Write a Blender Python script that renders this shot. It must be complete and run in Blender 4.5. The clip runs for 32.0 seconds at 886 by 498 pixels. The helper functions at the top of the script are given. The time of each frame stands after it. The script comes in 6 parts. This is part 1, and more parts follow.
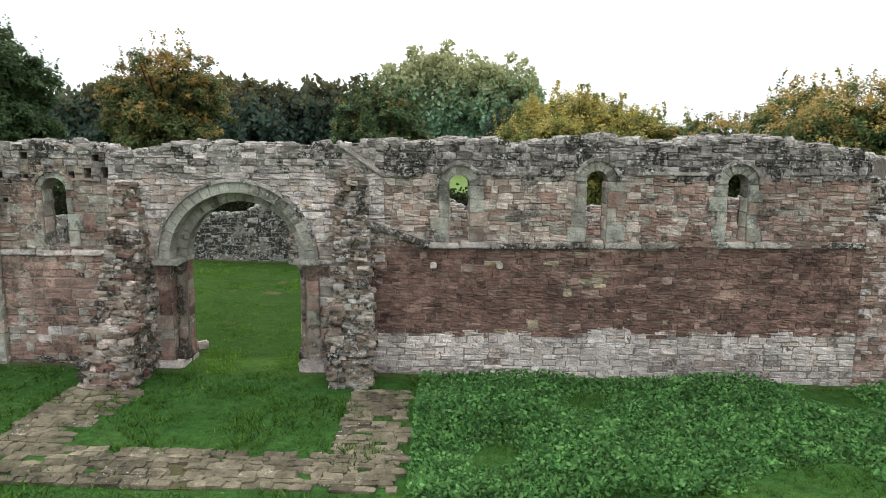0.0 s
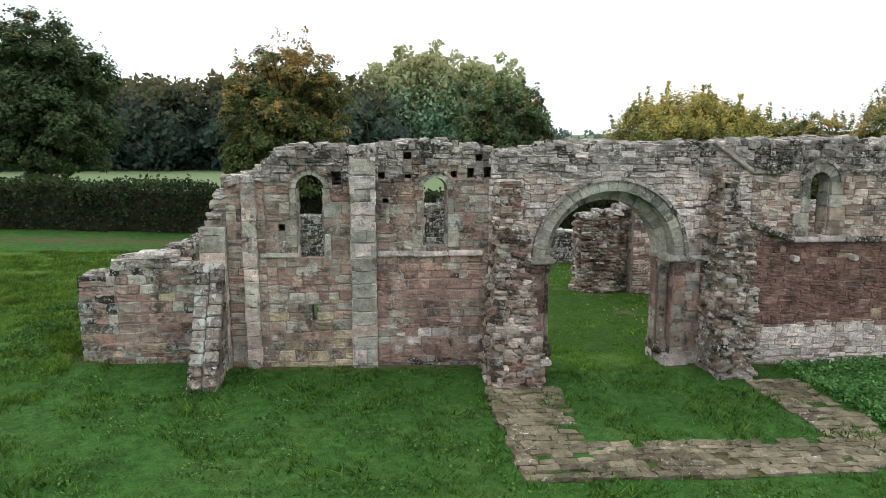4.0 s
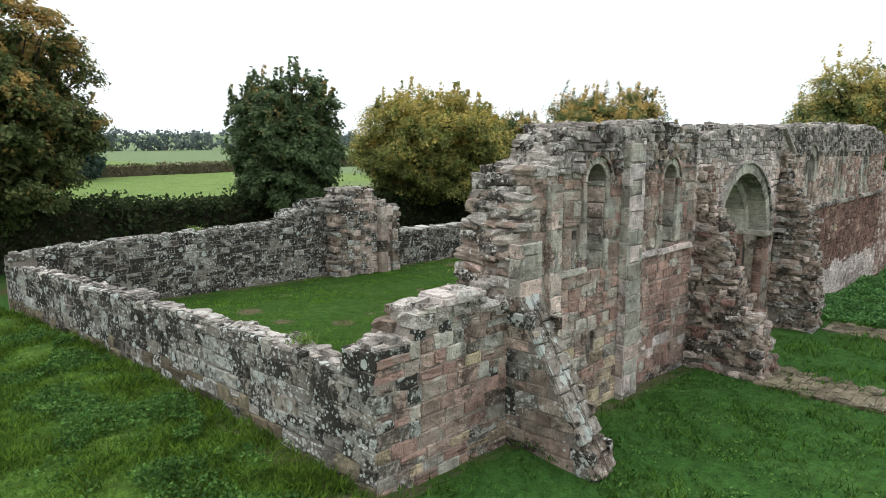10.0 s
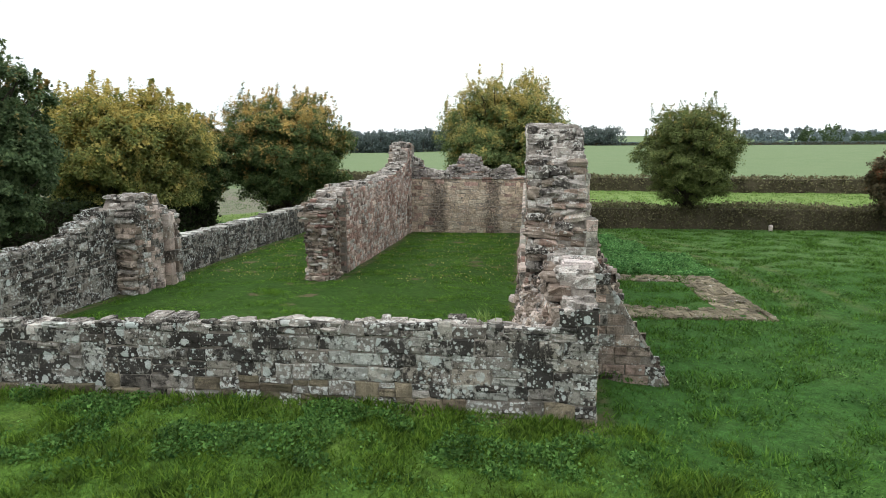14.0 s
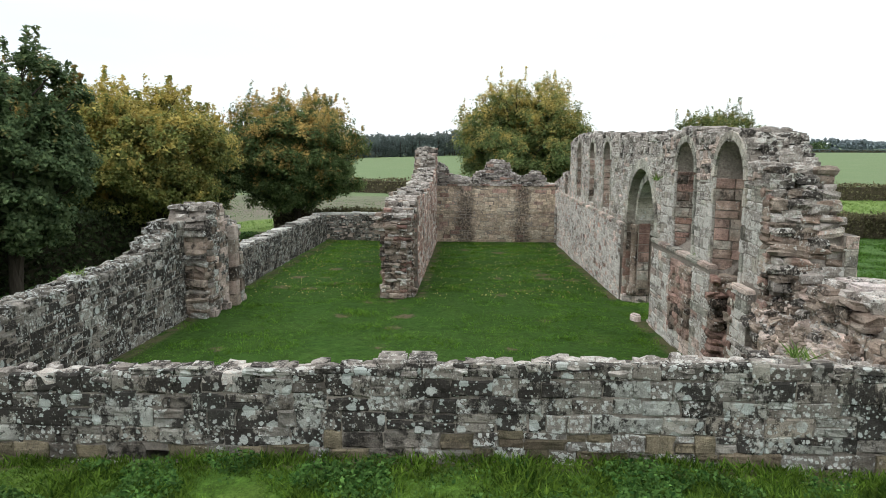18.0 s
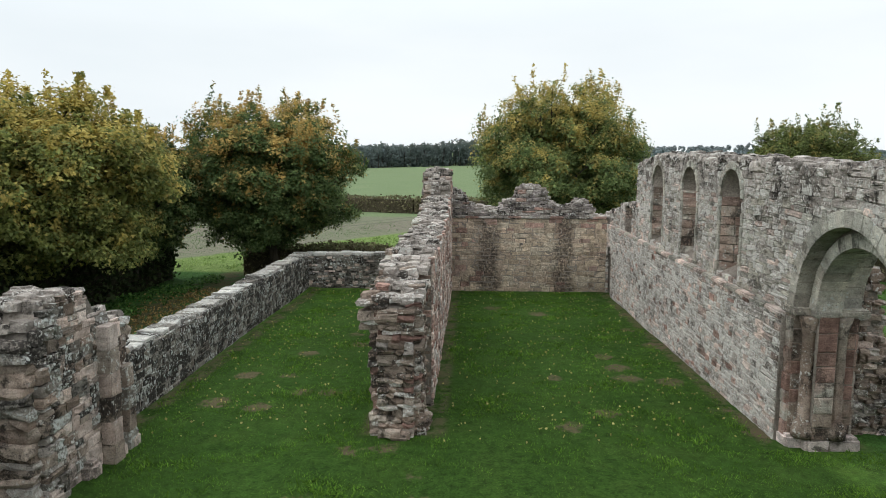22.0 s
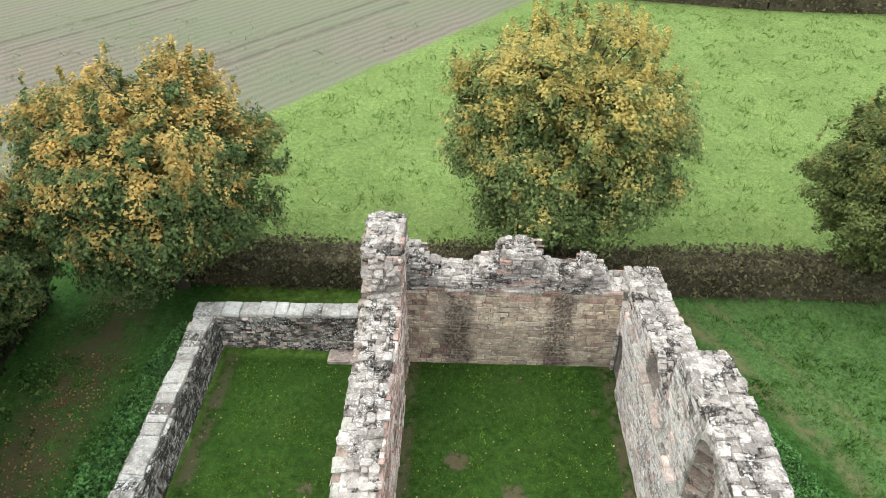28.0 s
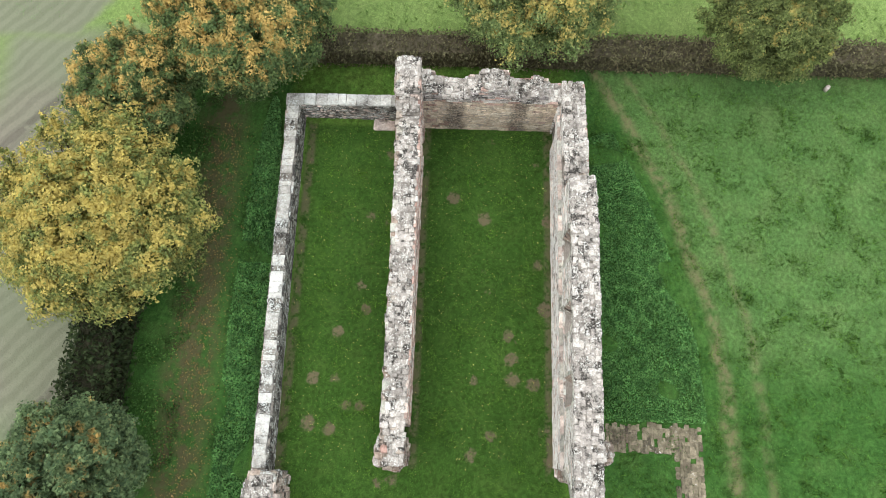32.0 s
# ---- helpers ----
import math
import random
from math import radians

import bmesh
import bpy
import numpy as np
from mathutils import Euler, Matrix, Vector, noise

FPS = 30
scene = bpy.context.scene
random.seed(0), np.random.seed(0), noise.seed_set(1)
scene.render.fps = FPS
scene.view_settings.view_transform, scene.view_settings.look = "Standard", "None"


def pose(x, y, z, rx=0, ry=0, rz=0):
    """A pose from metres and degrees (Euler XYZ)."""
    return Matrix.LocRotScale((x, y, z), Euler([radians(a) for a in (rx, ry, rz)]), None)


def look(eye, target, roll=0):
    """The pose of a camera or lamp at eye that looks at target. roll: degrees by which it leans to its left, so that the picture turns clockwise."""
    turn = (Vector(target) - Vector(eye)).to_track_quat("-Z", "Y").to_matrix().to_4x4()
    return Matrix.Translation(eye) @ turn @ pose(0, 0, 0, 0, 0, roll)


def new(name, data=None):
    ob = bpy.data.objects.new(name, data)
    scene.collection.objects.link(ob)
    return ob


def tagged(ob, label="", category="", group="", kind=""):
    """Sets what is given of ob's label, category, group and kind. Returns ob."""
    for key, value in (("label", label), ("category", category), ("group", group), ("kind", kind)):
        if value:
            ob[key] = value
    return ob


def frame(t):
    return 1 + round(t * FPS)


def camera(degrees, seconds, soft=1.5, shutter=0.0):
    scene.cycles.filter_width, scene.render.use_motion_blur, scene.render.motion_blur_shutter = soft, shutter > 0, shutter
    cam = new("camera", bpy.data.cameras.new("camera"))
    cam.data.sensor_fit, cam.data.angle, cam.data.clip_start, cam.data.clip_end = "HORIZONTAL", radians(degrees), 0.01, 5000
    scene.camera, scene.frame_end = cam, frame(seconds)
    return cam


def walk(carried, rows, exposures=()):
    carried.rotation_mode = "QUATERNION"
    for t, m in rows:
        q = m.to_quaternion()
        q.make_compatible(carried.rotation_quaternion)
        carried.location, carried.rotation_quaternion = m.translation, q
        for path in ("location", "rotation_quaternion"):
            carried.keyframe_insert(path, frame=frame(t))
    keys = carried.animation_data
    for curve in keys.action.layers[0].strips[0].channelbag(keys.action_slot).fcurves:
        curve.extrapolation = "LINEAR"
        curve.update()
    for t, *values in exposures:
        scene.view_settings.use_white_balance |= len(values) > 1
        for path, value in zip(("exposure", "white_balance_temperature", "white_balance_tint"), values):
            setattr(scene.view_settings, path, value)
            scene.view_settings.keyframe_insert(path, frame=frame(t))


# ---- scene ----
cam = camera(64.3, 32.0, 0.5)
PATH = [
    (0, (0.000, 0.000, 5.000), (0.003, 9.877, 3.436), 0.10),
    (0.5, (-0.885, -0.048, 4.998), (-0.767, 9.827, 3.429), 0.08),
    (1, (-1.785, -0.078, 5.009), (-1.659, 9.798, 3.444), 0.09),
    (1.5, (-2.860, -0.091, 5.025), (-2.578, 9.781, 3.454), 0.05),
    (2, (-4.069, -0.090, 5.031), (-3.778, 9.781, 3.459), 0.06),
    (2.5, (-5.285, -0.050, 5.031), (-4.947, 9.820, 3.457), 0.07),
    (3, (-6.628, -0.012, 5.014), (-6.109, 9.850, 3.441), 0.06),
    (3.5, (-7.955, 0.034, 4.997), (-7.333, 9.890, 3.428), 0.00),
    (5.5, (-12.190, 1.341, 4.958), (-9.114, 10.723, 3.377), -0.16),
    (6, (-12.766, 1.969, 4.938), (-9.170, 11.166, 3.359), -0.19),
    (6.5, (-13.296, 2.714, 4.891), (-9.415, 11.795, 3.317), -0.13),
    (7, (-13.809, 3.466, 4.843), (-9.605, 12.403, 3.273), -0.10),
    (7.5, (-14.370, 4.274, 4.794), (-9.803, 13.031, 3.225), -0.07),
    (8, (-15.057, 4.997, 4.758), (-10.124, 13.552, 3.185), 0.03),
    (8.5, (-16.013, 5.815, 4.723), (-10.698, 14.140, 3.157), 0.03),
    (9, (-17.182, 6.714, 4.690), (-11.250, 14.612, 3.131), 0.05),
    (9.5, (-18.501, 7.660, 4.650), (-11.889, 15.001, 3.106), 0.03),
    (10, (-19.971, 8.720, 4.624), (-12.746, 15.460, 3.083), -0.07),
    (10.5, (-21.195, 9.726, 4.606), (-13.294, 15.658, 3.061), -0.09),
    (11, (-22.222, 10.682, 4.581), (-13.703, 15.685, 3.033), -0.15),
    (11.5, (-22.965, 11.547, 4.539), (-14.026, 15.759, 2.999), -0.19),
    (12, (-23.573, 12.414, 4.560), (-14.344, 15.941, 3.013), -0.24),
    (12.5, (-24.015, 13.239, 4.565), (-14.518, 15.968, 3.029), -0.22),
    (13, (-24.315, 13.969, 4.577), (-14.618, 15.867, 3.043), -0.22),
    (13.5, (-24.537, 14.731, 4.592), (-14.723, 15.882, 3.056), -0.23),
    (14, (-24.647, 15.426, 4.585), (-14.831, 16.578, 3.063), -0.18),
    (14.5, (-24.632, 16.081, 4.578), (-14.788, 16.982, 3.064), -0.11),
    (16.5, (-23.889, 18.020, 4.552), (-13.997, 18.095, 3.085), 0.13),
    (17, (-23.707, 18.667, 4.546), (-13.814, 18.764, 3.088), 0.21),
    (17.5, (-23.502, 19.385, 4.536), (-13.609, 19.530, 3.084), 0.22),
    (18, (-23.123, 20.018, 4.541), (-13.232, 20.347, 3.099), 0.19),
    (18.5, (-22.593, 20.516, 4.559), (-12.701, 20.860, 3.132), 0.20),
    (19, (-22.143, 20.831, 4.574), (-12.248, 21.177, 3.171), 0.15),
    (19.5, (-21.701, 20.964, 4.561), (-11.807, 21.321, 3.152), 0.15),
    (20, (-20.760, 21.022, 4.522), (-10.866, 21.388, 3.122), 0.12),
    (20.5, (-19.283, 21.029, 4.571), (-9.386, 21.404, 3.190), 0.11),
    (21, (-17.695, 21.006, 4.681), (-7.796, 21.383, 3.321), 0.12),
    (21.5, (-16.029, 20.901, 4.829), (-6.126, 21.287, 3.493), 0.09),
    (22, (-14.497, 20.807, 4.991), (-4.592, 21.195, 3.670), 0.13),
    (22.5, (-13.129, 20.721, 5.321), (-3.225, 21.129, 4.005), -0.13),
    (23, (-11.728, 20.670, 5.745), (-1.826, 21.090, 4.414), -0.11),
    (23.5, (-10.312, 20.582, 5.982), (-0.483, 21.043, 4.200), -0.49),
    (24, (-8.867, 20.481, 6.275), (0.745, 20.981, 3.561), -0.90),
    (24.5, (-7.573, 20.364, 6.629), (1.941, 20.879, 3.594), -0.80),
    (25, (-6.172, 20.626, 7.295), (3.336, 20.996, 4.219), -0.60),
    (25.5, (-4.875, 20.704, 8.009), (4.650, 21.014, 4.980), -0.30),
    (26, (-3.749, 20.506, 8.840), (5.585, 20.861, 5.270), -0.30),
    (26.5, (-2.687, 20.198, 9.764), (6.458, 20.663, 5.744), -0.20),
    (28.5, (-1.915, 19.994, 17.420), (5.474, 20.199, 10.685), 0.10),
    (29, (-1.917, 19.994, 19.298), (4.914, 20.184, 11.997), 0.00),
    (29.5, (-1.917, 19.977, 21.298), (4.297, 20.152, 13.465), 0.10),
    (30, (-2.002, 19.859, 23.102), (3.610, 20.074, 14.828), -0.40),
    (30.5, (-2.033, 19.917, 25.118), (2.892, 20.107, 16.417), -0.40),
    (31, (-2.054, 19.872, 27.065), (2.182, 20.072, 18.009), -0.90),
    (31.5, (-2.018, 19.806, 29.041), (1.463, 20.016, 19.669), -1.60),
    (32, (-1.910, 19.839, 30.873), (0.820, 20.024, 21.255), -1.90),
]
walk(cam, [(t, look(eye, target, roll)) for t, eye, target, roll in PATH], exposures=[(0, 0.13), (6, 0.0), (9, 0.02), (12, 0.1), (18, -0.02), (20, -0.05), (21.3, -0.13), (22.7, -0.25), (24, -0.27), (25.2, 0.3), (26.5, 0.45), (29, 0.5), (32, 0.42)])

# ---- light ----
world = bpy.data.worlds.new("overcast_sky")
scene.world = world
world.use_nodes = True
wt = world.node_tree
sky = wt.nodes.new("ShaderNodeTexSky")
sky.sky_type, sky.sun_disc = "NISHITA", False
sky.sun_elevation, sky.sun_rotation = radians(57), radians(-20)
sky.air_density, sky.dust_density, sky.ozone_density = 1.0, 6.0, 1.0
cloud_noise = wt.nodes.new("ShaderNodeTexNoise")
cloud_noise.inputs["Scale"].default_value, cloud_noise.inputs["Detail"].default_value = 1.6, 5.0
stretch = wt.nodes.new("ShaderNodeMapping")
stretch.inputs["Scale"].default_value = (1.0, 1.0, 4.0)
coords = wt.nodes.new("ShaderNodeTexCoord")
wt.links.new(coords.outputs["Generated"], stretch.inputs["Vector"])
wt.links.new(stretch.outputs["Vector"], cloud_noise.inputs["Vector"])
cloud_ramp = wt.nodes.new("ShaderNodeValToRGB")
cloud_ramp.color_ramp.elements[0].position, cloud_ramp.color_ramp.elements[0].color = 0.3, (7.95, 8.6, 9.0, 1)
cloud_ramp.color_ramp.elements[1].position, cloud_ramp.color_ramp.elements[1].color = 0.75, (9.3, 9.75, 9.95, 1)
wt.links.new(cloud_noise.outputs["Fac"], cloud_ramp.inputs["Fac"])
veil = wt.nodes.new("ShaderNodeMix")
veil.data_type = "RGBA"
veil.inputs["Factor"].default_value = 0.94
wt.links.new(sky.outputs["Color"], veil.inputs[6])
wt.links.new(cloud_ramp.outputs["Color"], veil.inputs[7])
# an overcast sky is brighter overhead than at the horizon
split = wt.nodes.new("ShaderNodeSeparateXYZ")
wt.links.new(coords.outputs["Generated"], split.inputs[0])
rise = wt.nodes.new("ShaderNodeMapRange")
rise.inputs["From Min"].default_value, rise.inputs["From Max"].default_value = 0.16, 0.62
rise.inputs["To Min"].default_value, rise.inputs["To Max"].default_value = 0.128, 0.223
wt.links.new(split.outputs["Z"], rise.inputs["Value"])
bg = wt.nodes["Background"]
wt.links.new(rise.outputs["Result"], bg.inputs["Strength"])
wt.links.new(veil.outputs[2], bg.inputs["Color"])
sun = new("sun", bpy.data.lights.new("sun", "SUN"))
sun.data.energy, sun.data.angle, sun.data.color = 0.8, radians(35), (1.0, 0.98, 0.95)
sun.matrix_world = look((0, 0, 40), (9, -24, 0))

rnd = random.Random(7)


# ---- materials ----
class Nodes:
    """Small builder of node materials."""

    def __init__(self, name, rough=0.9):
        self.mat = bpy.data.materials.new(name)
        self.mat.use_nodes = True
        self.t = self.mat.node_tree
        self.bsdf = self.t.nodes["Principled BSDF"]
        self.bsdf.inputs["Roughness"].default_value = rough
        self.bsdf.inputs["Specular IOR Level"].default_value = 0.06
        self.geo = self.t.nodes.new("ShaderNodeNewGeometry")
        self.pos = self.geo.outputs["Position"]

    def noise(self, scale, detail=4.0, rough=0.55, vec=None, squash=None):
        n = self.t.nodes.new("ShaderNodeTexNoise")
        n.inputs["Scale"].default_value, n.inputs["Detail"].default_value, n.inputs["Roughness"].default_value = scale, detail, rough
        v = vec or self.pos
        if squash:
            m = self.t.nodes.new("ShaderNodeMapping")
            m.inputs["Scale"].default_value = squash
            self.t.links.new(v, m.inputs["Vector"])
            v = m.outputs["Vector"]
        self.t.links.new(v, n.inputs["Vector"])
        return n.outputs["Fac"]

    def math(self, op, a, b=0.0, c=0.0):
        n = self.t.nodes.new("ShaderNodeMath")
        n.operation = op
        for i, v in enumerate((a, b, c)):
            if isinstance(v, (int, float)):
                n.inputs[i].default_value = v
            else:
                self.t.links.new(v, n.inputs[i])
        return n.outputs[0]

    def step(self, v, lo, hi):
        n = self.t.nodes.new("ShaderNodeMapRange")
        n.interpolation_type = "SMOOTHSTEP"
        self.t.links.new(v, n.inputs["Value"])
        n.inputs["From Min"].default_value, n.inputs["From Max"].default_value = lo, hi
        return n.outputs["Result"]

    def ramp(self, v, cols):
        n = self.t.nodes.new("ShaderNodeValToRGB")
        r = n.color_ramp
        while len(r.elements) < len(cols):
            r.elements.new(0.5)
        for i, c in enumerate(cols):
            r.elements[i].position, r.elements[i].color = i / max(1, len(cols) - 1), (*c, 1)
        self.t.links.new(v, n.inputs["Fac"])
        return n.outputs["Color"]

    def mix(self, f, a, b, blend="MIX"):
        n = self.t.nodes.new("ShaderNodeMix")
        n.data_type, n.blend_type = "RGBA", blend
        for i, v in ((0, f), (6, a), (7, b)):
            if isinstance(v, (int, float)):
                n.inputs[i].default_value = v
            elif isinstance(v, tuple):
                n.inputs[i].default_value = (*v, 1)
            else:
                self.t.links.new(v, n.inputs[i])
        return n.outputs[2]

    def gain(self, col, v, lo, hi):
        """Multiply a colour by a value between lo and hi."""
        n = self.t.nodes.new("ShaderNodeMapRange")
        self.t.links.new(v, n.inputs["Value"])
        n.inputs["From Min"].default_value, n.inputs["From Max"].default_value = 0.25, 0.75
        n.inputs["To Min"].default_value, n.inputs["To Max"].default_value = lo, hi
        c = self.t.nodes.new("ShaderNodeCombineColor")
        for i in range(3):
            self.t.links.new(n.outputs["Result"], c.inputs[i])
        return self.mix(1.0, col, c.outputs["Color"], "MULTIPLY")

    def piece(self):
        """A random value for each separate piece."""
        info = self.t.nodes.new("ShaderNodeObjectInfo")
        return self.math("FRACT", self.math("ADD", self.math("MULTIPLY", info.outputs["Random"], 7.31), self.geo.outputs["Random Per Island"]))

    def xyz(self):
        s = self.t.nodes.new("ShaderNodeSeparateXYZ")
        self.t.links.new(self.pos, s.inputs[0])
        return s.outputs

    def done(self, col, bump=None, strength=0.4, dist=0.02):
        self.t.links.new(col, self.bsdf.inputs["Base Color"])
        if bump is not None:
            b = self.t.nodes.new("ShaderNodeBump")
            b.inputs["Strength"].default_value, b.inputs["Distance"].default_value = strength, dist
            self.t.links.new(bump, b.inputs["Height"])
            self.t.links.new(b.outputs["Normal"], self.bsdf.inputs["Normal"])
        return self.mat


def stone_material(name, cols, dark=0.5, pale=0.5, streaks=(), blue=0.0, bed=0.25, speck=11.0):
    """Weathered sandstone: tones that drift along the wall and from stone to stone, bedding, grain, black algae and pale lichen in patches."""
    n = Nodes(name, 0.92)
    p = n.piece()
    p2, p3 = n.math("FRACT", n.math("MULTIPLY", p, 17.3)), n.math("FRACT", n.math("MULTIPLY", p, 43.7))
    big, mid, fin = n.noise(0.8, 5, 0.6), n.noise(5.0, 6, 0.68), n.noise(55.0, 4, 0.65)
    layer = n.noise(9.0, 5, 0.7, squash=(0.5, 0.5, 3.2))
    drift = n.step(n.noise(0.55, 4, 0.6), 0.3, 0.7)
    col = n.ramp(n.math("ADD", n.math("MULTIPLY", p, 0.4), n.math("MULTIPLY", drift, 0.6)), cols)
    col = n.gain(col, p2, 0.84, 1.16)
    col = n.gain(col, big, 0.58, 1.42)
    col = n.gain(col, mid, 0.52, 1.5)
    col = n.gain(col, layer, 1 - 0.5 * bed, 1 + 0.5 * bed)
    col = n.gain(col, fin, 0.66, 1.34)
    pits = n.math("MULTIPLY", n.step(n.noise(30.0, 4, 0.7), 0.43, 0.33), n.step(n.noise(3.2, 3, 0.6), 0.36, 0.52))
    col = n.mix(n.math("MULTIPLY", pits, 0.7), col, (0.04, 0.034, 0.03))
    own = n.math("MULTIPLY", n.math("SUBTRACT", p3, 0.5), 0.16)
    algae = n.math("MULTIPLY", n.step(n.math("ADD", n.noise(1.5, 7, 0.72), own), 0.62 - 0.17 * dark, 0.68 - 0.13 * dark), n.step(n.noise(17.0, 5, 0.7), 0.34, 0.52))
    col = n.mix(n.math("MULTIPLY", algae, 0.92 * min(1, dark * 1.5)), col, (0.022, 0.02, 0.018))
    own = n.math("MULTIPLY", n.math("SUBTRACT", p2, 0.5), 0.1 * pale)
    spots = n.math("MAXIMUM", n.step(n.math("ADD", n.noise(max(speck, 11.0), 5, 0.68), own), 0.66 - 0.12 * pale, 0.68 - 0.115 * pale), n.step(n.math("ADD", n.noise(24.0, 3, 0.55), own), 0.71 - 0.08 * pale, 0.735 - 0.08 * pale))
    if speck < 9:
        cells = n.t.nodes.new("ShaderNodeTexVoronoi")
        cells.inputs["Scale"].default_value = 14.0
        n.t.links.new(n.pos, cells.inputs["Vector"])
        tone = n.t.nodes.new("ShaderNodeSeparateColor")
        n.t.links.new(cells.outputs["Color"], tone.inputs[0])
        edge = n.math("ADD", cells.outputs["Distance"], n.math("MULTIPLY", n.math("SUBTRACT", n.noise(30.0, 3, 0.6), 0.5), 0.25))
        disc = n.step(n.math("SUBTRACT", n.math("MULTIPLY", tone.outputs[0], 0.46 + 0.1 * pale), edge), 0.02, 0.07)
        spots = n.math("MAXIMUM", spots, disc)
    lich = n.math("MULTIPLY", spots, n.step(n.math("ADD", n.noise(0.9, 5, 0.66), own), 0.58 - 0.2 * pale, 0.66 - 0.2 * pale))
    white = n.gain(n.mix(blue, (0.53, 0.515, 0.475), (0.43, 0.49, 0.48)), fin, 0.72, 1.28)
    col = n.mix(n.math("MULTIPLY", lich, 0.9), col, white)
    for y0, half in streaks:
        wob = n.math("MULTIPLY", n.math("SUBTRACT", n.noise(1.4, 5, 0.7), 0.5), 0.9)
        off = n.math("ABSOLUTE", n.math("ADD", n.math("SUBTRACT", n.xyz()[1], y0), wob))
        wet = n.math("MULTIPLY", n.step(off, half * 1.25, half * 0.55), n.step(n.noise(11.0, 5, 0.7), 0.3, 0.6))
        col = n.mix(n.math("MULTIPLY", wet, 0.82), col, (0.035, 0.032, 0.03))
    h = n.math("ADD", n.math("ADD", mid, n.math("MULTIPLY", fin, 0.3)), n.math("MULTIPLY", layer, 0.8 * bed))
    return n.done(col, h, 1.0, 0.06)


RED = stone_material("red_sandstone", [(0.312, 0.238, 0.204), (0.335, 0.236, 0.197), (0.35, 0.226, 0.186), (0.283, 0.192, 0.165)], 0.42, 0.3)
DARK_RED = stone_material("dark_red_rubble", [(0.175, 0.104, 0.0858), (0.223, 0.135, 0.112), (0.197, 0.119, 0.0988), (0.265, 0.17, 0.139), (0.319, 0.225, 0.19)], 0.42, 0.12, bed=0.5)
PINK = stone_material("pink_grey_sandstone", [(0.454, 0.369, 0.326), (0.507, 0.424, 0.372), (0.475, 0.369, 0.314), (0.56, 0.49, 0.442)], 0.48, 0.5)
ASHLAR = stone_material("brown_and_grey_ashlar", [(0.335, 0.32, 0.274), (0.344, 0.268, 0.218), (0.296, 0.215, 0.176), (0.378, 0.355, 0.306), (0.335, 0.21, 0.167), (0.369, 0.306, 0.253)], 0.52, 0.45, blue=0.5, bed=0.25)
PALE = stone_material("pale_sandstone", [(0.524, 0.454, 0.428), (0.598, 0.524, 0.493), (0.534, 0.444, 0.41), (0.639, 0.572, 0.547)], 0.4, 0.6)
BUFF = stone_material("buff_sandstone", [(0.43, 0.365, 0.245), (0.41, 0.335, 0.225), (0.42, 0.325, 0.235), (0.48, 0.42, 0.3)], 0.36, 0.3)
GREY = stone_material("grey_dressed_sandstone", [(0.345, 0.333, 0.287), (0.4, 0.39, 0.337), (0.365, 0.333, 0.28), (0.32, 0.312, 0.273)], 0.46, 0.5, blue=0.4, bed=0.2)
LICHEN = stone_material("lichened_grey_stone", [(0.13, 0.112, 0.095), (0.19, 0.172, 0.147), (0.25, 0.232, 0.205), (0.15, 0.13, 0.11), (0.3, 0.285, 0.255)], 0.85, 0.85, blue=0.35, bed=0.2, speck=8.5)
CROWN = stone_material("weathered_wall_head_stone", [(0.31, 0.275, 0.245), (0.39, 0.35, 0.315), (0.25, 0.22, 0.194), (0.42, 0.385, 0.345)], 0.66, 0.85, speck=13.0)
BLACKENED = stone_material("blackened_upper_courses", [(0.259, 0.224, 0.208), (0.358, 0.316, 0.297), (0.204, 0.177, 0.167), (0.506, 0.449, 0.418)], 0.9, 0.75, bed=0.4)
RUBBLE = stone_material("rubble_core_stone", [(0.24, 0.187, 0.148), (0.302, 0.248, 0.203), (0.202, 0.15, 0.119), (0.365, 0.32, 0.269)], 0.62, 0.6, bed=0.3)
EAST = stone_material("water_streaked_ashlar", [(0.36, 0.27, 0.213), (0.425, 0.335, 0.262), (0.44, 0.355, 0.267), (0.35, 0.245, 0.193)], 0.3, 0.3, ((20.1, 0.46), (17.15, 0.42)))
EAST_BUFF = stone_material("streaked_buff_ashlar", [(0.45, 0.37, 0.275), (0.42, 0.335, 0.25), (0.5, 0.43, 0.34), (0.43, 0.325, 0.25)], 0.25, 0.3, ((20.1, 0.46), (17.15, 0.42)))
NAVE = stone_material("whitened_rubble_of_the_nave_face", [(0.388, 0.35, 0.315), (0.432, 0.395, 0.355), (0.354, 0.315, 0.28), (0.485, 0.46, 0.425)], 0.5, 1.4, bed=0.3, speck=17.0)
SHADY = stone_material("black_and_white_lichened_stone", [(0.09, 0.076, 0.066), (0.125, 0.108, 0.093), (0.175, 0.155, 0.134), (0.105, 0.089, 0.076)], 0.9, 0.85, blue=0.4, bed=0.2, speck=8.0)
FLAG = stone_material("worn_footing_stone", [(0.155, 0.13, 0.088), (0.2, 0.168, 0.118), (0.13, 0.112, 0.076), (0.175, 0.138, 0.102)], 0.4, 0.35)
COPING = stone_material("whitened_coping_stone", [(0.4, 0.385, 0.35), (0.47, 0.455, 0.42), (0.36, 0.335, 0.3), (0.43, 0.41, 0.37)], 0.45, 0.95, blue=0.3, speck=13.0)


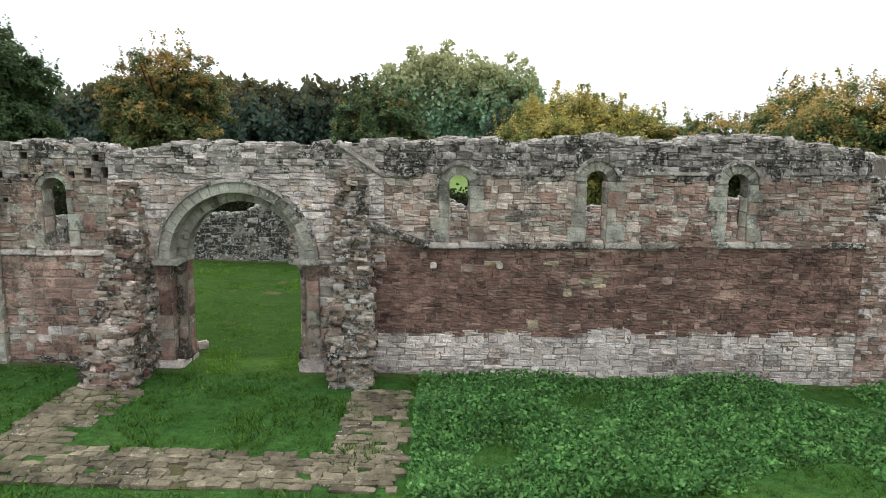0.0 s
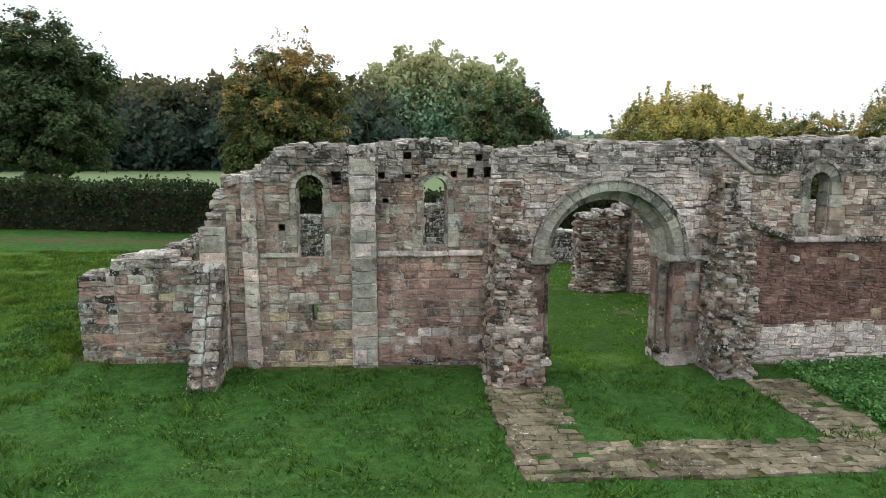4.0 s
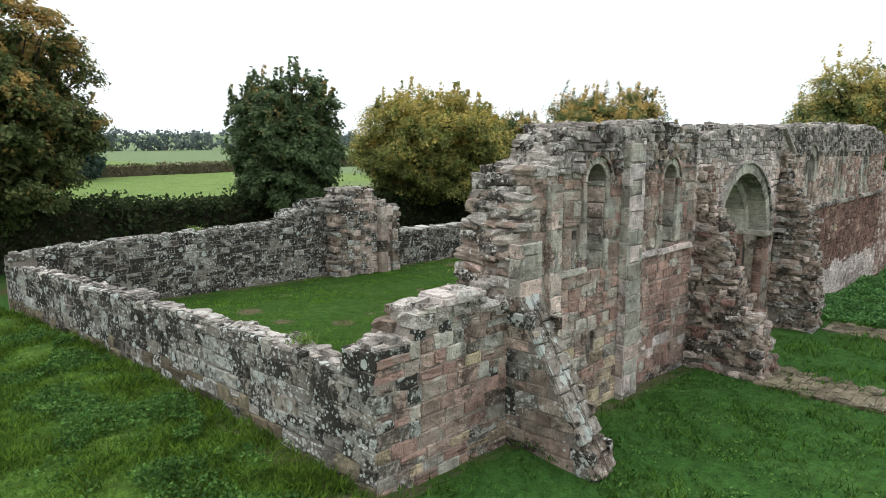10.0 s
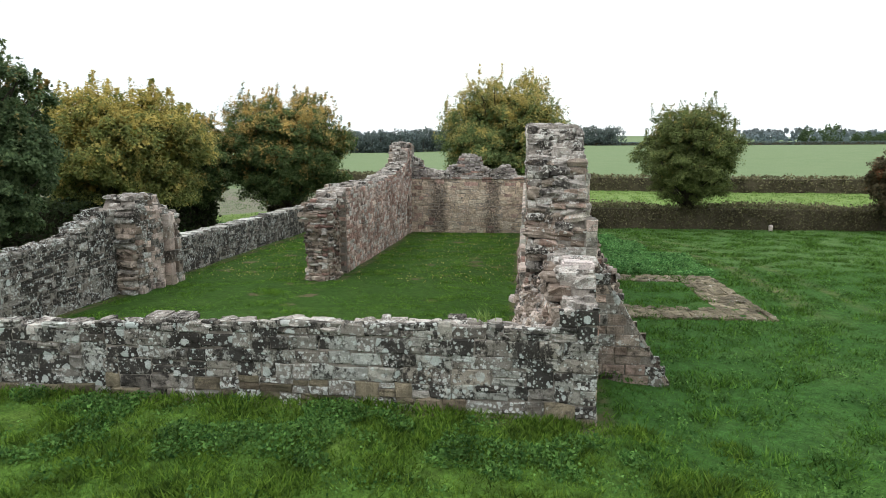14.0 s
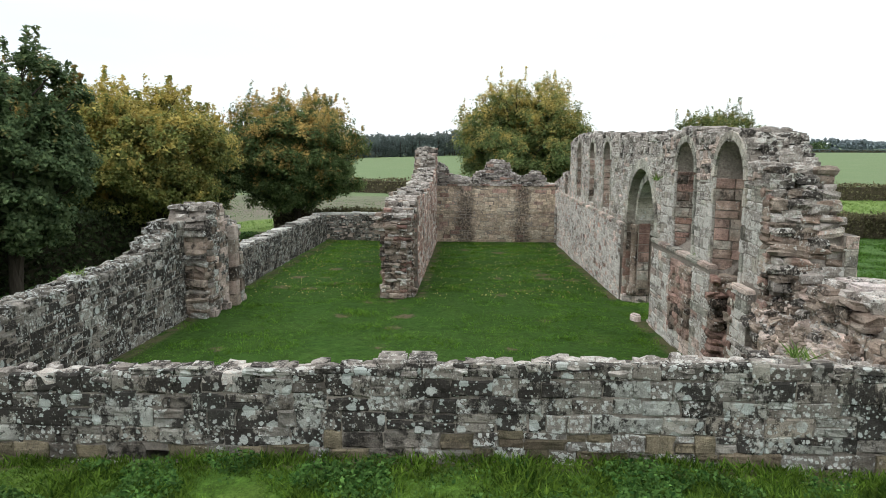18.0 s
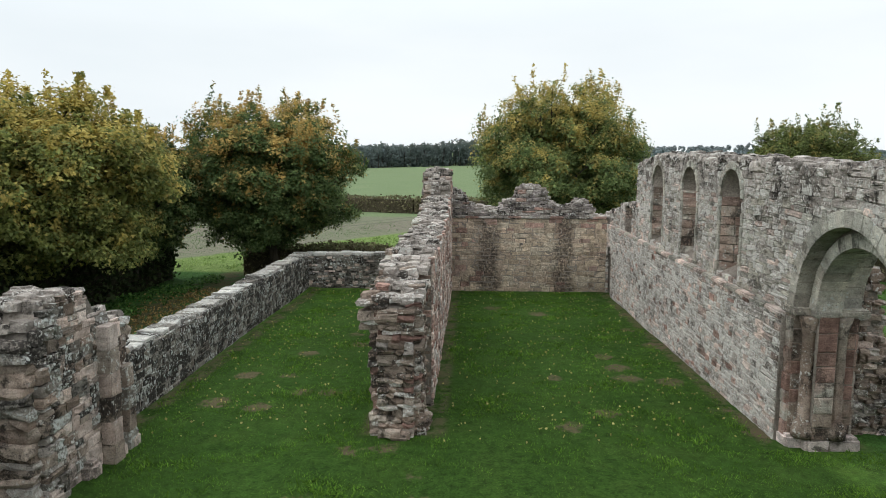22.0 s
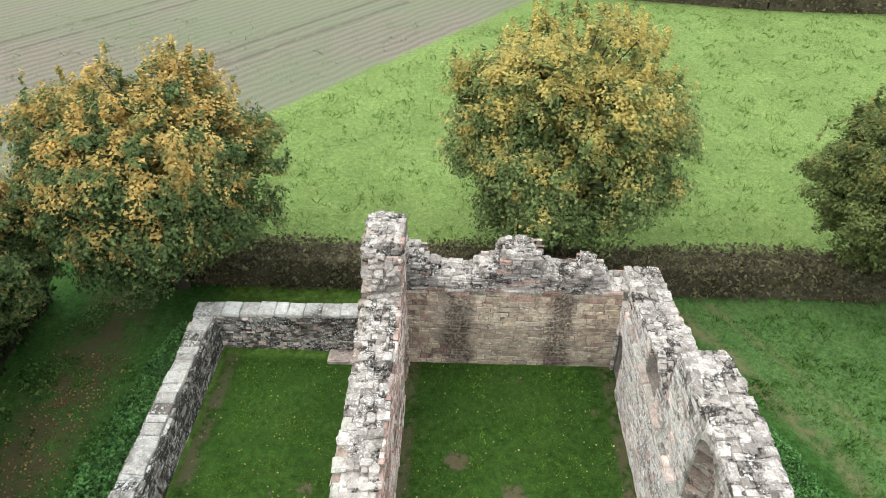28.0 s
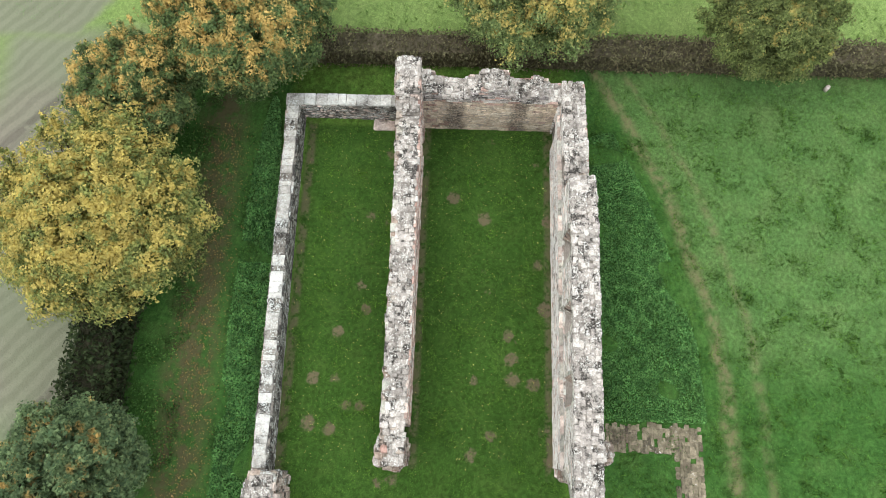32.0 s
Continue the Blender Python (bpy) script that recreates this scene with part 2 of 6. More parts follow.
def sooted_material(name, cols, soot, big=1.0):
    """Big ashlar blocks, here bare and grey-green, there black with algae, with crisp round lichens of a hand's width."""
    n = Nodes(name, 0.92)
    p = n.piece()
    p2 = n.math("FRACT", n.math("MULTIPLY", p, 23.7))
    mid, fin = n.noise(5.5, 6, 0.66), n.noise(60.0, 4, 0.65)
    col = n.gain(n.gain(n.gain(n.ramp(p, cols), mid, 0.68, 1.32), fin, 0.75, 1.25), n.noise(1.1, 4, 0.6), 0.72, 1.28)
    shift = n.math("MULTIPLY", n.math("SUBTRACT", p2, 0.5), 0.06)
    drip = n.math("ADD", n.noise(1.9, 9, 0.76, squash=(1, 1, 0.7)), shift)
    black = n.math("MULTIPLY", n.step(drip, 0.64 - 0.28 * soot, 0.68 - 0.28 * soot), n.step(n.noise(19.0, 5, 0.7), 0.3, 0.42))
    flecks = n.math("MULTIPLY", n.step(n.noise(9.0, 6, 0.75), 0.52, 0.58), n.step(n.noise(1.7, 4, 0.6), 0.3, 0.55))
    black = n.math("MAXIMUM", black, n.math("MULTIPLY", flecks, 0.85))
    col = n.mix(n.math("MULTIPLY", black, 0.94), col, n.gain(n.ramp(fin, [(0.014, 0.013, 0.012), (0.045, 0.04, 0.035)]), mid, 0.6, 1.5))
    spots = None
    for scale, lim, jag in ((4.6, 0.36 * big, 8.0), (10.0, 0.36, 17.0), (19.0, 0.4, 30.0)):
        cells = n.t.nodes.new("ShaderNodeTexVoronoi")
        cells.inputs["Scale"].default_value = scale
        n.t.links.new(n.pos, cells.inputs["Vector"])
        tone = n.t.nodes.new("ShaderNodeSeparateColor")
        n.t.links.new(cells.outputs["Color"], tone.inputs[0])
        edge = n.math("ADD", cells.outputs["Distance"], n.math("MULTIPLY", n.math("SUBTRACT", n.noise(jag, 5, 0.7), 0.5), 0.75))
        disc = n.step(n.math("SUBTRACT", n.math("MULTIPLY", n.math("POWER", tone.outputs[0], 1.6), lim), edge), -0.02, 0.03)
        spots = disc if spots is None else n.math("MAXIMUM", spots, disc)
    spots = n.math("MULTIPLY", spots, n.step(n.noise(1.3, 4, 0.6), 0.3, 0.48))
    col = n.mix(n.math("MULTIPLY", spots, 0.82), col, n.gain(n.ramp(p2, [(0.52, 0.53, 0.5), (0.45, 0.49, 0.46)]), fin, 0.72, 1.28))
    return n.done(col, n.math("ADD", mid, n.math("MULTIPLY", fin, 0.4)), 0.9, 0.05)


SOOTED = sooted_material("algae_blackened_ashlar", [(0.26, 0.25, 0.222), (0.2, 0.178, 0.15), (0.32, 0.32, 0.29), (0.23, 0.205, 0.175)], 0.7)
GREENISH = sooted_material("grey_green_ashlar", [(0.3, 0.3, 0.268), (0.36, 0.365, 0.33), (0.27, 0.243, 0.205), (0.33, 0.335, 0.3), (0.3, 0.262, 0.215)], 0.54)

WHITENED = sooted_material("white_blotched_coping", [(0.27, 0.235, 0.2), (0.22, 0.19, 0.16), (0.3, 0.27, 0.235)], 0.3, 1.9)


def mortar_material(name, a, b):
    n = Nodes(name, 0.95)
    m, f = n.noise(2.0, 6, 0.65), n.noise(22.0, 6, 0.7)
    patch = n.noise(0.7, 4, 0.65)
    col = n.gain(n.gain(n.ramp(m, [a, b]), patch, 0.45, 1.3), f, 0.5, 1.3)
    return n.done(col, f, 0.9, 0.05)


MORTAR = mortar_material("weathered_mortar", (0.22, 0.19, 0.16), (0.4, 0.355, 0.31))


def bark_material():
    n = Nodes("bark", 0.95)
    f = n.noise(18.0, 6, 0.65, squash=(1, 1, 0.25))
    return n.done(n.ramp(f, [(0.03, 0.026, 0.02), (0.09, 0.075, 0.06)]), f, 0.8, 0.03)


BARK = bark_material()
TWIG = mortar_material("hedge_twigs", (0.075, 0.066, 0.042), (0.145, 0.12, 0.082))

# dark copy of the hedge twigs: shade within the bramble hedge as colour
SHADED_TWIG = mortar_material("shaded_bramble_stems", (0.022, 0.024, 0.014), (0.05, 0.045, 0.028))


def leaf_material(name, shade, lit, turn, amount, trans=0.4):
    """Foliage: every leaf its own tone, with whole boughs turned to an autumn colour."""
    n = Nodes(name, 0.6)
    r = n.piece()
    tuft = n.noise(2.2, 3, 0.55)
    green = n.gain(n.ramp(r, [shade, lit, shade]), tuft, 0.5, 1.6)
    green = n.gain(green, n.noise(8.0, 3, 0.6), 0.62, 1.4)
    autumn = n.gain(n.ramp(r, [turn, tuple(c * 0.65 for c in turn), turn]), tuft, 0.7, 1.3)
    z = n.xyz()[2]
    f = n.math("ADD", n.noise(1.5, 3, 0.6), n.math("MULTIPLY", n.math("SUBTRACT", z, 4.5), 0.034))
    f = n.math("ADD", f, n.math("MULTIPLY", n.math("SUBTRACT", r, 0.5), 0.05))
    col = n.mix(n.step(f, 0.66 - amount * 0.36, 0.82 - amount * 0.36), green, autumn)
    n.bsdf.inputs["Specular IOR Level"].default_value = 0.08
    n.t.links.new(col, n.bsdf.inputs["Base Color"])
    tr = n.t.nodes.new("ShaderNodeBsdfTranslucent")
    n.t.links.new(col, tr.inputs["Color"])
    ms = n.t.nodes.new("ShaderNodeMixShader")
    ms.inputs[0].default_value = trans
    n.t.links.new(n.bsdf.outputs[0], ms.inputs[1])
    n.t.links.new(tr.outputs[0], ms.inputs[2])
    n.t.links.new(ms.outputs[0], n.t.nodes["Material Output"].inputs["Surface"])
    return n.mat


LEAF_ORANGE = leaf_material("maple_leaves_turning_orange", (0.05, 0.085, 0.032), (0.14, 0.19, 0.07), (0.6, 0.42, 0.14), 0.46)
LEAF_YELLOW = leaf_material("leaves_turning_yellow", (0.075, 0.115, 0.045), (0.2, 0.25, 0.09), (0.58, 0.47, 0.15), 0.44)
LEAF_GOLD = leaf_material("pale_golden_leaves", (0.09, 0.12, 0.04), (0.25, 0.265, 0.08), (0.56, 0.45, 0.13), 0.56)
LEAF_TIPPED = leaf_material("dark_leaves_tipped_with_orange", (0.05, 0.085, 0.04), (0.14, 0.19, 0.085), (0.5, 0.33, 0.11), 0.16)
LEAF_BRONZE = leaf_material("dark_leaves_turning_bronze", (0.055, 0.08, 0.032), (0.15, 0.175, 0.065), (0.46, 0.3, 0.1), 0.3)
LEAF_RUST = leaf_material("rust_red_leaves", (0.045, 0.045, 0.024), (0.11, 0.085, 0.045), (0.22, 0.09, 0.04), 0.5)
LEAF_GREEN = leaf_material("dark_green_leaves", (0.04, 0.068, 0.032), (0.1, 0.14, 0.06), (0.3, 0.2, 0.06), -0.35)
LEAF_OLIVE = leaf_material("olive_leaves", (0.075, 0.1, 0.035), (0.18, 0.21, 0.07), (0.4, 0.33, 0.1), 0.26)
LEAF_POPLAR = leaf_material("grey_green_poplar_leaves", (0.176, 0.301, 0.2), (0.333, 0.483, 0.318), (0.474, 0.473, 0.255), 0.05)
# woodland green made bluer, with a little air haze in the colour
LEAF_WOOD = leaf_material("distant_woodland_leaves", (0.044, 0.0715, 0.0605), (0.0825, 0.119, 0.0935), (0.165, 0.143, 0.066), 0.15)
LEAF_HEDGE = leaf_material("hedge_leaves", (0.085, 0.08, 0.045), (0.18, 0.165, 0.09), (0.3, 0.23, 0.14), 0.5)
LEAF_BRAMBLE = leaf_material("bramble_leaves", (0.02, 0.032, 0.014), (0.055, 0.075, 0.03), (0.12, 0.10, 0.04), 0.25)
LEAF_WEED = leaf_material("nettle_and_weed_leaves", (0.042, 0.126, 0.0384), (0.168, 0.33, 0.102), (0.228, 0.36, 0.12), 0.35)
# far foliage: the haze of distance is mixed into these two leaf colours
LEAF_HAZY = leaf_material("haze_tinted_woodland_leaves", (0.1, 0.128, 0.125), (0.15, 0.182, 0.172), (0.18, 0.19, 0.15), 0.1)
LEAF_HAZE_BLUE = leaf_material("haze_blue_far_leaves", (0.2, 0.25, 0.27), (0.26, 0.31, 0.33), (0.26, 0.29, 0.29), 0.1)
LEAF_DOCK = leaf_material("broad_weed_leaves", (0.02, 0.062, 0.014), (0.12, 0.225, 0.055), (0.18, 0.24, 0.07), 0.3)
LEAF_PASTURE = leaf_material("pasture_tufts", (0.09, 0.17, 0.04), (0.22, 0.3, 0.085), (0.26, 0.28, 0.1), 0.25, 0.4)
LEAF_SEEDLING = leaf_material("young_crop_blades", (0.09, 0.15, 0.055), (0.14, 0.2, 0.085), (0.15, 0.17, 0.09), 0.2, 0.3)
LEAF_GRASS = leaf_material("grass_blades", (0.0374, 0.0968, 0.0115), (0.154, 0.275, 0.0357), (0.198, 0.22, 0.0578), 0.2, 0.4)


LEAF_MEADOW = leaf_material("long_meadow_blades", (0.024, 0.06, 0.008), (0.13, 0.21, 0.028), (0.21, 0.225, 0.055), 0.26, 0.4)

LEAF_LUSH = leaf_material("lush_uncut_blades", (0.018, 0.055, 0.009), (0.098, 0.19, 0.03), (0.15, 0.195, 0.05), 0.2, 0.4)


def ground_material():
    n = Nodes("meadow_and_fields", 0.95)
    x, y, z = n.xyz()
    tiny, small, mid, large = n.noise(28, 5, 0.7), n.noise(6, 5, 0.65), n.noise(1.1, 5, 0.6), n.noise(0.16, 4, 0.55)
    lawn = n.ramp(mid, [(0.019, 0.05, 0.008), (0.032, 0.07, 0.012), (0.05, 0.085, 0.018)])
    lawn = n.gain(lawn, large, 0.8, 1.2)
    lawn = n.gain(lawn, small, 0.5, 1.42)
    lawn = n.gain(lawn, tiny, 0.4, 1.65)
    # worn rounds of earth in the mown lawn
    cells = n.t.nodes.new("ShaderNodeTexVoronoi")
    cells.inputs["Scale"].default_value = 0.95
    n.t.links.new(n.pos, cells.inputs["Vector"])
    tone = n.t.nodes.new("ShaderNodeSeparateColor")
    n.t.links.new(cells.outputs["Color"], tone.inputs[0])
    rim = n.math("ADD", cells.outputs["Distance"], n.math("MULTIPLY", n.math("SUBTRACT", n.noise(5.0, 5, 0.65), 0.5), 0.5))
    bare = n.step(n.math("SUBTRACT", n.math("MULTIPLY", n.step(tone.outputs[0], 0.35, 1.0), 0.36), rim), -0.03, 0.08)
    bare = n.math("MULTIPLY", bare, n.step(small, 0.3, 0.52))
    lawn = n.mix(n.math("MULTIPLY", bare, 0.8), lawn, (0.125, 0.092, 0.062))
    inside = n.math("MULTIPLY", n.math("MULTIPLY", n.step(x, -14.5, -14.1), n.step(x, 13.2, 12.9)), n.math("MULTIPLY", n.step(y, 14.9, 15.3), n.step(y, 27.3, 27.0)))
    rough_grass = n.gain(n.gain(n.ramp(n.noise(0.8, 5, 0.65), [(0.026, 0.066, 0.011), (0.062, 0.118, 0.02), (0.115, 0.15, 0.036)]), small, 0.5, 1.5), tiny, 0.45, 1.55)
    rough_grass = n.gain(rough_grass, n.noise(2.6, 4, 0.65), 0.6, 1.4)
    # lusher uncut grass on the north side; past the south wall it paints tree shade
    lush_and_tree_shade = n.gain(n.gain(n.ramp(n.noise(0.8, 5, 0.65), [(0.016, 0.052, 0.01), (0.036, 0.09, 0.019), (0.07, 0.115, 0.032)]), small, 0.5, 1.5), tiny, 0.45, 1.55)
    rough_grass = n.mix(n.math("MAXIMUM", n.math("MULTIPLY", n.step(x, -18.5, -15.0), n.step(y, 15.5, 13.5)), n.step(y, 27.8, 28.4)), rough_grass, lush_and_tree_shade)
    # mown meadow north of the trodden track
    mown = n.gain(n.gain(n.ramp(n.noise(0.5, 5, 0.65), [(0.04, 0.1, 0.026), (0.066, 0.125, 0.036), (0.1, 0.142, 0.05)]), small, 0.55, 1.45), tiny, 0.45, 1.55)
    verge = n.math("ADD", n.math("SUBTRACT", n.math("MULTIPLY_ADD", n.math("MULTIPLY", n.math("ADD", x, 1.0), n.math("ADD", x, 1.0)), 0.018, 8.0), y), n.math("MULTIPLY", n.math("SUBTRACT", mid, 0.5), 2.0))
    rough_grass = n.mix(n.math("MULTIPLY", n.step(verge, -0.6, 0.8), n.step(x, 0.0, 4.0)), rough_grass, mown)
    lawn = n.mix(inside, rough_grass, lawn)
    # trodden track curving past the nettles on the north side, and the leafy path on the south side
    reach = n.math("MAXIMUM", n.math("ADD", x, 1.0), 0.0)
    track = n.math("SUBTRACT", n.math("ADD", y, n.math("MULTIPLY", n.math("SUBTRACT", n.noise(0.35, 2), 0.5), 0.8)), n.math("MULTIPLY_ADD", n.math("MULTIPLY", reach, reach), 0.018, 8.0))
    rut = n.math("MAXIMUM", n.step(n.math("ABSOLUTE", track), 0.55, 0.0), n.math("MULTIPLY", n.step(n.math("ABSOLUTE", n.math("ADD", track, 1.5)), 0.4, 0.0), 0.6))
    on_track = n.math("MULTIPLY", rut, n.step(n.noise(2.2, 4, 0.6), 0.3, 0.65))
    lawn = n.mix(n.math("MULTIPLY", on_track, n.math("MULTIPLY", n.step(x, -9.0, -2.0), 0.8)), lawn, (0.15, 0.13, 0.07))
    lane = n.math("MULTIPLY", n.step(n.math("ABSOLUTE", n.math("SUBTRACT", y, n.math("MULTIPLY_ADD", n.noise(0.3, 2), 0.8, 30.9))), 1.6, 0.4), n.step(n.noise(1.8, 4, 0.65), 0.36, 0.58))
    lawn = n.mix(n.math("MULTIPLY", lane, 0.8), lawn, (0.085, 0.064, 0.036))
    # worn earth along the foot of the walls
    foot = n.math("MULTIPLY", n.step(n.math("ABSOLUTE", n.math("ADD", x, 15.15)), 0.42, 0.2), n.math("MULTIPLY", n.step(y, 14.0, 14.4), n.step(y, 28.0, 27.5)))
    for y0, x0 in ((15.62, -11.5), (26.95, -14.2), (21.42, -2.8), (22.55, -2.8), (14.3, -15.2)):
        foot = n.math("MAXIMUM", foot, n.math("MULTIPLY", n.step(n.math("ABSOLUTE", n.math("SUBTRACT", y, y0)), 0.28, 0.1), n.math("MULTIPLY", n.step(x, x0, x0 + 0.3), n.step(x, 13.3, 13.0))))
    foot = n.math("MULTIPLY", foot, n.step(n.math("ADD", n.noise(3.0, 4, 0.65), n.math("MULTIPLY", mid, 0.5)), 0.62, 0.8))
    foot = n.math("MULTIPLY", foot, n.math("MAXIMUM", n.step(x, -5.3, -5.8), n.math("MAXIMUM", n.step(x, -3.2, -2.7), n.step(y, 16.5, 17.0))))
    lawn = n.mix(n.math("MULTIPLY", foot, 0.65), lawn, (0.11, 0.085, 0.055))
    # fields: pasture, sown land in drills, crop
    pasture = n.gain(n.gain(n.gain(n.ramp(mid, [(0.1, 0.165, 0.042), (0.175, 0.228, 0.075)]), n.noise(4.5, 7, 0.8), 0.5, 1.55), tiny, 0.45, 1.5), n.noise(0.3, 4, 0.6), 0.85, 1.15)
    rows = n.t.nodes.new("ShaderNodeTexWave")
    turn = n.t.nodes.new("ShaderNodeMapping")
    turn.inputs["Rotation"].default_value = (0, 0, radians(-50))
    n.t.links.new(n.pos, turn.inputs["Vector"])
    n.t.links.new(turn.outputs["Vector"], rows.inputs["Vector"])
    rows.inputs["Scale"].default_value, rows.inputs["Distortion"].default_value, rows.inputs["Detail"].default_value = 0.5, 4.0, 3
    sown = n.gain(n.ramp(small, [(0.135, 0.118, 0.092), (0.2, 0.178, 0.142)]), rows.outputs["Fac"], 0.88, 1.09)
    sown = n.mix(n.math("MULTIPLY", n.step(n.noise(0.07, 3), 0.35, 0.55), 0.42), sown, (0.125, 0.168, 0.085))
    across = n.t.nodes.new("ShaderNodeSeparateXYZ")
    n.t.links.new(turn.outputs["Vector"], across.inputs[0])
    wheel = n.math("ABSOLUTE", n.math("SUBTRACT", n.math("ABSOLUTE", n.math("SUBTRACT", n.math("FRACT", n.math("DIVIDE", across.outputs[0], 11.0)), 0.5)), 0.08))
    sown = n.mix(n.math("MULTIPLY", n.step(wheel, 0.024, 0.01), n.math("MULTIPLY", n.step(n.noise(1.5, 4), 0.3, 0.5), 0.6)), sown, (0.085, 0.078, 0.062))
    crop = n.gain(n.ramp(large, [(0.118, 0.168, 0.08), (0.16, 0.2, 0.106)]), small, 0.88, 1.12)
    line = n.math("SUBTRACT", y, n.math("MULTIPLY_ADD", n.math("SUBTRACT", x, 29.4), -0.8, 30.1))
    is_sown = n.math("MULTIPLY", n.step(n.math("ADD", line, n.math("MULTIPLY", mid, 1.5)), 0.3, 1.3), n.math("MULTIPLY", n.step(x, 17.0, 18.0), n.step(y, 78.0, 62.0)))
    near_sown = n.math("MULTIPLY", n.step(y, 35.6, 36.2), n.math("MULTIPLY", n.step(x, -4.0, -2.0), n.step(x, 19.0, 17.0)))
    near_sown = n.math("MULTIPLY", near_sown, n.step(y, 44.0, 42.0))
    is_sown = n.math("MAXIMUM", is_sown, near_sown)
    east, south = n.step(x, 17.2, 18.2), n.step(y, 35.4, 36.0)
    beyond = n.math("MAXIMUM", east, south)
    col = n.mix(beyond, lawn, n.mix(is_sown, pasture, sown))
    far = n.math("MAXIMUM", n.step(x, 47.0, 49.0), n.math("MULTIPLY", n.step(y, 37.0, 40.0), n.step(x, 0.0, -3.0)))
    col = n.mix(far, col, crop)
    h = n.math("ADD", small, n.math("MULTIPLY", tiny, 0.6))
    return n.done(col, h, 0.9, 0.06)


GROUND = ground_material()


# ---- building helpers ----
def bank(x, y):
    """Earth heaped against the outside of the low west corner."""
    ease = lambda t: (lambda q: q * q * (3 - 2 * q))(max(0.0, min(1.0, t)))
    if y > 14.5:
        up = float(np.interp(y, [14.4, 15.7, 17.4, 20.1, 23.0, 25.1, 27.0, 29.0], [0.2, 0.3, 0.39, 0.4, 0.35, 0.28, 0.2, 0.0]))
        return up * (ease((x + 20.5) / 5.2) if x < -15.0 else ease((-14.62 - x) / 0.34))
    return 0.21 * ease((y - 12.6) / 1.8) * ease((-12.2 - x) / 0.5) * ease((x + 18.5) / 3.2)


def gz(x, y):
    """Height of the ground."""
    h = 0.02 - 0.028 * max(-26.0, min(18.0, x))
    far = max(0.0, math.hypot(max(0, x - 20, -30 - x), max(0, y - 40, -20 - y)))
    hill = max(0.0, far - 700.0) * 0.02 * max(0.0, 0.15 + noise.noise(Vector((x * 0.0016, y * 0.0016, 7.0))))
    k = (y - 10.0) / (far + 30.0)
    rise = max(0.001, min(0.0095, 0.0075 - 0.03 * k)) if x > 0 else 0.005
    if -21.0 < x < -11.5 and 10.0 < y < 30.0:
        h += bank(x, y)
    return h + min(far, 300.0) * rise * min(1.0, far / 120.0) + min(hill, 22.0)


def part(name, mesh, mats, parent=None, label="", kind="", loc=None):
    """Link a mesh or a bmesh as one object under a thing."""
    if isinstance(mesh, bmesh.types.BMesh):
        bm, mesh = mesh, bpy.data.meshes.new(name)
        bm.to_mesh(mesh)
        bm.free()
    for m in mats if isinstance(mats, (list, tuple)) else [mats]:
        mesh.materials.append(m)
    ob = new(name, mesh)
    if parent:
        ob.parent = parent
    if loc:
        ob.location = loc
    return tagged(ob, label, kind=kind)


def thing(name, label, category, loc=(0, 0, 0), group="", kind=""):
    ob = new(name)
    ob.location = loc
    return tagged(ob, label, category, group, kind)


def mesh_from(name, verts, faces, mat_index=None):
    me = bpy.data.meshes.new(name)
    me.from_pydata(verts, [], faces)
    if mat_index is not None:
        me.polygons.foreach_set("material_index", mat_index)
    me.update()
    return me


def block_template(r, rough=1.0):
    """A dressed stone: unit length and height, front at y = 1, with a worn arris and an uneven face."""
    e = r.uniform(0.02, 0.04) * (1 + 0.6 * (rough - 1))
    ez = e * 1.6
    v, ring = [], []
    for k in (-1, 0, 1):
        for i in (-1, 0, 1):
            v.append((i * (0.5 - e) + r.uniform(-0.015, 0.015), 1 + r.uniform(-0.16, 0.12), k * (0.5 - ez) + r.uniform(-0.02, 0.02)))
    order = [(-1, -1), (0, -1), (1, -1), (1, 0), (1, 1), (0, 1), (-1, 1), (-1, 0)]
    corner = [(a * 0.5 + r.uniform(-0.02, 0.012) * rough, b * 0.5 + r.uniform(-0.035, 0.03) * rough) for a, b in order]
    for a, b in corner:
        v.append((a, 0.78 + r.uniform(-0.1, 0.1), b))
    for a, b in corner:
        v.append((a, -0.2, b))
    f = [(0, 1, 4, 3), (1, 2, 5, 4), (3, 4, 7, 6), (4, 5, 8, 7)]
    inner = [0, 1, 2, 5, 8, 7, 6, 3]
    for i in range(8):
        j = (i + 1) % 8
        f.append((inner[j], inner[i], 9 + i, 9 + j))
        f.append((9 + j, 9 + i, 17 + i, 17 + j))
    return np.array(v), f


def rock_template(r, angular=0.55):
    """A rough stone: 26 points pulled between a cube and a ball."""
    v, idx = [], {}
    for a in (-1, 0, 1):
        for b in (-1, 0, 1):
            for c in (-1, 0, 1):
                if (a, b, c) == (0, 0, 0):
                    continue
                p = Vector((a, b, c))
                p = p.lerp(p.normalized() * 1.2, 1 - angular) * 0.5
                p *= r.uniform(0.82, 1.16)
                idx[(a, b, c)] = len(v)
                v.append(tuple(p))
    f = []
    for ax in range(3):
        for s in (-1, 1):
            for i in (-1, 0):
                for j in (-1, 0):
                    q = []
                    for di, dj in ((0, 0), (1, 0), (1, 1), (0, 1)):
                        k = [0, 0, 0]
                        k[ax], k[(ax + 1) % 3], k[(ax + 2) % 3] = s, i + di, j + dj
                        q.append(idx[tuple(k)])
                    f.append(q if s > 0 else q[::-1])
    return np.array(v), f


BLOCKS = [block_template(rnd) for _ in range(20)]
ROUGH = [block_template(rnd, 3.2) for _ in range(20)]
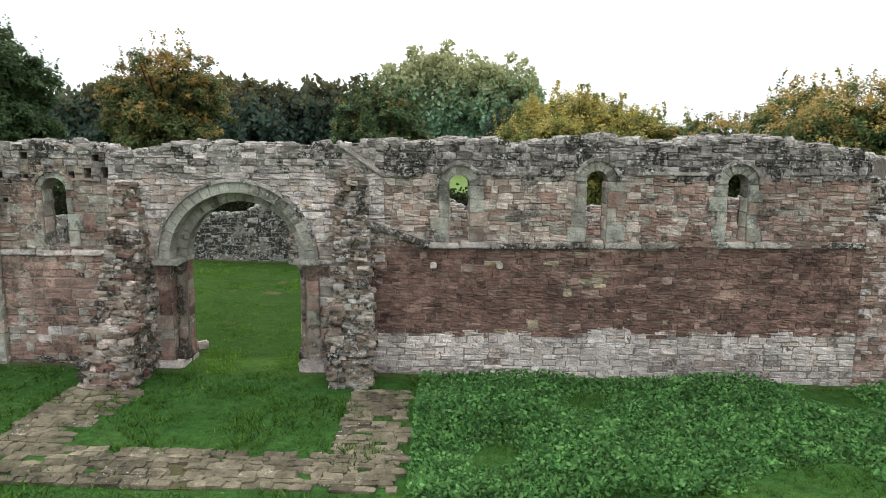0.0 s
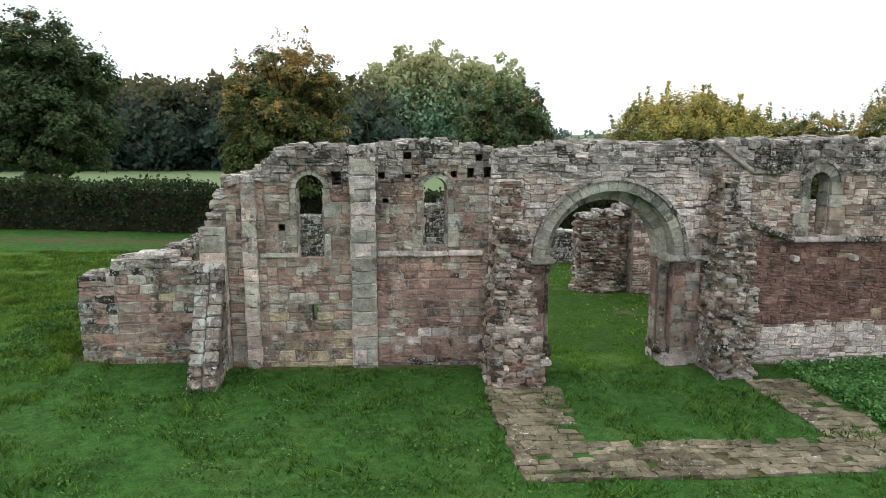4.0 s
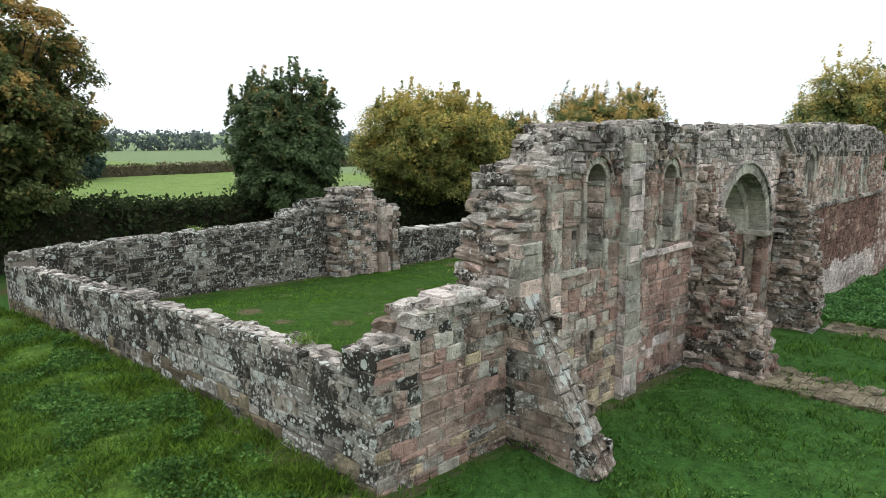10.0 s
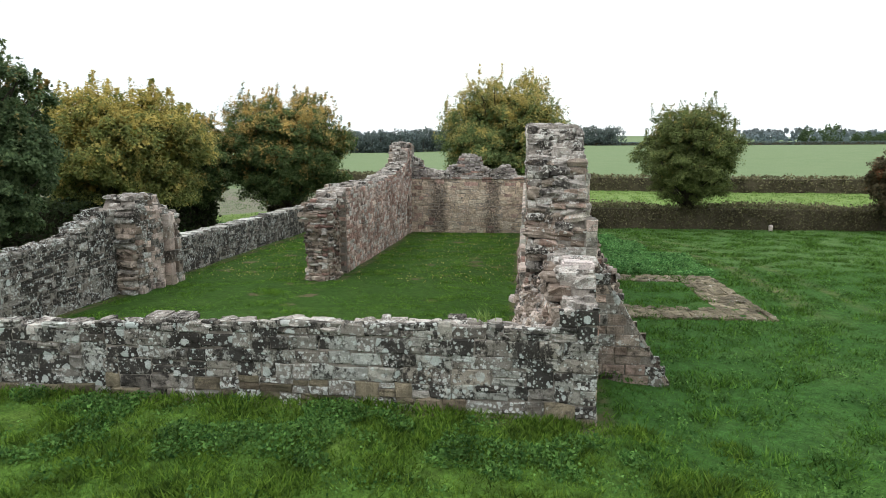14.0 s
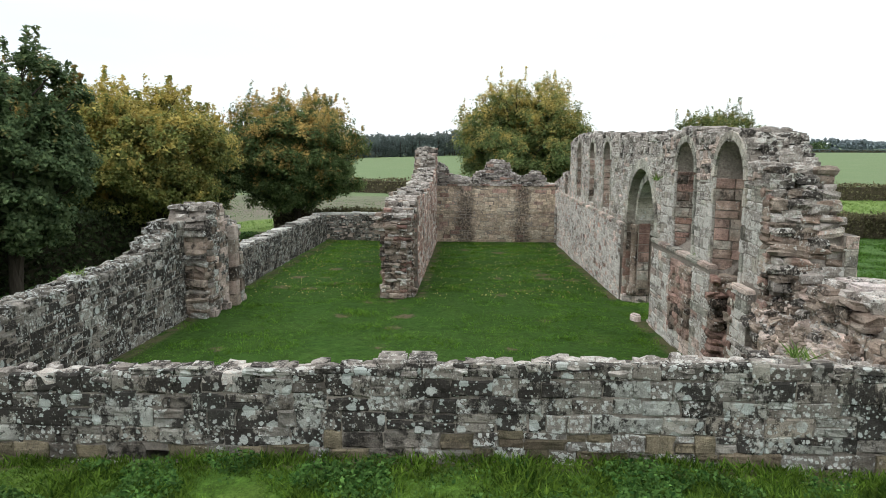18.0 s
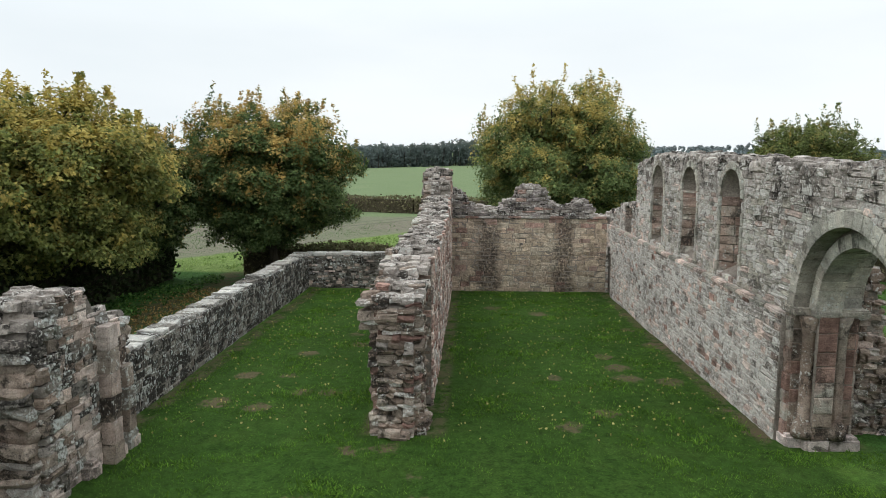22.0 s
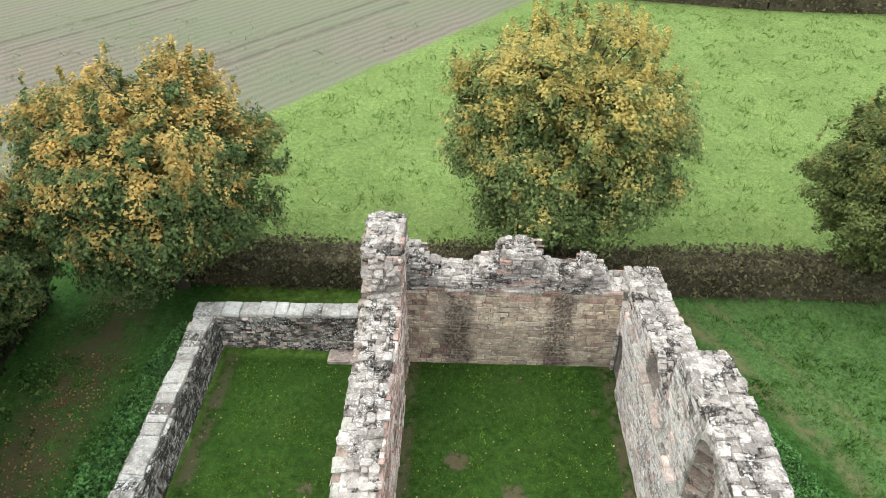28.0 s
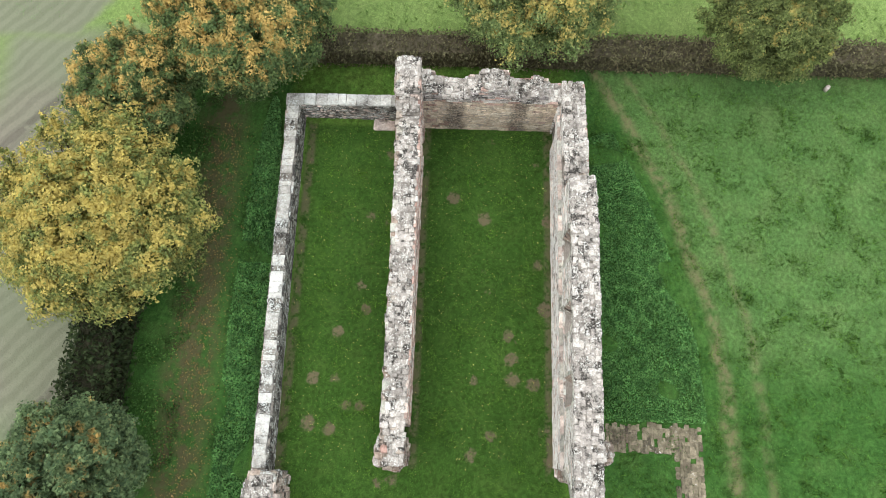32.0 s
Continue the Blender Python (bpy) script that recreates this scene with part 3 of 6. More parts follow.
ROCKS = [rock_template(rnd, rnd.uniform(0.45, 0.8)) for _ in range(20)]
shared = {}


class Stones:
    """Collects stones of one wall, then links the nearest as parts and joins the rest."""

    def __init__(self, parent, seed, name="stone", cap=300, own=None):
        self.parent, self.r, self.name, self.cap, self.own, self.items = parent, random.Random(seed), name, cap, own, []

    def add(self, kind, centre, axes, size, mat, tilt=0.0, spin=0.0):
        """axes: along, outward; size: length, depth, height."""
        out = Vector(axes[1]).normalized()
        up = Vector((0, 0, 1)) if abs(out.z) < 0.9 else Vector(axes[0]).normalized()
        xa = out.cross(up).normalized()
        up = xa.cross(out)
        m = Matrix((xa, out, up)).transposed()
        if tilt or spin:
            m = m @ Euler((spin, tilt, spin * 0.7)).to_matrix()
        m4 = m.to_4x4() @ Matrix.Diagonal((size[0], size[1], size[2], 1))
        m4.translation = centre
        self.items.append((kind, self.r.randrange(20), m4, mat))

    def finish(self):
        singles = [i for i in self.items if self.own is None or self.own(i[2].translation)]
        self.r.shuffle(singles)
        singles = singles[: self.cap]
        chosen = {id(i) for i in singles}
        for kind, k, m, mat in singles:
            key = (kind, k, mat.name)
            if key not in shared:
                v, f = {"block": BLOCKS, "rough": ROUGH, "rock": ROCKS}[kind][k]
                shared[key] = mesh_from(self.name, v.tolist(), f)
                shared[key].materials.append(mat)
            ob = new(self.name, shared[key])
            ob.parent = self.parent
            ob.matrix_basis = self.parent.matrix_basis.inverted() @ m
        rest = [i for i in self.items if id(i) not in chosen]
        if rest:
            mats, verts, faces, index, base = [], [], [], [], 0
            for kind, k, m, mat in rest:
                v, f = {"block": BLOCKS, "rough": ROUGH, "rock": ROCKS}[kind][k]
                a = np.array(m)
                verts.append(v @ a[:3, :3].T + a[:3, 3])
                faces += [[q + base for q in p] for p in f]
                base += len(v)
                if mat not in mats:
                    mats.append(mat)
                index += [mats.index(mat)] * len(f)
            inv = np.array(self.parent.matrix_basis.inverted())
            verts = np.concatenate(verts) @ inv[:3, :3].T + inv[:3, 3]
            part("stonework", mesh_from("stonework", verts.tolist(), faces, index), mats, self.parent, "weathered stones in courses", "stuff")


def lay(st, origin, along, out, u0, u1, bottom, top, mat, height=(0.16, 0.26), length=(0.25, 0.55), gaps=(), proud=0.035, kind="block", joint=0.012, wild=0.0, stop=9.0):
    """Courses of stones on an upright face. bottom, top: functions of u; gaps: functions of z that give an opening's (u, u)."""
    r, o, a, n = st.r, Vector(origin), Vector(along).normalized(), Vector(out).normalized()
    us = np.linspace(u0, u1, 30)
    z, zmax = min(bottom(u) for u in us) - 0.08, max(top(u) for u in us)
    while z < min(zmax, stop):
        h = r.uniform(*height)
        zc, spans = z + h / 2, [(u0, u1)]
        for g in gaps:
            hole = g(zc)
            if hole:
                spans = [s for p, q in spans for s in ((p, min(q, hole[0])), (max(p, hole[1]), q)) if s[1] - s[0] > 0.04]
        for p, q in spans:
            u = p
            while q - u > 0.03:
                w = r.uniform(*length) * (1.25 if r.random() < 0.15 else 1)
                if q - u - w < length[0] * 0.6:
                    w = q - u
                uc = u + w / 2
                sway = 0.05 * noise.noise(Vector((uc * 1.3, z * 0.7, 4.0))) + r.uniform(-0.008, 0.008) if kind != "block" else 0.0
                ceil = top(uc)
                split = kind == "rough" and h > 0.1 and r.random() < 0.22
                beds = [(z, h * 0.52), (z + h * 0.52, h * 0.48)] if split else [(z, h)]
                for zb, hb in beds:
                    zc2 = zb + hb / 2 + sway
                    hh = hb * (r.uniform(0.84, 1.2) if kind == "rough" else r.uniform(0.97, 1.02))
                    if bottom(uc) - 0.1 < zc and zb + 0.05 < ceil:
                        zm = zc2
                        if zb + hb + sway > ceil:
                            hh = max(0.03, ceil - zb - sway)
                            zm = zb + sway + hh / 2
                        d = proud * r.uniform(0.6, 1.5) + 0.06
                        c = o + a * uc + Vector((0, 0, zm)) + n * (-0.06 + (d * r.uniform(0.3, 0.75) if kind == "rock" else 0))
                        if kind == "rock":
                            size = ((w - joint) * 1.16, d * 2.2, (hh - joint) * 1.22)
                        else:
                            size = (w - joint * r.uniform(0.4, 1.8), d, hh - joint * r.uniform(0.4, 1.8))
                        st.add(kind, c, (a, n), size, mat(uc, zc, r), r.uniform(-wild, wild), r.uniform(-wild, wild) if kind == "rock" else 0)
                u += w
        z += h


def head(st, a, b, top, mat, half, per=14, size=(0.12, 0.34), lift=0.0):
    """Rough flat stones bedded side by side along a broken wall head, from a to b on the plan, with loose ones on them; half: half the wall's thickness."""
    r, a, b = st.r, Vector(a), Vector(b)
    d = b - a
    n, side = d.normalized(), Vector((-d.y, d.x)).normalized()
    big = (size[0] + size[1]) / 2
    rows = max(1, round(2 * half / (big * 1.15)))
    spots = []
    for k in range(rows):
        u, w = r.uniform(-0.1, 0.1), 2 * half / rows
        while u < d.length:
            ln = r.uniform(0.8, 1.7) * big
            spots.append((u + ln / 2, -half + w * (k + 0.5) + r.uniform(-0.03, 0.03), ln * 1.08, w * r.uniform(1.0, 1.3), r.uniform(0.1, 0.19), 0.2, r.uniform(-0.05, 0.035)))
            u += ln
    for i in range(int(d.length * per * 0.3)):
        w = r.uniform(*size)
        spots.append((r.random() * d.length, r.uniform(-0.9, 0.9) * half, w * r.uniform(0.9, 1.5), w * r.uniform(0.8, 1.2), w * r.uniform(0.35, 0.6), 0.25, r.uniform(0.0, 0.06)))
    for u, sv, ln, w, h, tip, up in spots:
        p = a + n * min(d.length, u) + side * sv
        st.add("rock", (p.x, p.y, top(min(d.length, u)) + lift + up - 0.03), (n.to_3d(), side.to_3d()), (ln, w, h), mat, r.uniform(-tip, tip) * 0.6, r.uniform(-tip, tip) * 0.6)


def profile(pts, rough=0.05, seed=0):
    """A broken wall head: height along the wall through the given points, with stone-sized unevenness."""
    us, zs = [p[0] for p in pts], [p[1] for p in pts]

    def f(u):
        k = math.floor(u / 0.27)
        return float(np.interp(u, us, zs)) + rough * (2 * noise.noise(Vector((k * 1.7 + seed, seed * 3.1, 0.5)))) + rough * 0.6 * noise.noise(Vector((u * 5, seed, 2)))
    return f


def arch_loop(cx, hw, sill, spring, n=12):
    """Outline of a round-headed opening: up one side, over, and down the other."""
    pts = [(cx - hw, sill)]
    for i in range(n + 1):
        a = math.pi * (1 - i / n)
        pts.append((cx + hw * math.cos(a), spring + hw * math.sin(a)))
    pts.append((cx + hw, sill))
    return pts


def gap(cx, hw, sill, spring, extra=0.0):
    """The opening's width at a height, for lay()."""
    def f(z):
        if z < sill or z > spring + hw + extra:
            return None
        w = hw + extra
        if z > spring:
            w = math.sqrt(max(0.0, (hw + extra) ** 2 - (z - spring) ** 2))
        return (cx - w, cx + w)
    return f


def wall_core(name, along, origin, out, thick, u0, u1, bottom, top, openings, parent, step=0.18):
    """The wall's mortared mass. openings: lists of (depth from the face, loop of (u, z)), from the face to the back."""
    bm = bmesh.new()
    o, a, n = Vector(origin), Vector(along), Vector(out)

    def at(u, z, d):
        return bm.verts.new(o + a * u + Vector((0, 0, z)) - n * d)
    us = np.arange(u0, u1 + 0.001, (u1 - u0) / max(1, round((u1 - u0) / step)))
    outline = [(u0, bottom(u0)), *((u, top(u)) for u in us), (u1, bottom(u1))]
    for u in us[-2:0:-1][::4]:
        outline.append((u, bottom(u)))
    sides = []
    for d, which in ((0.0, 0), (thick, -1)):
        ring = [at(u, z, d) for u, z in outline]
        edges = [bm.edges.new((ring[i], ring[(i + 1) % len(ring)])) for i in range(len(ring))]
        loops = []
        for op in openings:
            lp = [at(u, z, d) for u, z in op[which][1]]
            edges += [bm.edges.new((lp[i], lp[(i + 1) % len(lp)])) for i in range(len(lp))]
            loops.append(lp)
        bmesh.ops.triangle_fill(bm, use_beauty=True, use_dissolve=False, edges=edges)
        sides.append((ring, loops))
    (ra, la), (rb, lb) = sides
    for i in range(len(ra)):
        j = (i + 1) % len(ra)
        bm.faces.new((ra[i], ra[j], rb[j], rb[i]))
    for k, op in enumerate(openings):
        rows = [la[k]] + [[at(u, z, d) for u, z in lp] for d, lp in op[1:-1]] + [lb[k]]
        for p, q in zip(rows, rows[1:]):
            for i in range(len(p)):
                j = (i + 1) % len(p)
                bm.faces.new((p[i], p[j], q[j], q[i]))
    bmesh.ops.recalc_face_normals(bm, faces=bm.faces)
    return part(name, bm, MORTAR, parent, "mortared rubble core of the wall")


def wedge_mesh(r0, r1, depth, angle, worn=0.005):
    """One stone of a round arch, in the xz plane, its face at y = 0 and its back at y = depth."""
    bm = bmesh.new()
    g = worn / r1
    vs = []
    for y in (0.0, depth):
        for rr, t in ((r0, -1), (r1, -1), (r1, 0), (r1, 1), (r0, 1), (r0, 0)):
            an = t * (angle / 2 - g)
            vs.append(bm.verts.new((rr * math.sin(an), y, rr * math.cos(an))))
    bm.faces.new(vs[:6])
    bm.faces.new(vs[:5:-1])
    for i in range(6):
        j = (i + 1) % 6
        bm.faces.new((vs[j], vs[i], vs[i + 6], vs[j + 6]))
    bmesh.ops.recalc_face_normals(bm, faces=bm.faces)
    bmesh.ops.bevel(bm, geom=[e for e in bm.edges if e.calc_length() > 0.05], offset=worn * 0.8, segments=1, affect="EDGES")
    me = bpy.data.meshes.new("voussoir")
    bm.to_mesh(me)
    bm.free()
    return me


def arch_ring(parent, cx, spring, y, r0, r1, depth, count, mat, sign=1, name="voussoir"):
    """A ring of arch stones. sign: 1 where the face looks to -y."""
    me = wedge_mesh(r0, r1, depth, math.pi / count)
    me.materials.append(mat)
    rr = random.Random(int(cx * 100))
    for i in range(count):
        an = -math.pi / 2 + math.pi * (i + 0.5) / count
        ob = new(name, me)
        ob.parent = parent
        ob.matrix_basis = Matrix.Translation((cx, y + rr.uniform(-0.006, 0.006), spring)) @ Matrix.Rotation(an, 4, "Y") @ Matrix.Diagonal((1, sign, 1, 1))


def box_mesh(sx, sy, sz, bevel=0.01, wobble=0.0, seed=0, cuts=0):
    """A worn block, its base at z = 0."""
    bm = bmesh.new()
    bmesh.ops.create_cube(bm, size=1, matrix=Matrix.Translation((0, 0, sz / 2)) @ Matrix.Diagonal((sx, sy, sz, 1)))
    if cuts:
        bmesh.ops.subdivide_edges(bm, edges=list(bm.edges), cuts=cuts, use_grid_fill=True)
    if bevel:
        bmesh.ops.bevel(bm, geom=[e for e in bm.edges if len(e.link_faces) == 2 and e.calc_face_angle() > 0.5], offset=bevel, segments=2, affect="EDGES")
    if wobble:
        for v in bm.verts:
            v.co += Vector([wobble * noise.noise(v.co * 3.1 + Vector((seed, k * 9.0, 0))) for k in range(3)])
    return bm


def lathe(profile_pts, segments=20):
    """A turned form round the z axis from (radius, height) pairs."""
    bm = bmesh.new()
    rings = []
    for rr, z in profile_pts:
        rings.append([bm.verts.new((rr * math.cos(2 * math.pi * i / segments), rr * math.sin(2 * math.pi * i / segments), z)) for i in range(segments)])
    for p, q in zip(rings, rings[1:]):
        for i in range(segments):
            j = (i + 1) % segments
            bm.faces.new((p[i], p[j], q[j], q[i]))
    bm.faces.new(rings[0][::-1])
    bm.faces.new(rings[-1])
    for f in bm.faces:
        f.smooth = len(f.verts) == 4
    return bm


def blade_mesh(name, feet, sizes, seed, width=0.12):
    """Many grass blades: one narrow triangle each, leaning at random."""
    g = np.random.default_rng(seed)
    n = len(feet)
    lean = g.normal(0, 0.55, (n, 3))
    lean[:, 2] = g.uniform(0.5, 1.0, n)
    a = g.uniform(0, 2 * np.pi, n)
    side = np.stack((np.cos(a), np.sin(a), np.zeros(n)), 1) * (sizes * width)[:, None]
    v = np.empty((n, 3, 3))
    v[:, 0], v[:, 1], v[:, 2] = feet - side, feet + side, feet + lean * sizes[:, None]
    me = bpy.data.meshes.new(name)
    me.vertices.add(3 * n)
    me.vertices.foreach_set("co", v.reshape(-1))
    me.loops.add(3 * n)
    me.loops.foreach_set("vertex_index", np.arange(3 * n, dtype=np.int32))
    me.polygons.add(n)
    me.polygons.foreach_set("loop_start", np.arange(0, 3 * n, 3, dtype=np.int32))
    me.update(calc_edges=True)
    return me


def leaf_mesh(name, centres, sizes, seed, aspect=0.6, upright=0.0, fold=0.25):
    """Many small leaves: folded rhombs at the centres, turned at random."""
    g = np.random.default_rng(seed)
    n = len(centres)
    d = g.normal(size=(n, 3))
    d[:, 2] = d[:, 2] * (1 - upright) + upright * 1.5 * np.abs(d[:, 2])
    d /= np.linalg.norm(d, axis=1)[:, None] + 1e-9
    s = np.cross(d, g.normal(size=(n, 3)))
    s /= np.linalg.norm(s, axis=1)[:, None] + 1e-9
    w = np.cross(d, s)
    L = sizes[:, None]
    v = np.empty((n, 4, 3))
    v[:, 0], v[:, 2] = centres - d * L * 0.5, centres + d * L * 0.5
    v[:, 1], v[:, 3] = centres + s * L * aspect * 0.5 + w * L * fold * 0.3, centres - s * L * aspect * 0.5 + w * L * fold * 0.3
    me = bpy.data.meshes.new(name)
    me.vertices.add(4 * n)
    me.vertices.foreach_set("co", v.reshape(-1))
    me.loops.add(6 * n)
    i = np.arange(n)[:, None] * 4
    me.loops.foreach_set("vertex_index", (i + np.array([[0, 1, 2, 0, 2, 3]])).reshape(-1).astype(np.int32))
    me.polygons.add(2 * n)
    me.polygons.foreach_set("loop_start", np.arange(0, 6 * n, 3, dtype=np.int32))
    me.update(calc_edges=True)
    return me


def crown_mesh(centres, sizes, facing, seed):
    """Very many small pointed leaves, one triangle each, turned roughly to their facing."""
    g = np.random.default_rng(seed)
    n = len(centres)
    f = facing + g.normal(size=(n, 3)) * 0.5
    d = np.cross(f, g.normal(size=(n, 3)))
    d /= np.linalg.norm(d, axis=1)[:, None] + 1e-9
    s = np.cross(f, d)
    s /= np.linalg.norm(s, axis=1)[:, None] + 1e-9
    L = sizes[:, None]
    v = np.stack((centres + d * L * 0.6, centres - d * L * 0.45 + s * L * 0.45, centres - d * L * 0.45 - s * L * 0.45), 1)
    me = bpy.data.meshes.new("crown")
    me.vertices.add(3 * n)
    me.vertices.foreach_set("co", v.reshape(-1))
    me.loops.add(3 * n)
    me.loops.foreach_set("vertex_index", np.arange(3 * n, dtype=np.int32))
    me.polygons.add(n)
    me.polygons.foreach_set("loop_start", np.arange(0, 3 * n, 3, dtype=np.int32))
    me.update(calc_edges=True)
    return me


def limbs(bm, base, tip, r0, r1, segs=5, bend=0.3, seed=0, sides=7):
    """A tapered, slightly crooked limb; gives back its points."""
    b, t = Vector(base), Vector(tip)
    rr = random.Random(seed)
    off = Vector((rr.uniform(-1, 1), rr.uniform(-1, 1), 0)) * bend
    pts = [b.lerp(t, i / segs) + off * math.sin(math.pi * i / segs) + Vector((0, 0, bend * 0.5 * math.sin(math.pi * i / segs))) for i in range(segs + 1)]
    rings = []
    for i, p in enumerate(pts):
        d = (pts[min(i + 1, segs)] - pts[max(i - 1, 0)]).normalized()
        q = d.to_track_quat("Z", "Y")
        rad = r0 + (r1 - r0) * i / segs
        rings.append([bm.verts.new(p + q @ Vector((rad * math.cos(2 * math.pi * k / sides), rad * math.sin(2 * math.pi * k / sides), 0))) for k in range(sides)])
    for p, q in zip(rings, rings[1:]):
        for k in range(sides):
            bm.faces.new((p[k], p[(k + 1) % sides], q[(k + 1) % sides], q[k]))
    return pts


def tree(label, x, y, height, width, mat, seed, leaves=20000, size=0.15, low=0.12, spiky=0.06, boughs=120):
    """A broad-leaved tree: trunk, limbs that end in flat leafy boughs in uneven tiers, shoots standing up from them, and sparse leaves within."""
    g, rr = np.random.default_rng(seed), random.Random(seed)
    root = thing("tree", label, "tree", (x, y, gz(x, y)))
    bm = bmesh.new()
    hw, half_z, mid_z = width / 2, height * (1 - low) / 2, height * (1 + low) / 2
    fork = height * 0.2
    for i in range(3):
        limbs(bm, (rr.uniform(-0.12, 0.12), rr.uniform(-0.12, 0.12), -0.15), (rr.uniform(-0.3, 0.3), rr.uniform(-0.3, 0.3), fork * 1.4), 0.028 * height * rr.uniform(0.7, 1), 0.018 * height, 5, 0.1, seed + i, 8)
    centres, radii = [], []
    for i in range(boughs):
        # spread evenly over the crown; every third one lies deeper inside
        up = 1 - 2 * (i + 0.5) / boughs
        th = i * 2.39996 + rr.uniform(-0.25, 0.25)
        ring = math.sqrt(max(0.0, 1 - up * up)) ** 0.8
        d = Vector((math.cos(th) * ring, math.sin(th) * ring, up))
        f = rr.uniform(0.72, 0.86) if i % 4 else rr.uniform(0.45, 0.66)
        f *= 1 + 0.2 * noise.noise(d * 1.7 + Vector((seed, 0, 0)))
        if up < -0.2:
            f *= 0.92
        centres.append((d.x * hw * f, d.y * hw * f, mid_z + d.z * half_z * f))
        radii.append(width * rr.uniform(0.085, 0.14) * (0.85 if up > 0.75 else 1.0))
        base = (0, 0, fork * rr.uniform(0.7, 1.2) + max(0.0, (up + 0.6)) * height * 0.17)
        limbs(bm, base, centres[-1], 0.009 * height, 0.015, 4, 0.3, seed * 31 + i, 5)
    part("trunk", bm, BARK, root, "dark branching trunk and limbs")
    centres, radii = np.array(centres), np.array(radii)
    share = radii ** 2 / (radii ** 2).sum()
    pick_b = g.choice(boughs, leaves, p=share)
    c, r = centres[pick_b], radii[pick_b][:, None]
    # sub-clumps give each bough a broken edge
    lumps = g.normal(size=(boughs, 12, 3))
    lumps /= np.linalg.norm(lumps, axis=2)[:, :, None]
    lumps *= g.uniform(0.35, 0.85, (boughs, 12))[:, :, None] * np.array((1.0, 1.0, 0.5))
    sub = lumps[pick_b, g.integers(0, 12, leaves)]
    ball = g.normal(size=(leaves, 3))
    ball /= np.linalg.norm(ball, axis=1)[:, None]
    off = (sub + ball * (g.random(leaves) ** 0.4 * 0.42)[:, None] * np.array((1.0, 1.0, 0.7))) * r
    out = c / np.array((hw, hw, half_z)) - np.array((0, 0, mid_z / half_z))
    off[:, 2] -= 0.22 * (off[:, 0] * out[:, 0] + off[:, 1] * out[:, 1])
    pos = c + off
    facing = np.array((0, 0, 0.8)) + out * 0.8 + ball * 0.6
    # upright shoots standing up from the upper boughs
    k, stems = int(leaves * spiky), 130
    high = np.argsort(-centres[:, 2] + g.normal(0, 0.16 * height, boughs))[: max(12, boughs // 2)]
    foot = centres[g.choice(high, stems)] + g.normal(0, 0.5, (stems, 3)) * np.array((0.09, 0.09, 0.02)) * width
    tall = g.uniform(0.04, 0.12, stems) * height
    w, up_t = g.integers(0, stems, k), g.random(k) ** 1.2
    lean = g.normal(0, 0.18, (stems, 2))
    pos[:k] = foot[w] + np.stack((lean[w, 0] * up_t * tall[w] + g.normal(0, 0.05, k), lean[w, 1] * up_t * tall[w] + g.normal(0, 0.05, k), up_t * tall[w] + 0.1), 1)
    # larger, sparser leaves deep inside the crown
    m = leaves // 10
    d = g.normal(size=(m, 3))
    d *= (g.random(m) ** 0.33 * 0.66 / np.linalg.norm(d, axis=1))[:, None]
    pos[k:k + m] = d * np.array((hw, hw, half_z)) + np.array((0, 0, mid_z))
    pos[:, 2] = np.maximum(pos[:, 2], low * height * 0.7)
    grow = np.ones(leaves)
    grow[k:k + m] = 2.6
    part("crown", crown_mesh(pos, size * g.uniform(0.65, 1.3, leaves) * grow, facing, seed), mat, root, "leafy crown of uneven tiers with gaps")
    return root


def scatter(name, pos, size, mat, label, seed, category, upright=0.0, aspect=0.6):
    ob = part(name, leaf_mesh(name, pos, size, seed, aspect, upright), mat, None, label, "stuff")
    return tagged(ob, category=category)


# ---- ground ----
def ground_sheet():
    near = list(np.arange(-34, 40.01, 0.6))
    def axis(lo, hi):
        a = [v for v in near if lo <= v <= hi]
        step, v = 1.0, a[-1]
        while v < 3000:
            v += step
            step *= 1.25
            a.append(v)
        step, v = 1.0, a[0]
        while v > -3000:
            v -= step
            step *= 1.25
            a.insert(0, v)
        return a
    xs, ys = axis(-30, 24), axis(-8, 40)
    verts = []
    for yv in ys:
        for xv in xs:
            h = gz(xv, yv) + 0.045 * noise.noise(Vector((xv * 0.6, yv * 0.6, 0))) + 0.02 * noise.noise(Vector((xv * 1.9, yv * 1.9, 3)))
            verts.append((xv, yv, h))
    w = len(xs)
    faces = [(j * w + i, j * w + i + 1, (j + 1) * w + i + 1, (j + 1) * w + i) for j in range(len(ys) - 1) for i in range(w - 1)]
    me = mesh_from("ground", verts, faces)
    for p in me.polygons:
        p.use_smooth = True
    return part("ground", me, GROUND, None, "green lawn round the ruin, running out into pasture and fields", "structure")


ground_sheet()


def low(u):
    return gz(u, 0) - 0.25


def wall(name, label):
    return tagged(new(name), label, "wall", kind="structure")


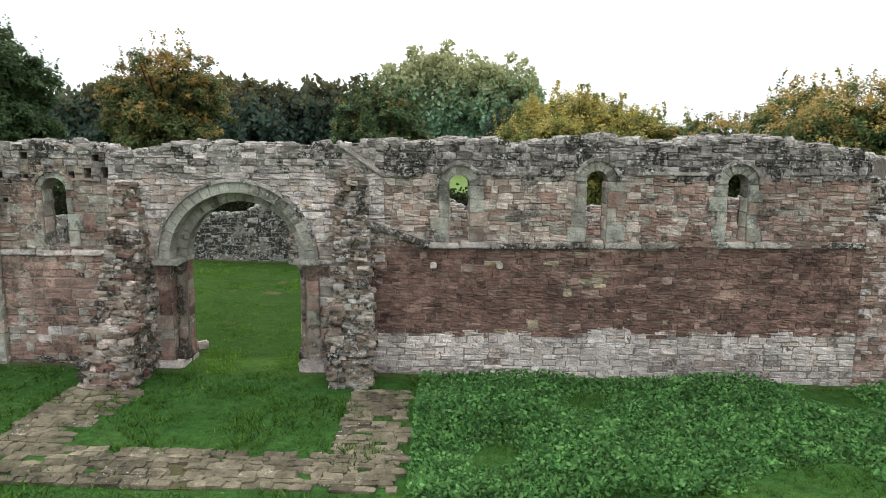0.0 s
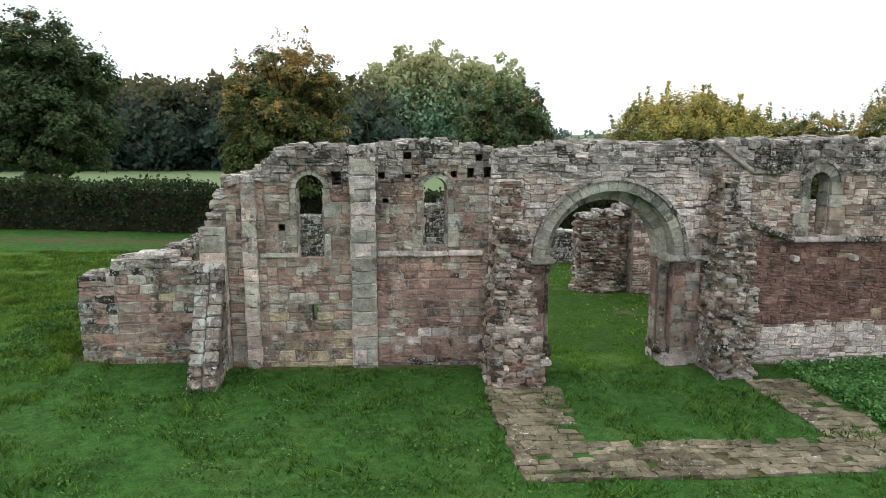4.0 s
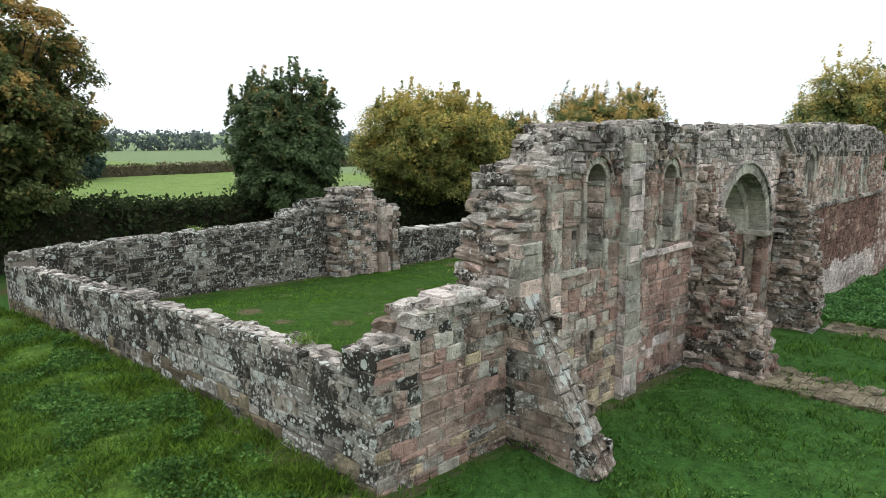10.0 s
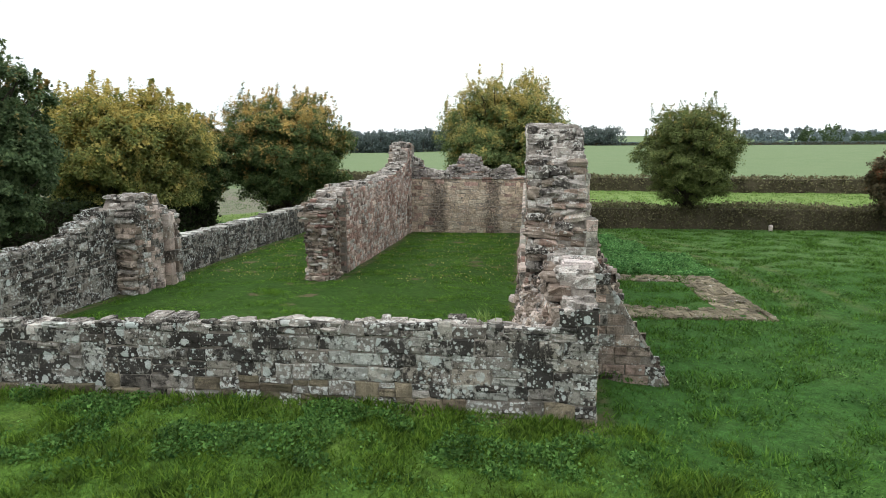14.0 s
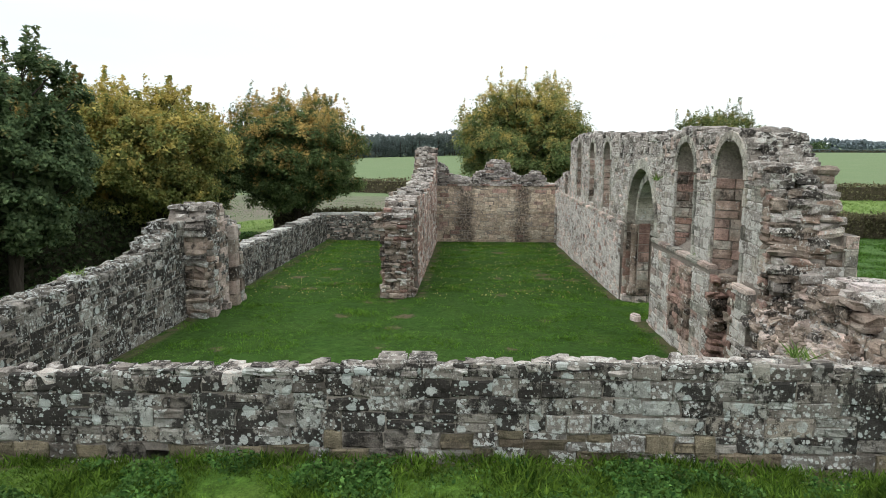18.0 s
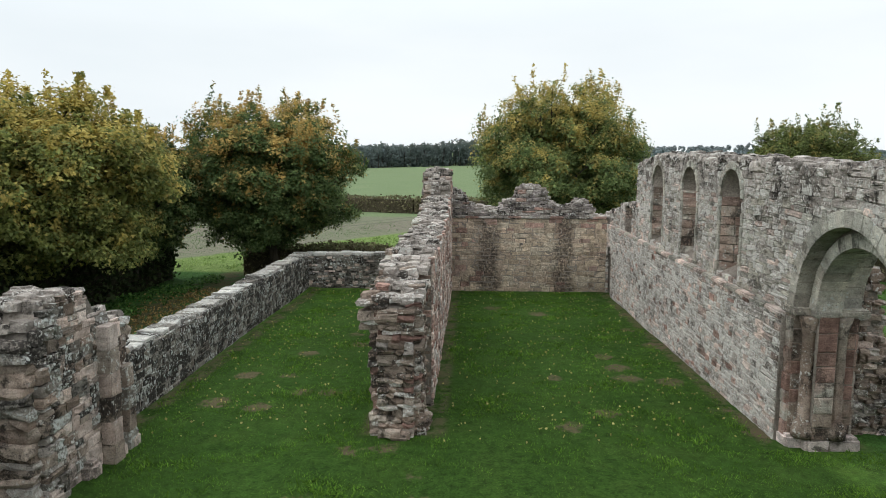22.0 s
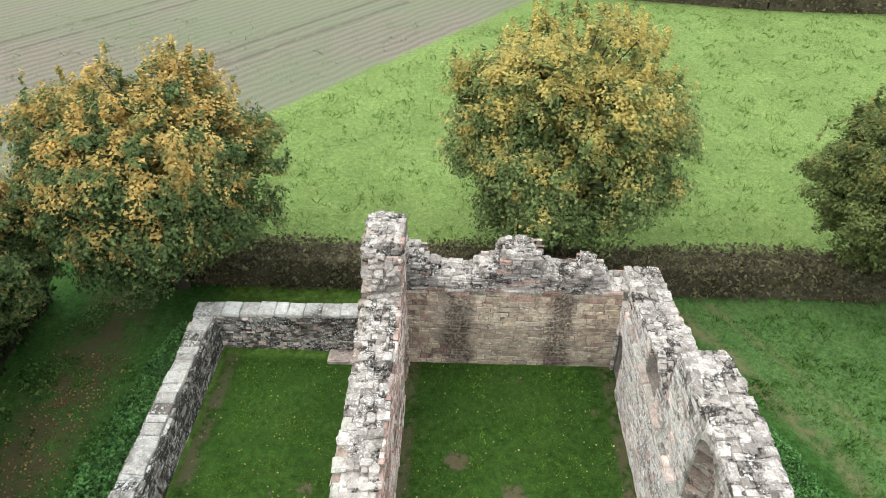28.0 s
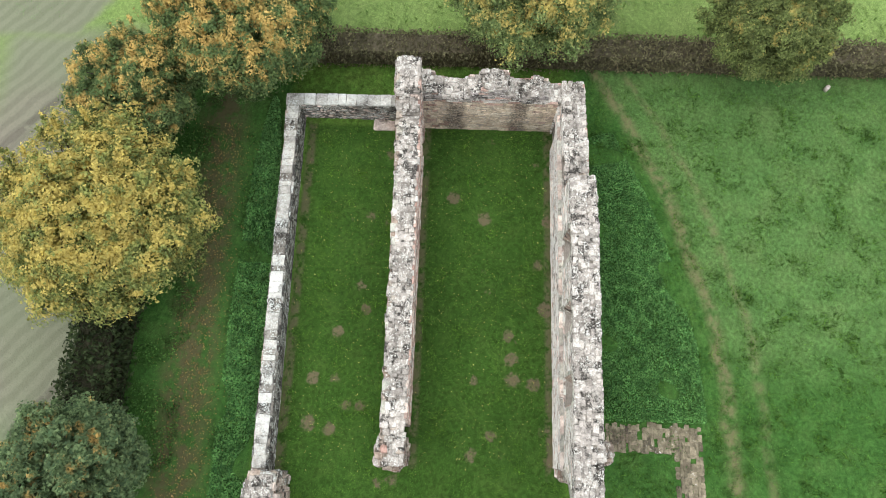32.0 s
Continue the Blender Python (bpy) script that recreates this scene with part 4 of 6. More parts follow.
# ---- north wall of the nave ----
N = wall("wall_north", "tall ruined red and grey sandstone wall with round-headed windows and an arched doorway")
NY, NB, NL = 14.4, 15.38, 15.5  # outer face, nave face above and below the offset
n_top = profile([(-15, 2.28), (-14.3, 2.35), (-14.25, 2.6), (-13.9, 2.66), (-13.1, 2.66), (-13.0, 2.45), (-12.58, 2.5), (-12.54, 3.15), (-12.36, 3.42), (-12.14, 3.95), (-11.9, 4.22), (-11.45, 4.32), (-11.15, 4.66), (-10.86, 4.78),
                 (-9.9, 4.8), (-8.1, 4.92), (-6.5, 4.7), (-5.5, 4.87), (-3.2, 4.85), (-1, 4.9), (0.2, 4.98), (2, 4.9), (3.1, 5.06), (4.5, 4.87), (5.9, 5.06), (7.2, 4.92), (8.4, 4.75),
                 (8.72, 4.6), (8.78, 3.35), (10.2, 3.4), (11.2, 3.2), (12.4, 2.9), (13.9, 2.75)], 0.05, 3)
DOOR = (-4.25, 2.48)
front_ops = [[(d, arch_loop(DOOR[0], hw, 0.06, DOOR[1], 16)) for d, hw in ((0.0, 1.41), (0.4, 1.41), (0.401, 1.21), (0.5, 1.21))]]
back_ops = [[(d, arch_loop(DOOR[0], hw, 0.06, DOOR[1], 16)) for d, hw in ((0.0, 1.21), (0.22, 1.21), (0.221, 1.5), (0.48, 1.5))]]
# window: outer centre, half width at the face, slit half width, sill, spring, inner centre, inner half width, inner spring, inner sill
WINDOWS = [(-10.45, 0.27, 0.25, 2.52, 3.98, -10.5, 0.68, 4.0, 2.2), (-7.94, 0.25, 0.23, 2.74, 3.93, -7.98, 0.62, 4.03, 2.3), (0.33, 0.215, 0.20, 2.86, 4.03, 0.40, 0.58, 4.14, 2.45),
           (3.14, 0.215, 0.20, 2.86, 4.12, 3.2, 0.58, 4.14, 2.45), (6.02, 0.215, 0.20, 2.86, 4.06, 6.15, 0.58, 4.14, 2.45)]
def splay(w, d):
    """Centre, half width, spring and sill of the inner splay at a depth from the outer face."""
    t = (d - 0.36) / (NB - NY - 0.36)
    mixed = lambda a, b: a + (b - a) * t
    return mixed(w[0], w[5]), mixed(w[2], w[6]), mixed(w[4], w[7]), mixed(w[3] + 0.03, w[8])


def cleft_loop(cx, hw, sill, spring, foot):
    """A window whose sill has fallen away into a cleft that runs down to the ground."""
    lp = arch_loop(cx, hw, sill, spring)
    return [(cx - 0.2, foot), (cx - 0.3, sill - 0.5), lp[0], *lp[1:-1], lp[-1], (cx + 0.42, sill - 0.4), (cx + 0.45, foot)]


for i, w in enumerate(WINDOWS):
    mid_loop = splay(w, 0.5)
    front_ops.append([(0.0, arch_loop(w[0], w[1], w[3], w[4])), (0.3, arch_loop(w[0], w[2], w[3] + 0.03, w[4])), (0.36, arch_loop(w[0], w[2], w[3] + 0.03, w[4])), (0.5, arch_loop(mid_loop[0], mid_loop[1], mid_loop[3], mid_loop[2]))])
    if i == 0:
        back_ops.append([(0.0, cleft_loop(mid_loop[0], mid_loop[1], mid_loop[3], mid_loop[2], 0.2)), (0.48, cleft_loop(w[5], w[6], w[8], w[7], 0.1))])
    else:
        back_ops.append([(0.0, arch_loop(mid_loop[0], mid_loop[1], mid_loop[3], mid_loop[2])), (0.48, arch_loop(w[5], w[6], w[8], w[7]))])
HOLES = [(-11.02, 3.2, 0.13, 0.14), (-9.97, 3.28, 0.14, 0.16), (-10.42, 1.45, 0.1, 0.32), (-6.88, 4.28, 0.15, 0.22), (-7.22, 4.27, 0.14, 0.2), (-7.56, 4.24, 0.13, 0.14), (-8.5, 4.18, 0.14, 0.14), (-9.02, 4.2, 0.13, 0.2),
         (-9.92, 4.18, 0.19, 0.27), (-8.5, 4.62, 0.16, 0.14), (-8.95, 3.72, 0.11, 0.1), (-7.05, 4.58, 0.14, 0.14)]
for hx, hz, hw, hh in HOLES:
    front_ops.append([(0.0, [(hx - hw / 2, hz - hh / 2), (hx - hw / 2, hz + hh / 2), (hx + hw / 2, hz + hh / 2), (hx + hw / 2, hz - hh / 2)])] * 2)
wall_core("wall_core", (1, 0, 0), (0, NY, 0), (0, -1, 0), 0.5, -14.97, 13.9, lambda u: -1.3, lambda u: n_top(u) - 0.06, front_ops, N)
back_ops.append([(0.0, arch_loop(12.42, 0.3, -0.3, 1.2)), (0.48, arch_loop(12.42, 0.34, -0.3, 1.2))])


def nb_top(u):
    return min(n_top(u) - 0.06, 2.35) if 9.35 < u < 10.4 else n_top(u) - 0.06


wall_core("wall_core", (1, 0, 0), (0, NY + 0.5, 0), (0, -1, 0), 0.48, -12.22, 13.9, lambda u: -1.3, nb_top, back_ops, N)
# thicker footing of the wall on the nave side, below an offset course
for u0, u1, z1 in ((-11.9, -11.2, 2.2), (-10.1, -5.95, 2.3), (-2.55, 12.0, 2.3)):
    part("wall_footing", box_mesh(u1 - u0, NL - NB + 0.04, z1 + 1.2, 0), MORTAR, N).location = ((u0 + u1) / 2, (NL + NB) / 2 - 0.02, -1.2)
    k = max(1, round((u1 - u0) / 0.7))
    for q in range(k):
        part("offset_stone", box_mesh((u1 - u0) / k - 0.01, 0.2, 0.1, 0.025, 0.02, q + u0), GREY if q % 2 else PINK, N).location = (u0 + (q + 0.5) * (u1 - u0) / k, NL - 0.06, z1 - 0.03)
outer_gaps = [gap(DOOR[0], 1.41, -1, DOOR[1], 0.26)] + [gap(w[0], w[1], w[3], w[4], 0.2 if w[0] > 0 else 0.13) for w in WINDOWS]
inner_gaps = [gap(DOOR[0], 1.5, -1, DOOR[1], 0.24)] + [gap(w[5], w[6], w[8], w[7], 0.13) for w in WINDOWS] + [lambda z: (-11.2, -10.1) if z < 2.3 else (9.35, 10.4) if z > 2.35 else None, gap(12.42, 0.34, -1, 1.2, 0.12)]
for hx, hz, hw, hh in HOLES:
    outer_gaps.append(lambda z, a=hx, b=hz, c=hw, d=hh: (a - c / 2, a + c / 2) if abs(z - b) < d / 2 + 0.07 else None)
S = Stones(N, 11, own=lambda p: p.y < 14.6 and -10 < p.x < 3 and p.z > 0.4)


def pick(*pairs):
    mats, weights = [p[0] for p in pairs], [p[1] for p in pairs]
    return lambda u, z, r: r.choices(mats, weights)[0]


def band(lo, hi):
    """Bottom and top of a zone of stonework, ragged where the old courses were patched."""
    ragged = lambda u, z: z + (0.17 * noise.noise(Vector((u * 0.7, z, 6.0))) + 0.1 * noise.noise(Vector((u * 2.6, z, 1.0))) if z in (1.0, 4.25, 2.3) else 0.0)
    return (lambda u: max(low(u), ragged(u, lo))), (lambda u: min(n_top(u) - 0.03, ragged(u, hi)))


def north(u0, u1, lo, hi, mat, out=-1, **k):
    b, t = band(lo, hi)
    y = NY if out < 0 else NL if hi < 2.4 else NB
    lay(S, (0, y, 0), (1, 0, 0), (0, out, 0), u0, u1, b, t, mat, gaps=outer_gaps if out < 0 else inner_gaps, **k)


ASH = dict(height=(0.14, 0.25), length=(0.17, 0.46), proud=0.015, wild=0.025, joint=0.002, kind="rough")
COARSE = dict(height=(0.09, 0.19), length=(0.11, 0.4), proud=0.026, wild=0.05, joint=0.003, kind="rough")
FINE = dict(height=(0.07, 0.15), length=(0.1, 0.36), proud=0.022, wild=0.045, joint=0.002, kind="rough")
north(-15, -12.6, -2, 2.45, lambda u, z, r: r.choices((ASHLAR, RED, GREENISH, GREY, BUFF), (5, 2.2 if 1.0 < z < 2.0 else 0.8, 2.5 if u < -14.2 else 0.5, 1, 1.4 if z < 1.1 else 0.2))[0], **ASH)
north(-14.3, -12.6, 2.45, 3, pick((GREY, 2), (CROWN, 2)), **ASH)
north(-12.1, -11.35, -2, 4.2, pick((ASHLAR, 6), (RED, 1.2)), **ASH)
north(-11.35, -9.65, -2, 1.75, pick((BUFF, 3), (ASHLAR, 3)), **ASH)
north(-11.35, -9.65, 1.75, 2.6, pick((ASHLAR, 7), (RED, 1)), **ASH)
north(-11.35, -9.65, 2.6, 4.3, pick((ASHLAR, 7), (RED, 1)), **ASH)
north(-9.15, -6.85, -2, 0.42, pick((RUBBLE, 2), (BLACKENED, 3)), **ASH)
north(-9.15, -6.85, 0.42, 0.75, pick((RED, 3), (ASHLAR, 1)), **ASH)
north(-9.15, -6.85, 0.75, 1.15, pick((PALE, 2), (ASHLAR, 3), (RED, 1)), **ASH)
north(-9.15, -6.85, 1.15, 2.6, pick((RED, 4), (ASHLAR, 2)), **ASH)
north(-9.15, -6.85, 2.6, 4.3, pick((ASHLAR, 7), (RED, 1)), **ASH)
north(-12.1, -6.85, 4.25, 6, pick((BLACKENED, 3), (CROWN, 2), (RUBBLE, 1)), height=(0.11, 0.19), length=(0.14, 0.36), proud=0.04, wild=0.05, kind="rough")
north(-6.85, -2.25, -2, 2.5, pick((RED, 1), (ASHLAR, 3), (PALE, 2)), **ASH)
north(-6.85, -1.2, 2.5, 4.25, pick((PINK, 4), (PALE, 4)), **COARSE)
north(-6.85, -1.2, 4.25, 6, pick((BLACKENED, 2), (PALE, 2), (CROWN, 3)), **COARSE)
north(-2.25, 8.72, -2, 1.0, pick((PALE, 8), (PINK, 1)), height=(0.09, 0.19), length=(0.12, 0.42), proud=0.012, wild=0.035, kind="rough", joint=0.001)
north(-2.25, 8.72, 1.0, 2.76, lambda u, z, r: r.choices((DARK_RED, RED, BUFF), (8, 0.6, 0.12) if abs(u - 3.0) > 0.5 or z < 1.7 else (2, 3, 0.8))[0], **FINE)
north(-1.2, 8.72, 2.84, 4.25, lambda u, z, r: r.choices((PINK, ASHLAR, RED), (5, 1.5, 0.7) if u < 4.2 + r.uniform(-1, 1) else (2, 1, 5))[0], **FINE)
north(-1.2, 8.72, 4.25, 6, pick((BLACKENED, 7), (CROWN, 1)), height=(0.08, 0.16), length=(0.12, 0.34), proud=0.035, wild=0.05, kind="rough")
north(8.72, 13.9, -2, 4, pick((RED, 3), (PINK, 2), (PALE, 1)), **FINE)
# nave side
north(-11.9, -9.1, -2, 2.2, pick((PINK, 1), (RED, 0.4), (NAVE, 5), (GREY, 1)), 1, **ASH)
north(-9.1, -7.4, -2, 0.75, pick((NAVE, 3), (PINK, 2)), 1, **ASH)
north(-9.1, -7.7, 0.75, 2.15, pick((RUBBLE, 3), (RED, 3)), 1, kind="rock", height=(0.1, 0.17), length=(0.15, 0.35), proud=0.02, wild=0.15)
north(-7.7, -5.95, -2, 2.2, pick((PINK, 3), (NAVE, 5), (GREY, 1)), 1, **ASH)
north(-12.2, -6.2, 2.4, 4.0, pick((NAVE, 4), (GREY, 1)), 1, **ASH)
north(-12.2, -6.2, 4.0, 6, pick((CROWN, 3), (PINK, 2)), 1, **COARSE)
north(-5.95, 12.95, -2, 2.3, pick((NAVE, 6), (PINK, 1.2), (RED, 0.2)), 1, **FINE)
north(-6.2, 8.72, 2.35, 4.3, pick((NAVE, 5), (GREY, 2), (PINK, 1)), 1, **FINE)
north(-6.2, 8.72, 4.3, 6, pick((CROWN, 4), (NAVE, 3)), 1, **COARSE)
lay(S, (9.35, NY + 0.5, 0), (0, 1, 0), (1, 0, 0), 0, 0.48, lambda u: 2.35, lambda u: 3.3, pick((PALE, 1), (PINK, 1)), height=(0.2, 0.28), length=(0.3, 0.5), proud=0.02)
lay(S, (10.4, NY + 0.5, 0), (0, 1, 0), (-1, 0, 0), 0, 0.48, lambda u: 2.35, lambda u: 3.3, pick((PALE, 1), (PINK, 1)), height=(0.2, 0.28), length=(0.3, 0.5), proud=0.02)
north(8.72, 12.95, 2.35, 4, pick((NAVE, 4), (PINK, 1), (CROWN, 1)), 1, **COARSE)
for x, o in ((-11.18, 1), (-10.12, -1)):
    lay(S, (x, NY + 0.5, 0), (0, 1, 0), (o, 0, 0), 0, NL - NY - 0.5, lambda u: 0.15, lambda u: 2.2, pick((RUBBLE, 3), (DARK_RED, 2)), kind="rock", height=(0.1, 0.2), length=(0.2, 0.4), proud=0.1, wild=0.12)
# jambs of the openings
for w in WINDOWS:
    outer = [(-1, (w[0] - w[1], NY), (w[0] - w[2], NY + 0.3)), (1, (w[0] + w[1], NY), (w[0] + w[2], NY + 0.3))]
    inner = [(-1, (w[0] - w[2], NY + 0.36), (w[5] - w[6], NB)), (1, (w[0] + w[2], NY + 0.36), (w[5] + w[6], NB))]
    for group, sill, spring, mats, hh in ((outer, w[3] + 0.1, w[4], pick((GREY, 3), (PINK, 2)), (0.24, 0.34)), (inner, 0, w[7] - 0.02, pick((RED, 1), (ASHLAR, 4), (RUBBLE, 1)), (0.12, 0.24))):
        for side, p, q in group:
            p, q = Vector((*p, 0)), Vector((*q, 0))
            ln, al = (q - p).length, (q - p).normalized()
            nrm = Vector((-side, 0, 0))
            nrm = (nrm - al * nrm.dot(al)).normalized()
            foot = (lambda u: sill) if sill else (lambda u: w[8] + 0.14 + (1 - u / ln) * (w[3] - w[8]))
            lay(S, p, al, nrm, 0.0, ln, foot, lambda u: spring, mats, height=hh, length=(0.28, 0.48), proud=0.022)
for hw, d0, d1 in ((1.41, 0, 0.4), (1.21, 0.4, 0.72), (1.5, 0.72, 1.0)):
    for s in (-1, 1):
        lay(S, (DOOR[0] + s * hw, NY + d0, 0), (0, 1, 0), (-s, 0, 0), 0, d1 - d0, lambda u: 0.1, lambda u: 2.45, pick((RUBBLE, 2), (DARK_RED, 3), (ASHLAR, 1)), height=(0.22, 0.32), length=(0.3, 0.5), proud=0.02)
head(S, (-12.2, 14.89), (13.9, 14.89), lambda u: n_top(u - 12.2) - 0.03, CROWN, 0.5, 40, (0.1, 0.25))
head(S, (-14.3, 14.65), (-12.2, 14.65), lambda u: n_top(u - 14.3) - 0.07, CROWN, 0.27, 40, (0.12, 0.3))
head(S, (-15, 14.65), (-14.2, 14.65), lambda u: n_top(u - 15) - 0.05, CROWN, 0.2, 20, (0.08, 0.18))
# torn core of the corner: rubble sloping down from the high wall to the low one, hollowed out below
for k in range(520):
    x, d = S.r.uniform(-14.5, -12.0), S.r.random()
    crest = float(np.interp(x, [-14.5, -14.2, -13.0, -12.5, -12.0], [1.75, 2.25, 2.3, 2.55, 2.75])) - 0.1
    y = NY + 0.45 + d * 0.62
    z = crest - 0.75 * d ** 1.4 - 0.12 * S.r.random()
    S.add("rock", (x, y, z), ((1, 0, 0), (0, 1, 0)), (S.r.uniform(0.14, 0.36), S.r.uniform(0.14, 0.28), S.r.uniform(0.08, 0.17)), S.r.choice((RUBBLE, RUBBLE, CROWN, PINK)), S.r.uniform(-0.2, 0.2), S.r.uniform(-0.35, 0.1))
lay(S, (0, NY + 1.0, 0), (1, 0, 0), (0, 1, 0), -14.4, -12.0, lambda u: 0.2, lambda u: float(np.interp(u, [-14.4, -13.2, -12.6, -12.0], [1.5, 1.65, 1.3, 1.1])), pick((RUBBLE, 4), (RED, 1), (DARK_RED, 1)), kind="rock", height=(0.08, 0.16), length=(0.14, 0.36), proud=0.07, wild=0.16)
lay(S, (0, NY + 0.5, 0), (1, 0, 0), (0, 1, 0), -14.9, -12.3, lambda u: 1.0, lambda u: n_top(u) - 0.1, pick((RUBBLE, 4), (PINK, 1), (CROWN, 1)), kind="rock", height=(0.08, 0.16), length=(0.14, 0.36), proud=0.09, wild=0.16)
part("corner_core", box_mesh(2.3, 0.5, 1.9, 0), MORTAR, N).location = (-13.25, NY + 0.72, -0.3)
lay(S, (-12.12, NY + 0.5, 0), (0, 1, 0), (-1, 0, 0), 0, 0.5, lambda u: 0.3, lambda u: 3.9, pick((RUBBLE, 3), (RED, 1)), kind="rock", height=(0.07, 0.14), length=(0.16, 0.34), proud=0.07, wild=0.15)
lay(S, (-11.98, NL, 0), (1, 0, 0), (0, 1, 0), -0.2, 0.8, lambda u: 0.15, lambda u: 1.35, pick((NAVE, 2), (RUBBLE, 2)), height=(0.2, 0.28), length=(0.25, 0.45), proud=0.03)
for cx in (-13.72, -13.33):
    part("coping_stone", box_mesh(0.37, 0.5, 0.14, 0.03, 0.03, cx), PALE, N).location = (cx, NY + 0.2, 2.6)
# broken west end of the high wall and broken east end
for z0, z1, x, out in ((2.45, 3.1, -12.42, -1), (3.0, 3.5, -12.32, -1), (3.4, 3.95, -12.16, -1), (3.85, 4.25, -11.95, -1), (3.4, 4.5, 8.74, 1)):
    lay(S, (x, NY, 0), (0, 1, 0), (out, 0, 0), 0, NB - NY, lambda u: z0, lambda u: z1 - (0.0 if out < 0 else 0.6 * abs(u - 0.5)), pick((RUBBLE, 3), (CROWN, 2), (ASHLAR, 1)), height=(0.07, 0.15), length=(0.16, 0.4), kind="rock", proud=0.07, wild=0.13)
    if out < 0:
        part("broken_core", box_mesh(0.5, NB - NY - 0.1, z1 - z0 + 0.1, 0), MORTAR, N).location = (x + 0.27, (NY + NB) / 2, z0 - 0.15)
head(S, (-12.3, 14.85), (-10.9, 14.85), lambda u: n_top(u - 12.3) - 0.08, CROWN, 0.4, 50, (0.16, 0.36))
S.finish()

# arch stones and hoods
for (cx, hw, slit, sill, spr, icx, ihw, ispr, isill) in WINDOWS:
    if cx > 0:
        arch_ring(N, cx, spr, NY - 0.03, hw, hw + 0.2, 0.3, 9, GREY)
        arch_ring(N, cx, spr, NY - 0.09, hw + 0.2, hw + 0.27, 0.2, 9, CROWN, name="hood_stone")
    else:
        arch_ring(N, cx, spr, NY - 0.03, hw, hw + 0.12, 0.3, 9, GREY)
        arch_ring(N, cx, spr, NY - 0.07, hw + 0.12, hw + 0.18, 0.2, 11, ASHLAR, name="hood_stone")
    arch_ring(N, icx, ispr, NB + 0.05, ihw, ihw + 0.15, 0.3, 11, GREY, -1)
    for s in (-1, 1):
        z0 = sill + 0.02
        while z0 < spr - 0.08:
            hgt = min(rnd.uniform(0.24, 0.36), spr - z0)
            wide = (0.2 if cx > 0 else 0.13) + rnd.choice((0.0, 0.0, 0.1, 0.18))
            b = part("jamb_stone", box_mesh(wide - 0.01, 0.34, hgt - 0.012, 0.012, 0.012, z0), GREY if rnd.random() < 0.6 else ASHLAR, N)
            b.location = (cx + s * (hw + wide / 2), NY + 0.13 + rnd.uniform(-0.01, 0.01), z0)
            z0 += hgt
        z0 = isill + 0.02
        while z0 < ispr - 0.08:
            hgt = min(rnd.uniform(0.22, 0.34), ispr - z0)
            b = part("jamb_stone", box_mesh(0.145, 0.25, hgt - 0.012, 0.012, 0.012, z0 + 5), NAVE if rnd.random() < 0.5 else GREY, N)
            b.location = (icx + s * (ihw + 0.075), NB - 0.09 + rnd.uniform(-0.01, 0.01), z0)
            z0 += hgt
for s in (-1, 1):
    for hw, wide, yc in ((1.41, 0.27, NY + 0.12), (1.5, 0.25, NB - 0.1)):
        z0 = 0.2
        while z0 < 2.3:
            hgt = min(rnd.uniform(0.2, 0.36), 2.36 - z0)
            extra = rnd.choice((0.0, 0.0, 0.12))
            b = part("jamb_stone", box_mesh(wide + extra - 0.01, 0.32, hgt - 0.012, 0.014, 0.014, z0 + hw), rnd.choice((RED, ASHLAR, ASHLAR, DARK_RED)), N)
            b.location = (DOOR[0] + s * (hw + (wide + extra) / 2), yc + rnd.uniform(-0.012, 0.012), z0)
            z0 += hgt
arch_ring(N, 12.42, 1.2, NL + 0.02, 0.34, 0.46, 0.3, 9, PALE, -1)
arch_ring(N, DOOR[0], DOOR[1], NY - 0.05, 1.40, 1.62, 0.44, 23, GREY)
arch_ring(N, DOOR[0], DOOR[1], NY - 0.10, 1.62, 1.69, 0.2, 17, CROWN, name="hood_stone")
arch_ring(N, DOOR[0], DOOR[1], NY + 0.36, 1.19, 1.41, 0.44, 21, GREY)
arch_ring(N, DOOR[0], DOOR[1], NB + 0.04, 1.49, 1.74, 0.36, 21, GREY, -1)


def doorway_shaft(x, y, z0, ztop):
    col = part("shaft", lathe([(0.19, 0), (0.19, 0.14), (0.16, 0.17), (0.17, 0.22), (0.125, 0.27), (0.105, 0.3), (0.105, ztop - z0 - 0.42), (0.125, ztop - z0 - 0.38), (0.115, ztop - z0 - 0.34), (0.17, ztop - z0 - 0.14), (0.175, ztop - z0 - 0.1)], 18), RUBBLE, N, "round red sandstone shaft with moulded base and capital")
    col.location = (x, y, z0)


for s in (-1, 1):
    doorway_shaft(DOOR[0] + s * 1.33, NY + 0.3, 0.3, 2.47)
    doorway_shaft(DOOR[0] + s * 1.38, NB - 0.2, 0.3, 2.47)
    for y0, dy, w, x in ((NY + 0.17, 0.56, 0.55, 1.48), (NY + 0.6, 0.4, 0.34, 1.34), (NB - 0.12, 0.4, 0.55, 1.62)):
        b = part("impost", box_mesh(w, dy, 0.13, 0.025, 0.01, x), GREY, N, "moulded impost block")
        b.location = (DOOR[0] + s * x, y0, 2.37)
        b = part("plinth_block", box_mesh(w + 0.04, dy + 0.02, 0.3, 0.05, 0.03, x * 3), PALE, N, "worn pale base block")
        b.location = (DOOR[0] + s * (x + 0.03), y0, 0.02)


